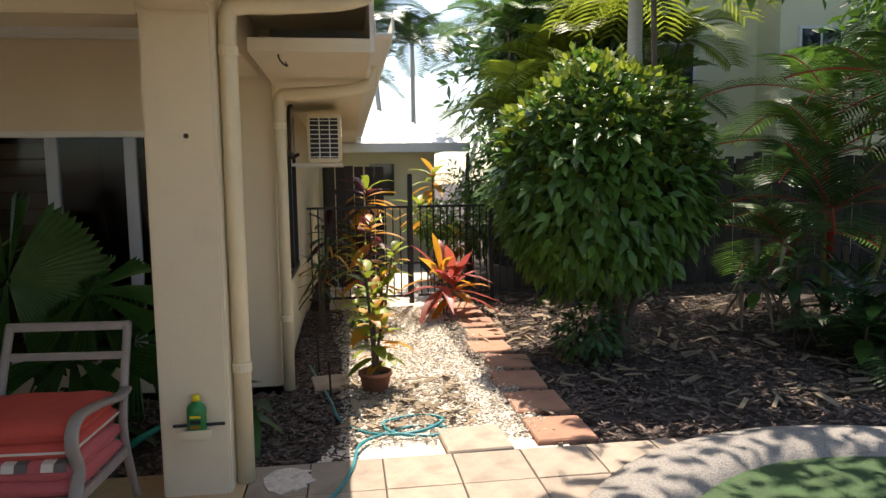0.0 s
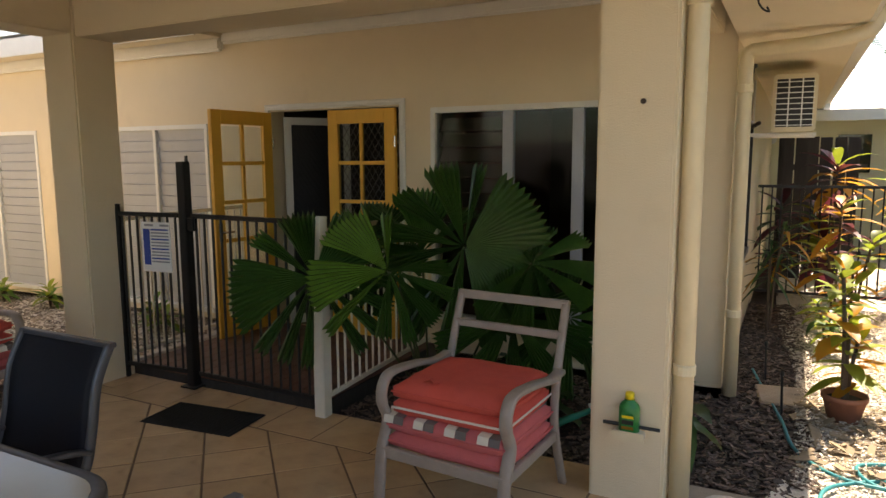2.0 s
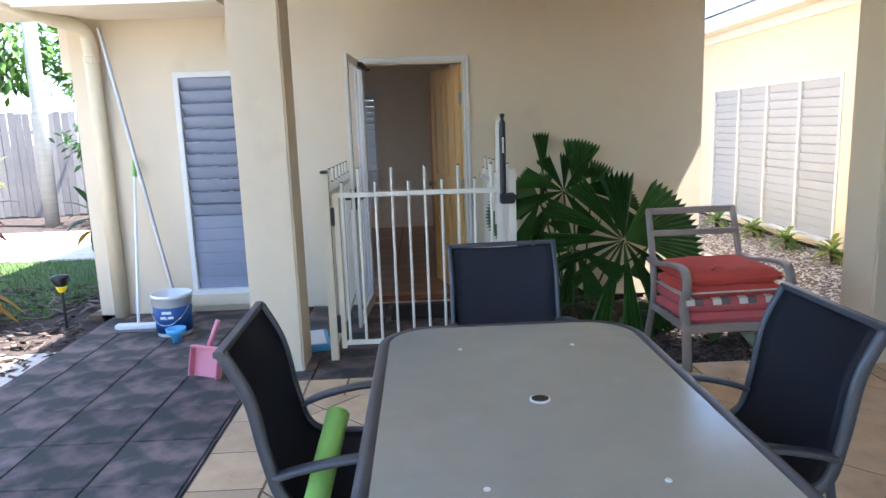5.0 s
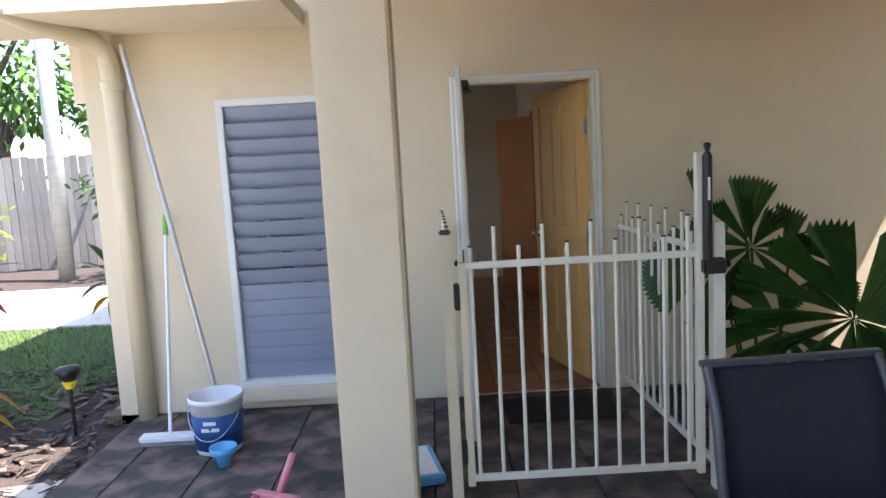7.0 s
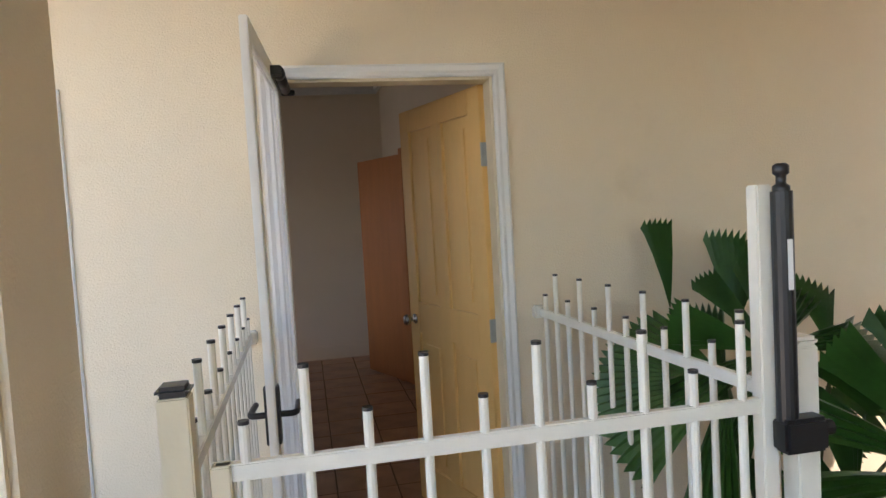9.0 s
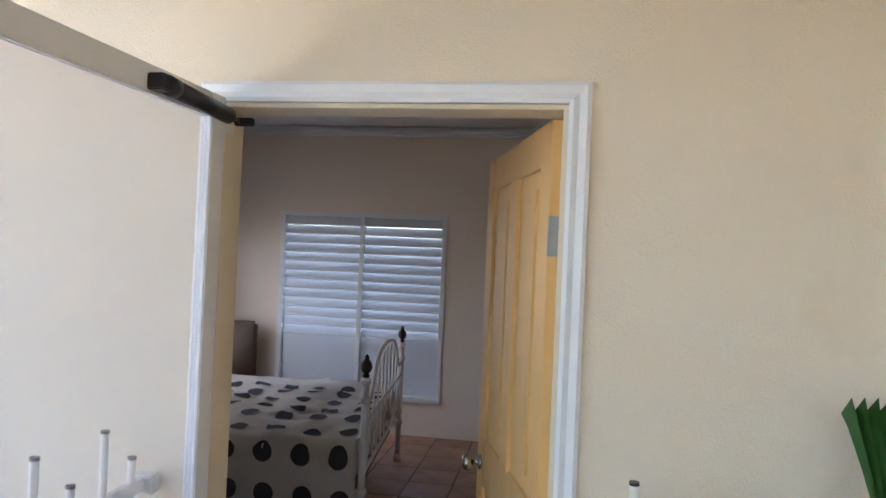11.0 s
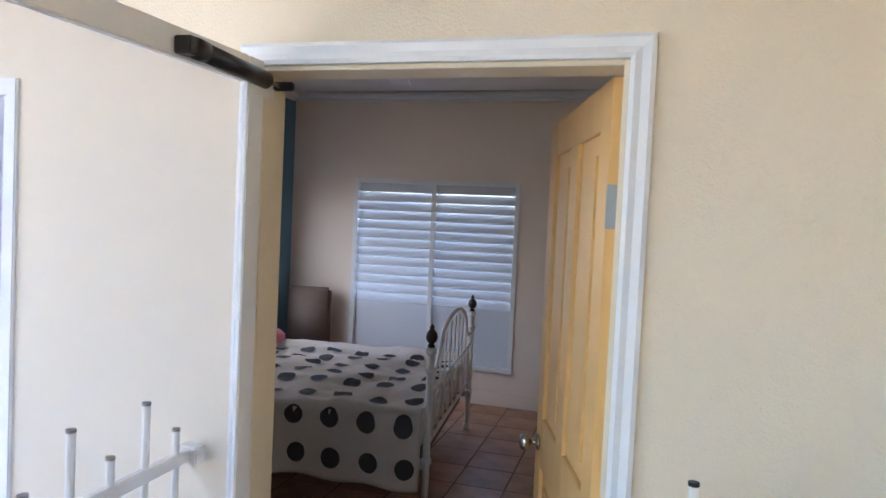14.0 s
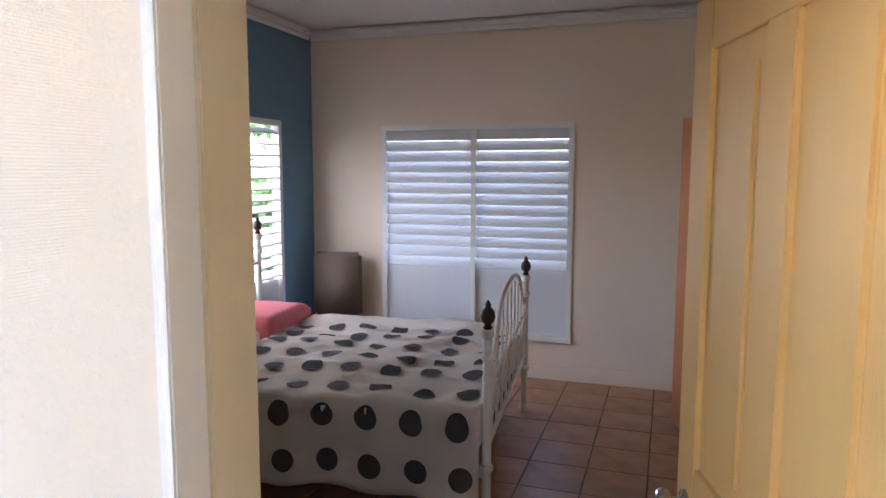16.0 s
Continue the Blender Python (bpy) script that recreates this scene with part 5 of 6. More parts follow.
leafy_plant("croton_plant", "potted croton with yellow-green leaves", "croton", (4.62, -0.77, 0.1), ((0.02, 0.0, 0.55), (-0.03, 0.06, 0.85), (0.05, -0.06, 0.4)), 15, 0.27, 0.1, (LEAFY, LEAFY, LEAFO), seed=3, spread=0.8)
pot = thing("plant_pot", "small terracotta plant pot on the gravel", "plant pot", (4.62, -0.77, -0.035))
part("body", lathe([(0.09, 0), (0.125, 0.14), (0.135, 0.145), (0.135, 0.175), (0.12, 0.175), (0.115, 0.13)], n=18), TERRA, pot, "", True)
part("soil", lathe([(0.113, 0.13), (0.112, 0.14), (0.002, 0.142)], n=18), MULCH, pot)
CORD = "cordyline plants along the house wall"
leafy_plant("cordyline", "tall cordyline with orange and yellow sunlit leaves", "cordyline", (8.9, -0.85, 0), ((0, 0, 1.55), (0.1, 0.15, 1.0), (-0.2, 0.1, 0.7)), 18, 0.55, 0.13, (LEAFO, LEAFY, LEAFM), CORD, seed=5)
leafy_plant("cordyline", "cordyline with bronze and cream leaves", "cordyline", (7.7, -0.85, 0), ((0, 0, 1.15), (0.15, 0.1, 0.7)), 16, 0.45, 0.11, (LEAFY, LEAFO, LEAFM), CORD, seed=6)
leafy_plant("cordyline", "narrow-leaved dull green cordyline in shade", "cordyline", (6.9, -0.25, 0), ((0, 0, 0.75), (0.1, -0.1, 0.95)), 22, 0.42, 0.035, (LEAFDK, LEAFDK, LEAFO), CORD, seed=7, bend=0.6)
leafy_plant("cordyline", "yellow-green cordyline by the path", "cordyline", (7.1, -0.95, 0), ((0, 0, 0.55), (0.1, -0.15, 0.85), (-0.2, 0.1, 0.4)), 14, 0.34, 0.085, (LEAFY, LEAFY, LEAFO), CORD, seed=8)
leafy_plant("red_cordyline", "crimson and orange cordyline beside the gate", "cordyline", (7.6, -1.75, 0), ((0.0, -0.12, 0.38), (-0.1, 0.05, 0.55)), 15, 0.72, 0.13, (LEAFR, LEAFR, LEAFO), CORD, seed=9, rise=0.9)
leafy_plant("cordyline", "yellow cordyline beyond the fence", "cordyline", (9.8, -1.9, 0), ((0, 0, 1.8), (0.3, 0.2, 1.3), (0.2, -0.4, 0.8)), 16, 0.5, 0.11, (LEAFY, LEAFO, LEAFY), CORD, seed=10)
leafy_plant("cordyline", "dark maroon cordyline beside the house", "cordyline", (8.8, -0.3, 0), ((0, 0, 1.1), (0.1, 0.0, 0.6)), 14, 0.5, 0.1, (LEAFM, LEAFDK), CORD, seed=11)
leafy_plant("low_shrub", "low variegated shrub at the path edge", "shrub", (6.3, -0.75, 0), ((0, 0, 0.3), (0.2, 0.1, 0.35), (-0.2, 0, 0.25)), 16, 0.2, 0.05, (LEAFY, LEAFDK, LEAFY), seed=12)
BEDP = "plants in the shaded bed"
leafy_plant("peace_lily", "dark green broad-leaved plant behind the column", "lily plant", (3.75, 0.12, 0), ((0, 0, 0.18), (0.1, 0.12, 0.28), (-0.05, 0.2, 0.22)), 9, 0.36, 0.12, (LEAFDK,), BEDP, seed=13, bend=0.5)
leafy_plant("peace_lily", "dark green broad-leaved plant under the fan palm", "lily plant", (3.75, 0.9, 0), ((0, 0, 0.15), (0.15, 0.25, 0.25)), 10, 0.36, 0.12, (LEAFDK,), BEDP, seed=14, bend=0.5)
leafy_plant("peace_lily", "dark glossy plant at the bedroom wall", "lily plant", (1.75, 5.0, 0), ((0, 0, 0.12), (0.3, 0.2, 0.2), (-0.4, 0.3, 0.15), (0.6, -0.3, 0.12)), 9, 0.3, 0.11, (LEAFDK,), BEDP, seed=15, bend=0.5)
for i, (x, y) in enumerate(((4.45, 6.2), (4.5, 7.1), (4.45, 7.9), (4.5, 8.8), (4.4, 9.7), (4.45, 5.3), (4.3, 5.0))):
    leafy_plant("courtyard_plant", "small bright green plant under the louvre window", "small plant", (x, y, 0), ((0, 0, 0.1), (0.08, 0.15, 0.16), (-0.1, -0.1, 0.14)), 10, 0.24, 0.06, (LEAFB, LEAFY), "courtyard plants", seed=20 + i)
leafy_plant("red_cordyline", "crimson cordyline in the lawn bed", "cordyline", (-4.6, 7.4, 0), ((0, 0, 1.0), (-0.3, 0.1, 0.7)), 16, 0.5, 0.1, (LEAFR, LEAFM), "lawn bed plants", seed=31)
leafy_plant("cordyline", "bronze cordyline in the lawn bed", "cordyline", (-3.6, 7.9, 0), ((0, 0, 0.8),), 16, 0.45, 0.08, (LEAFO, LEAFDK), "lawn bed plants", seed=32)
leafy_plant("cordyline", "green and bronze plant by the pavers", "cordyline", (-3.9, 6.2, 0), ((0, 0, 0.5), (0.2, -0.3, 0.4)), 14, 0.4, 0.07, (LEAFM, LEAFO, LEAFDK), "lawn bed plants", seed=33)


def crown(parent, name, centre, radii, count, size, material, seed, hollow=0.55, droop=0.4, lump=0.25):
    """Many single leaves over an uneven lumpy volume."""
    rng = np.random.default_rng(seed)
    V, F = [], []
    c = Vector(centre)
    for _ in range(count):
        d = Vector(rng.normal(size=3)).normalized()
        k = 1 + lump * noise.noise(d * 2.3 + Vector((seed, 0, 0))) + 0.12 * noise.noise(d * 6 + Vector((0, seed, 0)))
        r = k * (hollow + (1 - hollow) * rng.random() ** 0.5)
        p = c + Vector((d.x * radii[0], d.y * radii[1], d.z * radii[2])) * r
        way = (d + Vector(rng.normal(size=3)) * 0.5 - UP * droop).normalized()
        L = size * rng.uniform(0.7, 1.25)
        leaf_rows(V, F, p, way, (d + UP * 0.6), L, L * 0.48, 0.2, 0.2, 2)
    return pydata(name, V, F, material, parent, "", True)


bush = thing("round_bush", "dense round clipped bush with glossy green leaves", "bush", (5.55, -3.25, -0.06))
for pts in (((0, 0, 0), (-0.05, 0.08, 0.5), (-0.12, 0.2, 1.2), (-0.15, 0.3, 1.7)), ((0.05, 0, 0), (0.15, -0.2, 0.6), (0.1, -0.5, 1.4)), ((0, 0.05, 0), (0.2, 0.1, 0.7), (0.4, 0.1, 1.5))):
    part("trunk", tube(arc(pts, 6), 0.045, 8, scales=[1.1 - 0.6 * i / (6 * (len(pts) - 1)) for i in range(6 * (len(pts) - 1) + 1)]), BARK, bush, "", True)
crown(bush, "crown", (0, 0.25, 1.68), (0.95, 1.02, 1.05), 7000, 0.135, LEAFB, 2, 0.72, 0.45, 0.22)
# deeper green inside the crown paints its shaded gaps
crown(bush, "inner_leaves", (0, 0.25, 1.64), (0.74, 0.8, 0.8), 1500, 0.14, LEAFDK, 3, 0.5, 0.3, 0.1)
# yellow-green leaves over the top put the sunlight into the leaf colour
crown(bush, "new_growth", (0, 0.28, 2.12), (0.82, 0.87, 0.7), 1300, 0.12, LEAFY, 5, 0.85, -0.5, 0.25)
us = thing("under_shrub", "thin low shrub beneath the round bush", "shrub", (5.2, -2.75, -0.06))
crown(us, "crown", (0, 0, 0.32), (0.35, 0.35, 0.3), 420, 0.09, LEAFDK, 6, 0.3)
part("stem", tube([(0, 0, 0), (0, 0, 0.4)], 0.012, 6), BARK, us)


def pinnate(V, F, base, way, length, leaflets, lw, ll, bend, rng, lift=0.35):
    """One feather frond: leaflets along an arching rachis. Returns the rachis."""
    way = way.normalized()
    side = way.cross(UP)
    side = side.normalized() if side.length > 1e-3 else Vector((1, 0, 0))
    line = []
    for i in range(leaflets + 1):
        t = i / leaflets
        line.append(base + way * (length * t) - UP * (bend * length * t * t))
    for i in range(2, leaflets):
        t = i / leaflets
        d = (line[i + 1] - line[i]).normalized()
        n = side.cross(d)
        for s in (1, -1):
            w = d * 0.55 + side * s * 0.85 + n * lift
            leaf_rows(V, F, line[i], w, n, ll * (0.45 + 0.75 * math.sin(math.pi * min(1, t * 0.9 + 0.08))) * rng.uniform(0.85, 1.1), lw, 0.28, 0.1, 2)
    return line


def feather_palm(name, label, at, trunks, fronds, length, leaflets, ll, lw, mats, trunk_m, seed, group="", bend=0.45, sheath=None, trunk_r=0.05, low=-0.2):
    t = thing(name, label, "palm", at, 0, group)
    rng = random.Random(seed)
    for dx, dy, h in trunks:
        top = Vector((dx, dy, h))
        part("trunk", tube(arc([(dx * 0.4, dy * 0.4, 0), (dx * 0.8, dy * 0.8, h * 0.5), (dx, dy, h)], 6), trunk_r, 9, scales=[1.15 - 0.35 * i / 12 for i in range(13)]), trunk_m, t, "", True)
        if sheath:
            part("sheath", tube([(dx, dy, h - 0.1), (dx, dy, h + 0.35), (dx, dy, h + 0.6)], trunk_r * 1.05, 9, scales=[1, 0.95, 0.5]), sheath, t, "glossy red sheath", True)
        V, F = [], []
        bm = bmesh.new()
        for i in range(fronds):
            th = i * 2.399 + rng.uniform(-0.3, 0.3)
            el = low + (i / fronds) * 1.2
            d = Vector((math.cos(th) * math.cos(el), math.sin(th) * math.cos(el), math.sin(el) + 0.35))
            line = pinnate(V, F, top + UP * (0.4 if sheath else 0.0), d, length * rng.uniform(0.8, 1.1), leaflets, lw, ll, bend * rng.uniform(0.7, 1.3), rng)
            sweep(line[::3] + [line[-1]], ring(0.009, 5), bm=bm)
        part("fronds", bm, REDBARK if sheath else STALK, t)
        pydata("foliage", V, F, mats[rng.randrange(len(mats))], t, "", False)
    return t


PALMS = "garden palms"
feather_palm("lipstick_palm", "clumping palm with red canes and dark fronds", (6.3, -6.0, -0.06), ((0.1, 0.0, 1.5), (0.5, -0.3, 2.2), (-0.2, -0.7, 1.9), (-0.4, 0.3, 0.9), (0.2, 0.35, 0.5)), 9, 1.55, 30, 0.5, 0.032, (LEAFDK, LEAFB), GREENBARK, 41, PALMS, 0.4, REDBARK, 0.035)
feather_palm("lipstick_palm", "red-stemmed palm beside the pool", (5.0, -5.6, -0.06), ((0.0, -0.3, 2.1), (0.3, -0.6, 2.9)), 8, 1.5, 30, 0.5, 0.032, (LEAFDK, LEAFB), REDBARK, 42, PALMS, 0.4, REDBARK, 0.035)
feather_palm("low_palm", "low dark palm fronds spreading over the mulch", (4.6, -5.2, -0.06), ((0, 0, 0.2), (0.5, -0.4, 0.3), (-0.3, -0.6, 0.4)), 9, 1.0, 24, 0.34, 0.03, (LEAFDK,), BARK, 43, PALMS, 0.5, None, 0.03)
feather_palm("golden_cane_palm", "dense clump of golden cane palms behind the path", (11.4, -4.2, -0.06), ((0, 0, 3.6), (0.4, 0.6, 4.4), (-0.3, -0.7, 4.2), (0.5, -1.6, 4.8), (0.2, -2.6, 4.2), (-0.5, 0.7, 2.8), (-0.7, -0.2, 2.2), (0.0, -2.0, 3.2), (0.9, -0.6, 5.6)), 10, 1.6, 30, 0.6, 0.045, (LEAFDK, LEAFY, LEAFB), BARK, 44, PALMS, 0.55, None, 0.035)
feather_palm("golden_cane_palm", "tall palms above the neighbouring roof", (24, -3.0, -0.06), ((0, 0, 6.5), (2, 2.5, 5.8), (1, -3, 6.0), (-1, 1.5, 7.2)), 14, 2.8, 26, 0.9, 0.08, (LEAFDK,), PALEBARK, 45, PALMS, 0.55, None, 0.09)
rp = thing("royal_palm", "smooth pale grey palm trunk behind the bush", "palm", (9.6, -5.08, -0.06), 0, PALMS)
part("trunk", tube([(0, 0, 0), (0.02, 0, 2), (0, 0, 5), (0, 0, 7.5)], 0.115, 16, scales=[1.25, 1, 0.95, 0.85]), PALEBARK, rp, "", True)
V, F = [], []
rg = random.Random(5)
for i in range(12):
    th = i * 2.4
    pinnate(V, F, Vector((0, 0, 7.6)), Vector((math.cos(th), math.sin(th), 0.5)), 1.5, 22, 0.06, 0.5, 0.5, rg)
pydata("foliage", V, F, LEAFDK, rp)
ys = thing("yellow_frond_palm", "palm with bright yellow drooping frond tips", "palm", (8.6, -5.0, -0.06), 0, PALMS)
part("trunk", tube([(0, 0, 0), (0.1, 0, 2.5), (0, 0.1, 4.6)], 0.04, 9), BARK, ys, "", True)
V, F = [], []
for i in range(9):
    th = i * 2.4
    pinnate(V, F, Vector((0, 0.1, 4.6)), Vector((math.cos(th), math.sin(th), 0.3)), 1.6, 22, 0.045, 0.5, 0.7, rg)
pydata("foliage", V, F, LEAFY, ys)
# dry hanging fronds and a broad-leaved shrub in the palm bed
dl = thing("dry_fronds", "dry grey-brown fronds hanging in the palm clump", "dry fronds", (5.9, -5.3, -0.06))
V, F = [], []
for i in range(26):
    th = rg.uniform(0, 6.28)
    leaf_rows(V, F, Vector((rg.uniform(-0.4, 0.4), rg.uniform(-0.4, 0.4), rg.uniform(0.35, 1.1))), Vector((math.cos(th), math.sin(th), 0.1)), UP, rg.uniform(0.4, 0.8), 0.05, 0.9, 0.3, 4)
pydata("blades", V, F, DRYLEAF, dl)
part("stem", tube([(0, 0, 0), (0, 0, 1.0)], 0.03, 7), BARK, dl)
leafy_plant("broadleaf_shrub", "green broad-leaved shrub with red flower in the palm bed", "shrub", (5.3, -4.9, 0), ((0, 0, 0.9), (0.3, -0.3, 1.2), (-0.2, -0.5, 0.7), (0.5, 0.1, 0.7)), 13, 0.42, 0.11, (LEAFB, LEAFDK), seed=51)
leafy_plant("broadleaf_shrub", "broad-leaved green shrub beside the pool", "shrub", (4.5, -5.0, 0), ((0, 0, 0.4), (0.2, -0.5, 0.9), (-0.2, -0.4, 0.6)), 12, 0.42, 0.12, (LEAFDK, LEAFB), seed=52)


def tree(name, label, at, height, spread, leaves, size, material, seed, trunk_m=BARK, group="background trees", base=0.3):
    t = thing(name, label, "tree", at, 0, group)
    rng = random.Random(seed)
    part("trunk", tube(arc([(0, 0, 0), (rng.uniform(-0.2, 0.2), rng.uniform(-0.2, 0.2), height * 0.4), (0, 0, height * 0.8)], 5), 0.03 * height * 0.6 + 0.02, 9, scales=[1.2 - 0.08 * i for i in range(11)]), trunk_m, t, "", True)
    for i in range(6):
        th = i * 1.1 + rng.random()
        r = spread * rng.uniform(0.4, 0.75)
        z = height * rng.uniform(base + 0.1, 0.92)
        c = (math.cos(th) * r, math.sin(th) * r, z)
        part("limb", tube(arc([(0, 0, z * 0.65), (c[0] * 0.5, c[1] * 0.5, z * 0.85), c], 4), 0.008 * height + 0.01, 6, scales=[1 - 0.08 * k for k in range(9)]), trunk_m, t, "", True)
        k = spread * rng.uniform(0.45, 0.65)
        crown(t, "foliage", c, (k, k, k * rng.uniform(0.7, 1.0)), leaves // 6, size, material, seed * 10 + i, 0.25, 0.3, 0.5)
    return t


tree("hedge_shrub", "small-leaved light green shrub by the path", (10.6, -2.6, -0.06), 2.7, 0.95, 2600, 0.1, LEAFB, 61, base=0.0)
tree("hedge_shrub", "small-leaved green shrub beyond the gate", (9.5, -3.3, -0.06), 2.4, 0.85, 2600, 0.1, LEAFB, 62, base=0.0)
tree("dense_tree", "dense dark tree behind the timber fence", (12.4, -4.9, -0.06), 5.5, 1.4, 3600, 0.24, LEAFDK, 63)
tree("dense_tree", "dense dark tree above the palms", (14.2, -5.4, -0.06), 7.5, 2.2, 3600, 0.24, LEAFDK, 64)
tree("dense_tree", "tall dark tree behind the house", (27, 2.5, -0.06), 10.5, 2.6, 3000, 0.35, LEAFDK, 65)
tree("dense_tree", "large leafy tree over the garden", (7.8, -10.0, -0.06), 6.5, 2.4, 3600, 0.24, LEAFB, 66)
# this one stands out of view, added for its shade on the pool
tree("dense_tree", "unseen tree added to shade the pool and palms", (4.7, -6.1, -0.06), 7.2, 2.6, 5400, 0.2, LEAFB, 68, base=0.55)
tree("dense_tree", "large leafy tree beside the fence", (9.5, -11.5, -0.06), 6.0, 2.2, 3000, 0.24, LEAFDK, 67)
for i, (x, y, h) in enumerate(((-6.5, 17.5, 6.5), (-10, 17, 7.5), (-3.6, 19, 7.0), (-13.5, 13, 6.0), (-8.5, 21, 9.0))):
    tree("garden_tree", "leafy green tree behind the grey fence", (x, y, -0.06), h, 2.2, 2600, 0.24, LEAFB, 70 + i)
tree("pale_tree", "sunlit pale-leaved shrub on the lawn", (-7.6, 10.5, -0.06), 2.6, 1.0, 1800, 0.12, LEAFY, 80, base=0.0)
tree("hedge_shrub", "dark green shrub at the fence", (-5.4, 13.6, -0.06), 1.7, 0.9, 1600, 0.14, LEAFDK, 81, base=0.0)
wt = thing("bare_tree", "pale smooth-barked tree before the fence", "tree")
part("trunk", tube([(-6.9, 13.2, -0.06), (-6.85, 13.2, 3), (-6.8, 13.2, 6)], 0.13, 12), PALEBARK, wt, "", True)
for i, (x, y, h) in enumerate(((-4, -11, 6), (2, -11.5, 5), (-10, -6, 6), (-10, 3, 6))):
    tree("garden_tree", "leafy green tree along the boundary fence", (x, y, -0.06), h, 2.2, 1200, 0.3, LEAFB, 90 + i)

# ---------------- neighbouring houses ----------------
nb = thing("neighbour_bungalow", "cream bungalow with a white metal hip roof", "house", (0, 0, 0))
part("wall", box(13.5, 20.5, -2.4, 6.0, -0.06, 2.3), NEIGHB, nb)
bm = bmesh.new()
x0, x1, y0, y1, z, rise = 12.9, 21.1, -3.0, 6.6, 2.38, 2.0
b = [bm.verts.new(p) for p in ((x0, y0, z), (x1, y0, z), (x1, y1, z), (x0, y1, z))]
tp = [bm.verts.new(p) for p in ((17, y0 + 4.1, z + rise), (17, y1 - 4.1, z + rise))]
for f in ((b[0], b[1], tp[0]), (b[1], b[2], tp[1], tp[0]), (b[2], b[3], tp[1]), (b[3], b[0], tp[0], tp[1]), tuple(b[::-1])):
    bm.faces.new(f)
rf = part("roof", bm, ROOFW, nb, "white ribbed metal roof")
for i in range(46):
    yy = y0 + 0.2 + i * 0.2
    run = min(yy - y0, y1 - yy, 4.1)
    if run > 0.15:
        k = run / 4.1
        part("roof_rib", sweep([(x0, yy, z + 0.006), (x0 + 4.1 * k, yy, z + rise * k + 0.006)], rect(0.03, 0.02), (0, 1, 0)), ROOFW, rf)
part("fascia", box(12.86, 12.9, -3.04, 6.6, 2.22, 2.4), TRIM, nb, "white gutter and fascia")
part("vent", rod((13.5, 0.0, 1.95), (13.47, 0.0, 1.95), 0.1, 16), TRIM, nb, "round wall vent")
part("window", box(13.46, 13.5, -1.55, -1.05, 1.35, 2.0, 0.004), DARKGLASS, nb, "small dark window")
th = thing("neighbour_house", "two-storey cream rendered house with dark windows", "house", (0, 0, 0))
part("wall", box(13.2, 21, -13.5, -6.6, -0.06, 6.2), NEIGHB, th)
part("wall", box(12.4, 13.2, -13.5, -9.4, -0.06, 6.2), NEIGHB, th)
part("roof", box(11.9, 21.5, -14, -6.1, 6.2, 6.45), TRIM, th, "white eave")
for fx, ya, yb, za, zb in ((13.2, -8.0, -7.1, 3.2, 4.5), (13.2, -9.3, -8.7, 1.0, 2.0), (12.4, -10.8, -9.8, 3.5, 4.7), (13.2, -7.6, -6.9, 0.6, 1.9), (12.4, -12.6, -11.6, 3.5, 4.7)):
    w = part("window", box(fx - 0.03, fx, ya, yb, za, zb), TRIM, th, "white-framed window")
    part("pane", box(fx - 0.04, fx - 0.032, ya + 0.07, (ya + yb) / 2 - 0.03, za + 0.07, zb - 0.07), DARKGLASS, w)
    part("pane", box(fx - 0.04, fx - 0.032, (ya + yb) / 2 + 0.03, yb - 0.07, za + 0.07, zb - 0.07), DARKGLASS, w)

# ---------------- bedroom ----------------
bed = thing("bed", "cream iron-frame double bed with bronze finials", "bed")
BX0, BX1, BY0, BY1 = -2.62, -0.55, 8.32, 10.04
BED_AT = pose(BX1, BY0, 0, 0, 0, 5.6) @ pose(-BX1, -BY0, 0)


def post(x, y, h):
    p = part("post", tube([(x, y, 0), (x, y, h)], 0.022, 14), BEDW, bed, "", True)
    part("foot", lathe([(0.03, 0), (0.034, 0.02), (0.026, 0.05), (0.024, 0.06)], (x, y, 0), 14), BEDW, p, "", True)
    for z in (0.3, h - 0.13, h - 0.02):
        part("collar", lathe([(0.023, z), (0.032, z + 0.012), (0.032, z + 0.03), (0.023, z + 0.042)], (x, y, 0), 14), BEDW, p, "", True)
    part("finial", lathe([(0.014, h + 0.02), (0.024, h + 0.03), (0.014, h + 0.045), (0.03, h + 0.06), (0.036, h + 0.085), (0.03, h + 0.11), (0.012, h + 0.13), (0.016, h + 0.14), (0.003, h + 0.16)], (x, y, 0), 14), BRONZE, p, "dark bronze turned finial", True)


for x, h in ((BX1, 0.97), (BX0, 1.22)):
    post(x, BY0, h)
    post(x, BY1, h)
for x, h in ((BX1, 0.9), (BX0, 1.1)):
    part("lower_bar", rod((x, BY0, 0.42), (x, BY1, 0.42), 0.013, 8), BEDW, bed)
    part("middle_bar", rod((x, BY0, 0.72), (x, BY1, 0.72), 0.011, 8), BEDW, bed)
    part("top_bow", tube(arc([(x, BY0, h - 0.08), (x, BY0 + 0.2, h - 0.06), (x, BY0 + 0.45, h + 0.14), (x, (BY0 + BY1) / 2, h + 0.2), (x, BY1 - 0.45, h + 0.14), (x, BY1 - 0.2, h - 0.06), (x, BY1, h - 0.08)], 6), 0.013, 8), BEDW, bed, "", True)
    for i in range(9):
        y = BY0 + 0.15 + i * (BY1 - BY0 - 0.3) / 8
        t = abs(i - 4) / 4
        part("spindle", rod((x, y, 0.42), (x, y, h + 0.17 - 0.24 * t * t), 0.008, 7), BEDW, bed)
    for i in range(4):
        y = BY0 + 0.28 + i * 0.32
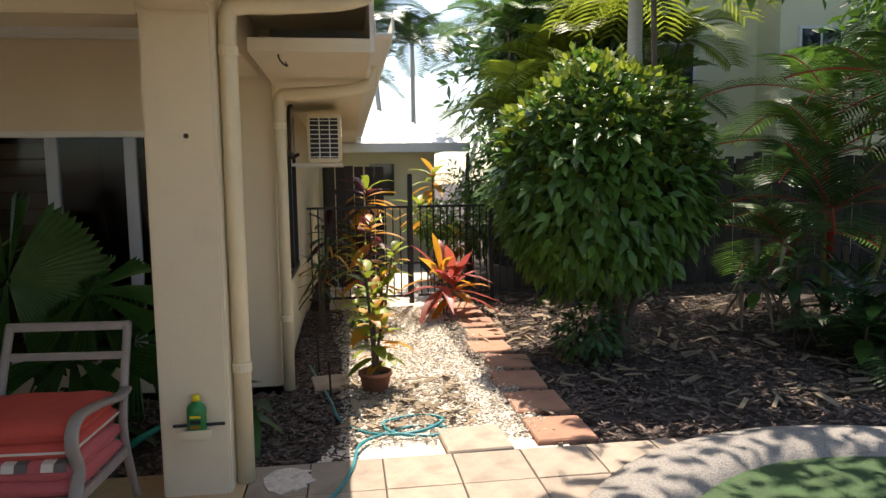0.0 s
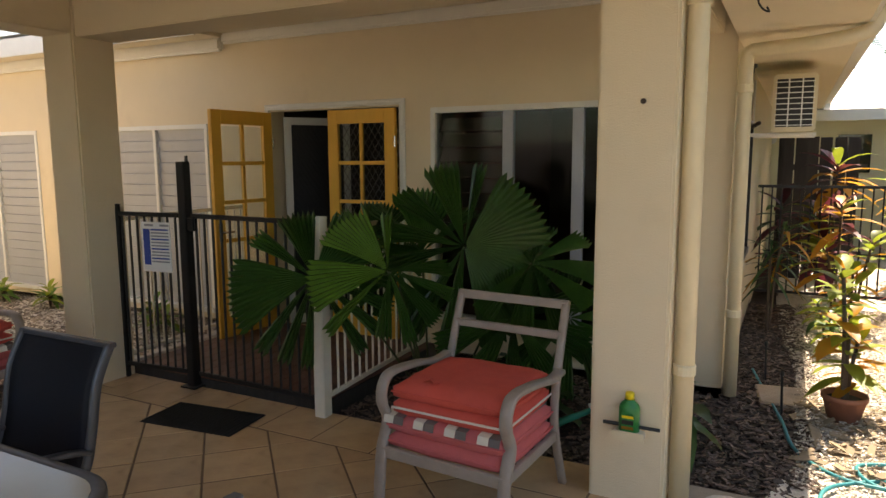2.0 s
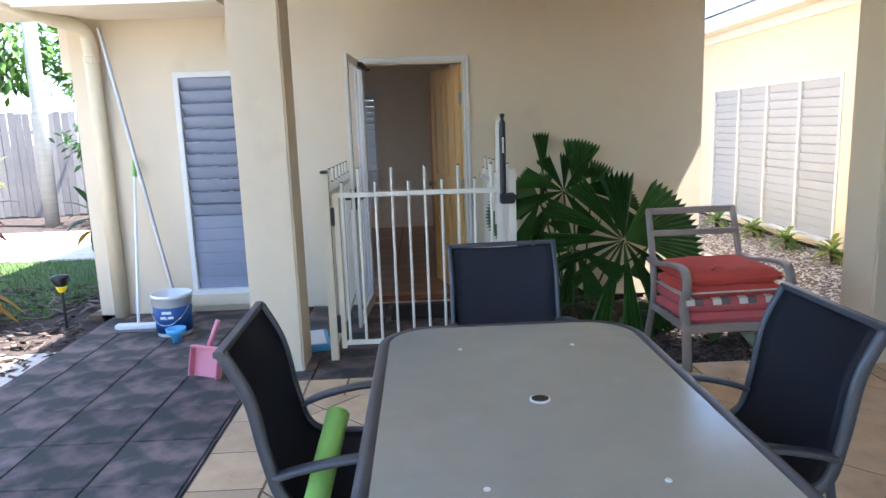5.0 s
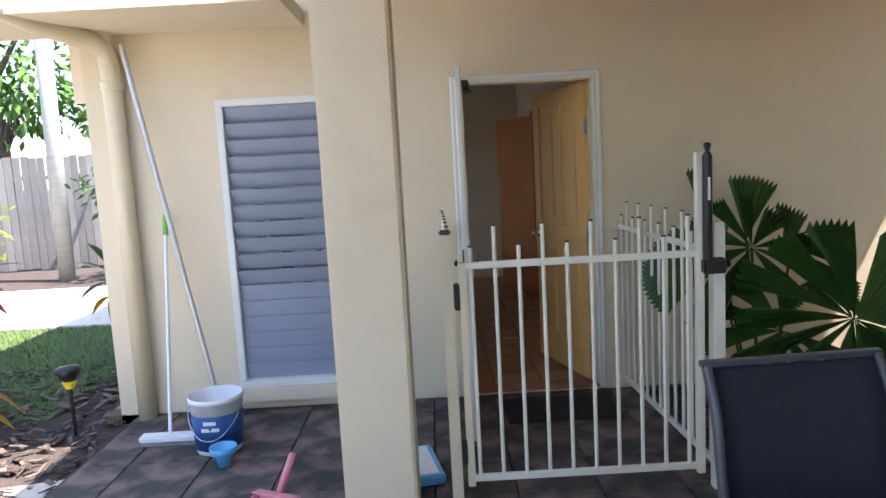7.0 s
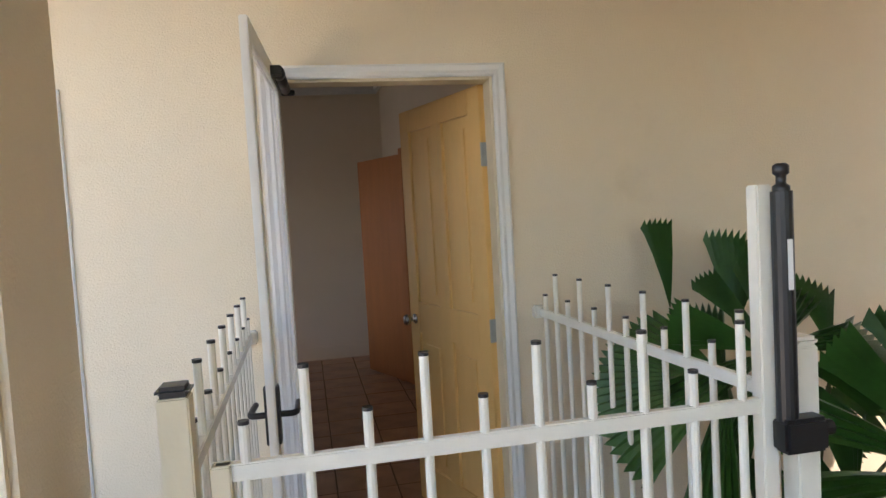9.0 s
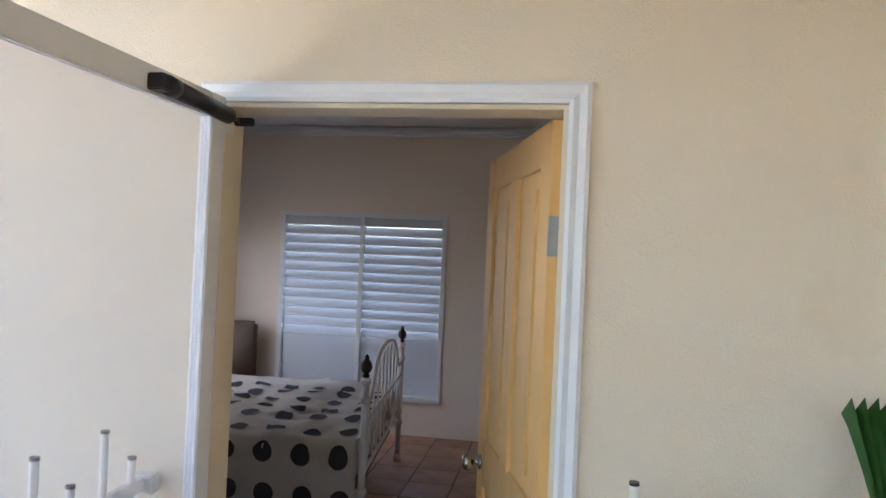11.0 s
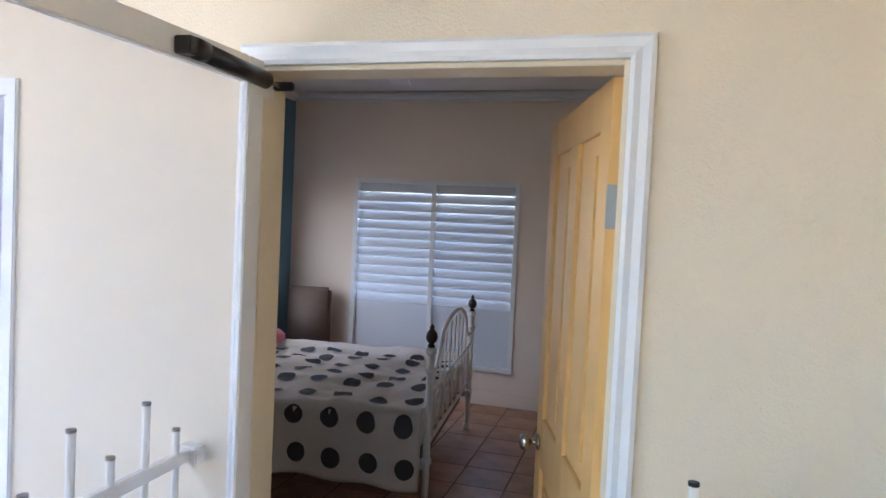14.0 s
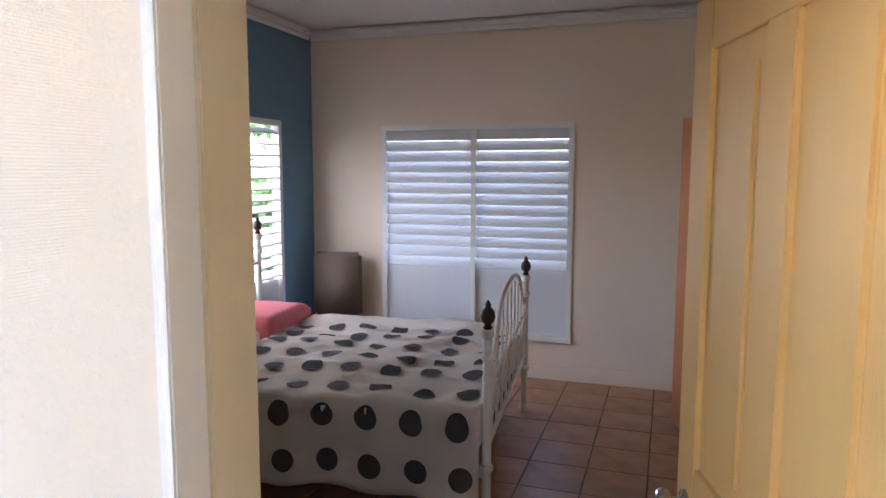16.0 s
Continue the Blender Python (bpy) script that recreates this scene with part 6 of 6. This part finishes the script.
        part("scroll", tube([(x, y + 0.08 * math.cos(a) * (1 - a / 14), 0.58 + 0.1 * math.sin(a) * (1 - a / 14)) for a in np.linspace(0, 9, 26)], 0.006, 6), BEDW, bed, "", True)
for y in (BY0, BY1):
    part("side_rail", box(BX0, BX1, y - 0.012, y + 0.012, 0.27, 0.33, 0.004), BEDW, bed)
mt = tagged(part("mattress", box(BX0 + 0.04, BX1 - 0.05, BY0 + 0.03, BY1 - 0.03, 0.33, 0.58, 0.05), STRIPW, None, "", True), "pale mattress on the iron bed", "mattress")
part("slat_base", box(BX0 + 0.05, BX1 - 0.06, BY0 + 0.05, BY1 - 0.05, 0.24, 0.325, 0.01), BROWNF, bed, "dark slatted base")

duv = thing("duvet", "cream duvet with charcoal spots draped over the bed", "duvet")


def duvet_at(u, v):
    """u along the bed; v across: 0 at the far edge, through the top, down the near side."""
    x = BX0 + 0.5 + u * (BX1 - 0.025 - BX0 - 0.5)
    top = BY1 - BY0
    wob = 0.03 * noise.noise(Vector((x * 3.1, v * 3.5, 0.3))) + 0.022 * (1 - abs(noise.noise(Vector((x * 4 + v * 3, v * 6 - x * 2, 2)))) * 2)
    if v < top:
        return Vector((x, BY1 - v, 0.625 + wob + 0.02 * math.sin(v * 2)))
    d = v - top
    r = 0.06
    if d < r * 1.57:
        a = d / r
        return Vector((x, BY0 - r * math.sin(a) + 0.0, 0.625 - r * (1 - math.cos(a)) + wob * (1 - a / 1.57)))
    z = 0.565 - (d - r * 1.57)
    fold = 0.02 * math.sin(x * 14 + 1.5) * min(1, (0.6 - z) * 3)
    return Vector((x, BY0 - r - 0.01 + fold + wob * 0.4, z + 0.03 * noise.noise(Vector((x * 2, 0, 5)))))


bm = bmesh.new()
NU, NV = 60, 70
VL = BY1 - BY0 + 0.49
grid = [[bm.verts.new(duvet_at(i / NU, j / NV * VL)) for j in range(NV + 1)] for i in range(NU + 1)]
for i in range(NU):
    for j in range(NV):
        bm.faces.new((grid[i][j], grid[i + 1][j], grid[i + 1][j + 1], grid[i][j + 1]))
bmesh.ops.solidify(bm, geom=bm.faces[:], thickness=-0.02)
part("cover", bm, DUVET, duv, "", True)
LU = BX1 - 0.025 - BX0 - 0.5
for j in range(8):
    for i in range(8):
        cv = VL - 0.13 - j * 0.235
        cu = LU - 0.085 - i * 0.225 - (0.0 if j % 2 == 0 else 0.02)
        if cu < 0.05:
            continue
        bm = bmesh.new()
        rim = []
        def spot(du, dv):
            u, v = (cu + du) / LU, cv + dv
            p = duvet_at(u, v)
            e = 0.004
            nrm = (duvet_at(u + e, v) - p).cross(duvet_at(u, v + e) - p).normalized()
            if nrm.z < -0.1 or (abs(nrm.z) < 0.3 and nrm.y > 0):
                nrm = -nrm
            return p + nrm * 0.006
        mid = bm.verts.new(spot(0, 0))
        prev_ring = None
        for rr in (0.03, 0.058):
            cur = [bm.verts.new(spot(rr * math.cos(a), rr * 1.05 * math.sin(a))) for a in np.linspace(0, 2 * math.pi, 18, endpoint=False)]
            for q in range(18):
                if prev_ring is None:
                    bm.faces.new((mid, cur[q], cur[(q + 1) % 18]))
                else:
                    bm.faces.new((prev_ring[q], prev_ring[(q + 1) % 18], cur[(q + 1) % 18], cur[q]))
            prev_ring = cur
        part("spot", bm, DOTM, duv, "", True)
pl = tagged(part("pillow", cushion(-2.57, -2.12, 9.25, 9.9, 0.6, 0.74, 0.03), CUSHP, None, "", True), "pink-red pillow at the head of the bed", "pillow")
pl2 = tagged(part("pillow", cushion(-2.57, -2.12, 8.55, 9.1, 0.6, 0.74, 0.03), STRIPW, None, "", True), "cream pillow at the head of the bed", "pillow")
for item in (bed, mt, duv, pl, pl2):
    item.matrix_basis = BED_AT
chb = thing("bedroom_chair", "brown fabric high-backed chair in the bedroom corner", "chair", (-2.5, 10.5, 0), 8)
part("backrest", box(-0.22, 0.22, 0.12, 0.2, 0.45, 1.02, 0.03), BROWNF, chb, "", True)
part("seat", box(-0.22, 0.22, -0.3, 0.12, 0.38, 0.47, 0.03), BROWNF, chb, "", True)
for x in (-0.19, 0.19):
    for y in (-0.27, 0.16):
        part("leg", box(x - 0.02, x + 0.02, y - 0.02, y + 0.02, 0, 0.4, 0.004), DARKWOOD, chb)
fan = thing("ceiling_fan", "white ceiling fan with four blades", "ceiling fan", (-0.75, 7.95, 2.96))
part("rod", rod((0, 0, 0), (0, 0, -0.34), 0.014, 10), WHITEPL, fan)
part("motor", lathe([(0.03, -0.32), (0.1, -0.34), (0.115, -0.4), (0.09, -0.45), (0.02, -0.47)], n=24), WHITEPL, fan, "", True)
for i in range(4):
    b = part("blade", box(0.1, 0.62, -0.06, 0.06, -0.405, -0.397, 0.003), WHITEPL, fan)
    b.matrix_basis = pose(0, 0, 0, 0, 0, 13 + 90 * i)

# ---------------- door mats and loose things ----------------
def ribbed_mat(name, at, turn, w, d, label):
    t = thing(name, label, "door mat", at, turn)
    part("base", box(-w / 2, w / 2, -d / 2, d / 2, 0, 0.006, 0.002), MATBLK, t)
    for i in range(int(w / 0.03)):
        part("rib", box(-w / 2 + 0.01 + i * 0.03, -w / 2 + 0.028 + i * 0.03, -d / 2 + 0.01, d / 2 - 0.01, 0.006, 0.012, 0.002), MATBLK, t)
    return t


ribbed_mat("door_mat", (2.745, 2.857, 0.001), -83.5, 0.69, 0.365, "black ribbed rubber mat on the patio tiles")
ribbed_mat("door_mat", (0.2, 5.7, 0.001), 0, 0.7, 0.42, "black rubber mat before the bedroom door")

bk = thing("paint_bucket", "white plastic paint bucket with blue label and wire handle", "bucket", (-1.86, 5.39, 0.0))
part("body", lathe([(0.125, 0), (0.13, 0.01), (0.148, 0.30), (0.155, 0.30), (0.155, 0.33), (0.146, 0.33), (0.14, 0.2)], n=28), WHITEPL, bk, "", True)
part("label_band", lathe([(0.133, 0.03), (0.1345, 0.03), (0.1465, 0.235), (0.145, 0.235)], n=28), BLUEPL, bk, "blue printed label", True)
for i, (w, z) in enumerate(((0.035, 0.19), (0.05, 0.15))):
    part("text_bar", box(-w, w, -0.1475 + 0.006 * i, -0.14, z, z + 0.02), WHITEPL, bk)
part("handle", tube(arc([(0.155, 0, 0.29), (0.13, -0.1, 0.2), (0.05, -0.17, 0.12), (-0.05, -0.17, 0.12), (-0.13, -0.1, 0.2), (-0.155, 0, 0.29)], 5), 0.003, 6), STEEL, bk, "", True)
cp = thing("plastic_funnel", "small pale blue plastic cup by the bucket", "cup", (-1.76, 5.14, 0.0))
part("body", lathe([(0.035, 0), (0.04, 0.05), (0.07, 0.075), (0.075, 0.11), (0.068, 0.11), (0.06, 0.08)], n=20), SKYPL, cp, "", True)
dp = thing("dustpan", "pink plastic dustpan standing on the pavers", "dustpan", (-1.29, 4.34, 0.0), -25)
bm = box(-0.11, 0.11, -0.008, 0.0, 0.0, 0.2, 0.003)
box(-0.115, -0.105, -0.055, 0, 0, 0.18, 0.003, bm)
box(0.105, 0.115, -0.055, 0, 0, 0.18, 0.003, bm)
box(-0.11, 0.11, -0.06, 0.0, 0.19, 0.2, 0.003, bm)
part("pan", bm, PINKPL, dp).matrix_basis = pose(0, 0, 0, -14)
part("handle", tube([(0, 0.045, 0.2), (0.05, 0.09, 0.36)], 0.016, 10), PINKPL, dp, "", True)
pole = tagged(part("long_pole", rod((-2.42, 5.93, 2.42), (-1.98, 5.84, 0.02), 0.017, 12), ALU), "long pale aluminium pole leaning on the bedroom wall", "pole")
br = thing("pool_broom", "pool brush with white handle leaning on the wall", "broom")
part("handle", rod((-2.28, 5.99, 1.34), (-2.19, 5.5, 0.06), 0.011, 10), WHITEPL, br)
part("grip", rod((-2.28, 5.992, 1.345), (-2.272, 5.945, 1.22), 0.018, 10), LIME, br, "lime green grip")
part("head", box(-2.37, -2.01, 5.46, 5.54, 0.02, 0.06, 0.01), WHITEPL, br)
part("bristles", box(-2.36, -2.02, 5.46, 5.54, 0.0, 0.02), GREYWOOD, br)
bx = thing("blue_tray", "shallow blue and white tray behind the column", "tray", (-0.72, 4.93, 0.0), 12)
part("tray", box(-0.14, 0.14, -0.2, 0.2, 0, 0.05, 0.01), SKYPL, bx)
part("insert", box(-0.11, 0.11, -0.17, 0.17, 0.05, 0.055), WHITEPL, bx)

# bottle on its small shelf, fixed to the column
sh = thing("tap_shelf", "small clear plastic shelf with a dark rod on the column", "shelf", (2.89, 0.215, 0))
part("tray", box(-0.075, 0, -0.07, 0.07, 0.335, 0.37, 0.006), STRIPW, sh)
part("lip", box(-0.08, -0.072, -0.075, 0.075, 0.335, 0.38, 0.003), CREAMP, sh)
part("rod", rod((-0.04, -0.14, 0.398), (-0.04, 0.12, 0.398), 0.009, 8), BLACKM, sh)
bo = thing("fertiliser_bottle", "green plastic plant-food bottle with yellow cap", "bottle", (2.85, 0.215, 0.37))
bm = lathe([(0.03, 0), (0.036, 0.006), (0.036, 0.115), (0.03, 0.135), (0.017, 0.15), (0.016, 0.16)], n=20)
for v in bm.verts:
    v.co.y *= 1.35
part("body", bm, GREENPL, bo, "", True)
part("cap", lathe([(0.021, 0.158), (0.021, 0.186), (0.018, 0.19), (0.004, 0.191)], n=20), YELLPL, bo, "ribbed yellow screw cap", True)
part("label_panel", box(-0.0385, -0.034, -0.028, 0.028, 0.02, 0.1, 0.0015), GREENPL, bo)
part("label_stripe", box(-0.0392, -0.0386, -0.027, 0.027, 0.075, 0.088), YELLPL, bo)
part("label_stripe", box(-0.0392, -0.0386, -0.027, 0.027, 0.045, 0.066), BLACKPL, bo)
part("label_stripe", box(-0.0392, -0.0386, -0.027, 0.027, 0.022, 0.036), LEAFO, bo)
tagged(part("tap_hole", rod((2.888, 0.205, 1.885), (2.882, 0.205, 1.885), 0.013, 12), BRONZE), "small dark plug in the column", "plug")
wc = thing("watering_can", "teal green watering can lying in the bed", "watering can", (3.5, 0.95, -0.05), 20)
part("body", lathe([(0.11, 0), (0.12, 0.02), (0.115, 0.2), (0.09, 0.22)], n=20), TEALPL, wc, "", True)
part("spout", tube([(0.0, -0.1, 0.06), (0.03, -0.25, 0.12), (0.05, -0.38, 0.17)], 0.022, 10, scales=[1.4, 1, 0.8]), TEALPL, wc, "", True)
part("rose", rod((0.05, -0.38, 0.17), (0.06, -0.43, 0.19), 0.04, 14), WHITEPL, wc, "white sprinkler rose")
part("handle", tube(arc([(0, 0.1, 0.18), (0, 0.18, 0.25), (0, 0.0, 0.33), (0, -0.08, 0.22)], 5), 0.012, 8), TEALPL, wc, "", True)
ho = thing("garden_hose", "teal garden hose looped on the gravel", "hose")
pts = [(2.5, -0.35, 0.012), (2.8, -0.5, 0.012), (3.1, -0.58, 0.012), (3.4, -0.62, 0.01), (3.6, -0.75, -0.01), (3.75, -1.0, -0.015), (3.68, -1.2, -0.012), (3.55, -1.1, -0.012), (3.62, -0.85, -0.005), (3.85, -0.8, -0.01), (3.95, -1.05, -0.01), (3.8, -1.2, 0.0), (3.6, -1.0, 0.0), (3.65, -0.7, -0.01), (3.95, -0.5, -0.02), (4.4, -0.42, -0.02), (5.0, -0.3, -0.03), (5.5, -0.2, -0.03)]
part("hose", tube(arc(pts, 8), 0.011, 8), HOSE, ho, "", True)
gl = thing("garden_light", "small solar garden light on a stake", "garden light", (-2.95, 5.85, -0.05))
part("stake", rod((0, 0, 0), (0, 0, 0.38), 0.012, 8), BLACKPL, gl)
part("lamp_head", lathe([(0.03, 0.36), (0.06, 0.4), (0.075, 0.44), (0.07, 0.46), (0.01, 0.47)], n=16), BLACKPL, gl, "", True)
part("lens", lathe([(0.028, 0.32), (0.045, 0.36), (0.03, 0.375)], n=16), YELLPL, gl, "amber lens")
for i, (x, y, r) in enumerate(((2.3, 5.3, 0.16), (2.05, 5.6, 0.13), (1.85, 5.25, 0.1), (2.5, 5.75, 0.12), (3.4, 6.3, 0.14), (3.7, 5.3, 0.13), (3.3, 7.4, 0.12))):
    bm = bmesh.new()
    bmesh.ops.create_icosphere(bm, subdivisions=3, radius=r)
    for v in bm.verts:
        v.co *= 1 + 0.35 * noise.noise(v.co * 7 + Vector((i * 3, 0, 0)))
        v.co.z *= 0.6
    rk = part("rock", bm, BRONZE if i < 4 else GRAVEL, None, "", True)
    rk.matrix_basis = pose(x, y, -0.02)
    tagged(rk, "dark rounded garden rock" if i < 4 else "pale garden rock on the gravel", "rock", "garden rocks")

cem = tagged(part("cement_patch", prism([(3.0 + 0.16 * (1 + 0.3 * noise.noise(Vector((math.cos(a) * 2, math.sin(a) * 2, 1)))) * math.cos(a), -0.22 + 0.13 * (1 + 0.5 * noise.noise(Vector((math.cos(a) * 3, math.sin(a) * 3, 4)))) * math.sin(a)) for a in np.linspace(0, 2 * math.pi, 28, endpoint=False)], -0.003, 0.003), GRAVEL), "pale dried cement patch on the pavers", "cement patch")
for sx, sy in ((4.55, -0.42), (5.3, -0.3), (4.4, 0.2)):
    st = thing("garden_stake", "short dark irrigation stake in the mulch", "stake", (sx, sy, -0.06), 0, "irrigation stakes")
    part("shaft", rod((0, 0, 0), (0.01, 0.01, 0.28), 0.008, 7), BLACKPL, st)
    part("nozzle", lathe([(0.008, 0.28), (0.014, 0.29), (0.012, 0.31), (0.004, 0.315)], (0.01, 0.01, 0), 8), BLACKPL, st)

# ---------------- pool ----------------
pool = thing("pool_rim", "rounded pebble-aggregate pool rim", "pool rim", (1.25, -3.3, -0.03), kind="structure")
pr = [(-0.24, -0.06), (-0.22, 0.04), (-0.12, 0.1), (0.06, 0.12), (0.2, 0.09), (0.26, 0.02), (0.26, -0.1), (-0.24, -0.1)]
bm = bmesh.new()
rings = []
for i in range(72):
    a = 2 * math.pi * i / 72
    R = 1.67 + 0.04 * math.sin(2 * a + 0.5)
    rings.append([bm.verts.new(((R + p) * math.cos(a), (R + p) * math.sin(a) * 1.03, q)) for p, q in pr])
for i in range(72):
    for j in range(len(pr)):
        k = (j + 1) % len(pr)
        bm.faces.new((rings[i][j], rings[i][k], rings[(i + 1) % 72][k], rings[(i + 1) % 72][j]))
part("rim", bm, AGG, pool, "", True)
tagged(part("pool_turf", lathe([(1.5, -0.09), (1.5, 0.0), (0.01, 0.005)], (1.25, -3.3, 0.02), 48), POOL), "green surface inside the pool rim", "pool", kind="structure")

# ---------------- ground litter ----------------
def litter(name, label, x0, x1, y0, y1, n, size, material, seed, z=-0.055, keep=None):
    rng = np.random.default_rng(seed)
    V, F = [], []
    for _ in range(n):
        x, y = rng.uniform(x0, x1), rng.uniform(y0, y1)
        if keep and not keep(x, y):
            continue
        L = size * rng.uniform(0.5, 1.6)
        w = L * rng.uniform(0.15, 0.5)
        th, ti, tz = rng.uniform(0, 6.28), rng.uniform(-0.35, 0.35), rng.uniform(0.002, 0.03)
        d = Vector((math.cos(th), math.sin(th), ti)) * (L / 2)
        s = Vector((-math.sin(th), math.cos(th), rng.uniform(-0.4, 0.4))) * (w / 2)
        c = Vector((x, y, z + tz))
        h = Vector((0, 0, 0.006))
        k = len(V)
        V += [c - d - s, c + d - s * 0.6, c + d * 0.9 + s, c - d * 0.8 + s * 0.7, c - d - s + h, c + d - s * 0.6 + h, c + d * 0.9 + s + h, c - d * 0.8 + s * 0.7 + h]
        F += [(k + 4, k + 5, k + 6, k + 7), (k, k + 1, k + 5, k + 4), (k + 1, k + 2, k + 6, k + 5), (k + 2, k + 3, k + 7, k + 6), (k + 3, k, k + 4, k + 7)]
    return tagged(pydata(name, V, F, material), label, "litter", kind="stuff")


notpath = lambda x, y: not (-1.6 < y < -0.55 and x > 3.4)
litter("mulch_chips", "dark brown bark mulch on the garden bed", 3.3, 9.0, -6.5, -1.7, 17000, 0.048, CHIP, 1)
litter("mulch_chips", "dark bark mulch along the house wall", 3.3, 8.2, -0.62, -0.02, 5000, 0.045, CHIP, 2)
litter("mulch_chips", "dark bark mulch in the shaded bed", 3.25, 4.75, -0.0, 2.2, 4500, 0.045, CHIP, 3)
litter("mulch_chips", "dark bark mulch at the bedroom wall", 0.8, 2.95, 4.22, 6.0, 4000, 0.045, CHIP, 4)
litter("mulch_chips", "mulch and leaf litter by the lawn", -6.0, -2.65, 4.6, 7.5, 1800, 0.08, CHIP, 5)
litter("gravel_bits", "pale gravel and dry leaf bits on the path", 3.46, 8.2, -1.9, -0.5, 15000, 0.019, mat("gravel_bit", (0.70, 0.62, 0.51), 0.95, 0.4, 30, island=0.5), 6, -0.036)
litter("gravel_bits", "grey gravel in the courtyard", 2.95, 4.75, 4.5, 11, 9000, 0.035, mat("grey_gravel_bit", (0.36, 0.30, 0.25), 0.95, 0.4, 30, island=0.5), 7, -0.032)
litter("fallen_leaves", "fallen dry leaves on the mulch", 3.6, 8.5, -6.0, -1.9, 420, 0.13, DRYLEAF, 8, -0.03)
litter("fallen_leaves", "straw-coloured leaf litter around the pot", 3.7, 4.9, -1.5, -0.5, 220, 0.1, DRYLEAF, 9, -0.03)
V, F = [], []
rg2 = random.Random(3)
for _ in range(9000):
    x, y = rg2.uniform(-8, -3.3), rg2.uniform(6.3, 9.2)
    th = rg2.uniform(0, 6.28)
    h = rg2.uniform(0.03, 0.07)
    k = len(V)
    V += [Vector((x, y, -0.046)), Vector((x + 0.008 * math.cos(th), y + 0.008 * math.sin(th), -0.046)), Vector((x + rg2.uniform(-0.02, 0.02), y + rg2.uniform(-0.02, 0.02), -0.046 + h))]
    F.append((k, k + 1, k + 2))
tagged(pydata("grass", V, F, LEAFB), "short green lawn grass", "grass", kind="stuff")

# ---------------- paving pieces ----------------
stones = thing("stepping_stones", "terracotta stepping stones along the gravel path", "stepping stones", kind="structure")
rng = random.Random(11)
for i in range(9):
    x = 3.54 + i * 0.575
    pc = part("stone", slab_piece([(-0.22, -0.2), (0.22, -0.21), (0.23, 0.2), (-0.22, 0.2)], 0.06, 0.01), STONE, stones)
    pc.matrix_basis = pose(x, -1.94 - 0.012 * i + rng.uniform(-0.04, 0.04), -0.005, rng.uniform(-1, 1), rng.uniform(-1, 1), rng.uniform(-5, 5))
pc = part("stone", slab_piece([(-0.205, -0.21), (0.205, -0.21), (0.205, 0.21), (-0.205, 0.21)], 0.06, 0.01), PAVER, stones)
pc.matrix_basis = pose(3.455, -1.355, -0.002, 0, 0, 3)
pc = part("stone", slab_piece([(-0.2, -0.16), (0.2, -0.16), (0.2, 0.16), (-0.2, 0.16)], 0.06, 0.01), PAVER, stones)
pc.matrix_basis = pose(4.9, -0.42, -0.01, 0, 0, 8)
paving(floor_patio, "tile", TILE, -0.605, 2.78, 0.0, 3.92, 0.362, 0.009, 0.0, 0.012, 45, (2.366, 2.2))
paving(floor_patio, "border_tile", TILE, -0.945, -0.613, 0.0, 4.2, 0.362, 0.008, 0.0, 0.012, 0, (-0.79, 0.18))
paving(floor_patio, "border_tile", TILE, 2.788, 3.2, 0.0, 3.92, 0.41, 0.008, 0.0, 0.012, 0, (2.995, 0.2))
paving(floor_patio, "border_tile", TILE, -0.605, 3.2, 3.928, 4.2, 0.362, 0.008, 0.0, 0.012, 0, (0.18, 4.07))
paving(floor_entry, "paver", PAVERD, -0.86, 0.78, 4.21, WB, 0.4, 0.008, -0.003, 0.03, 0, (0, 4.4))
paving(floor_west, "paver", PAVERD, -2.6, -0.96, 0.0, WB, 0.45, 0.008, -0.003, 0.03, 0, (-1.65, 4.56))
paving(floor_south, "paver", PAVER, -2.6, 3.23, -2.6, -0.006, 0.42, 0.008, -0.003, 0.03, 0, (3.01, -0.965), ((-0.4, 2.9, -2.7, -2.0),))
paving(floor_bed, "tile", BEDTILE, -2.84, 0.63, WB + 0.14, 10.82, 0.34, 0.006, 0.004, 0.008, 0, (0, 8))
n_b = 14
for i in range(n_b):
    y0 = 2.255 + i * 1.84 / n_b
    part("board", box(3.225, WA - 0.005, y0, y0 + 1.84 / n_b - 0.006, 0.052, 0.07, 0.002), DECK, floor_deck)
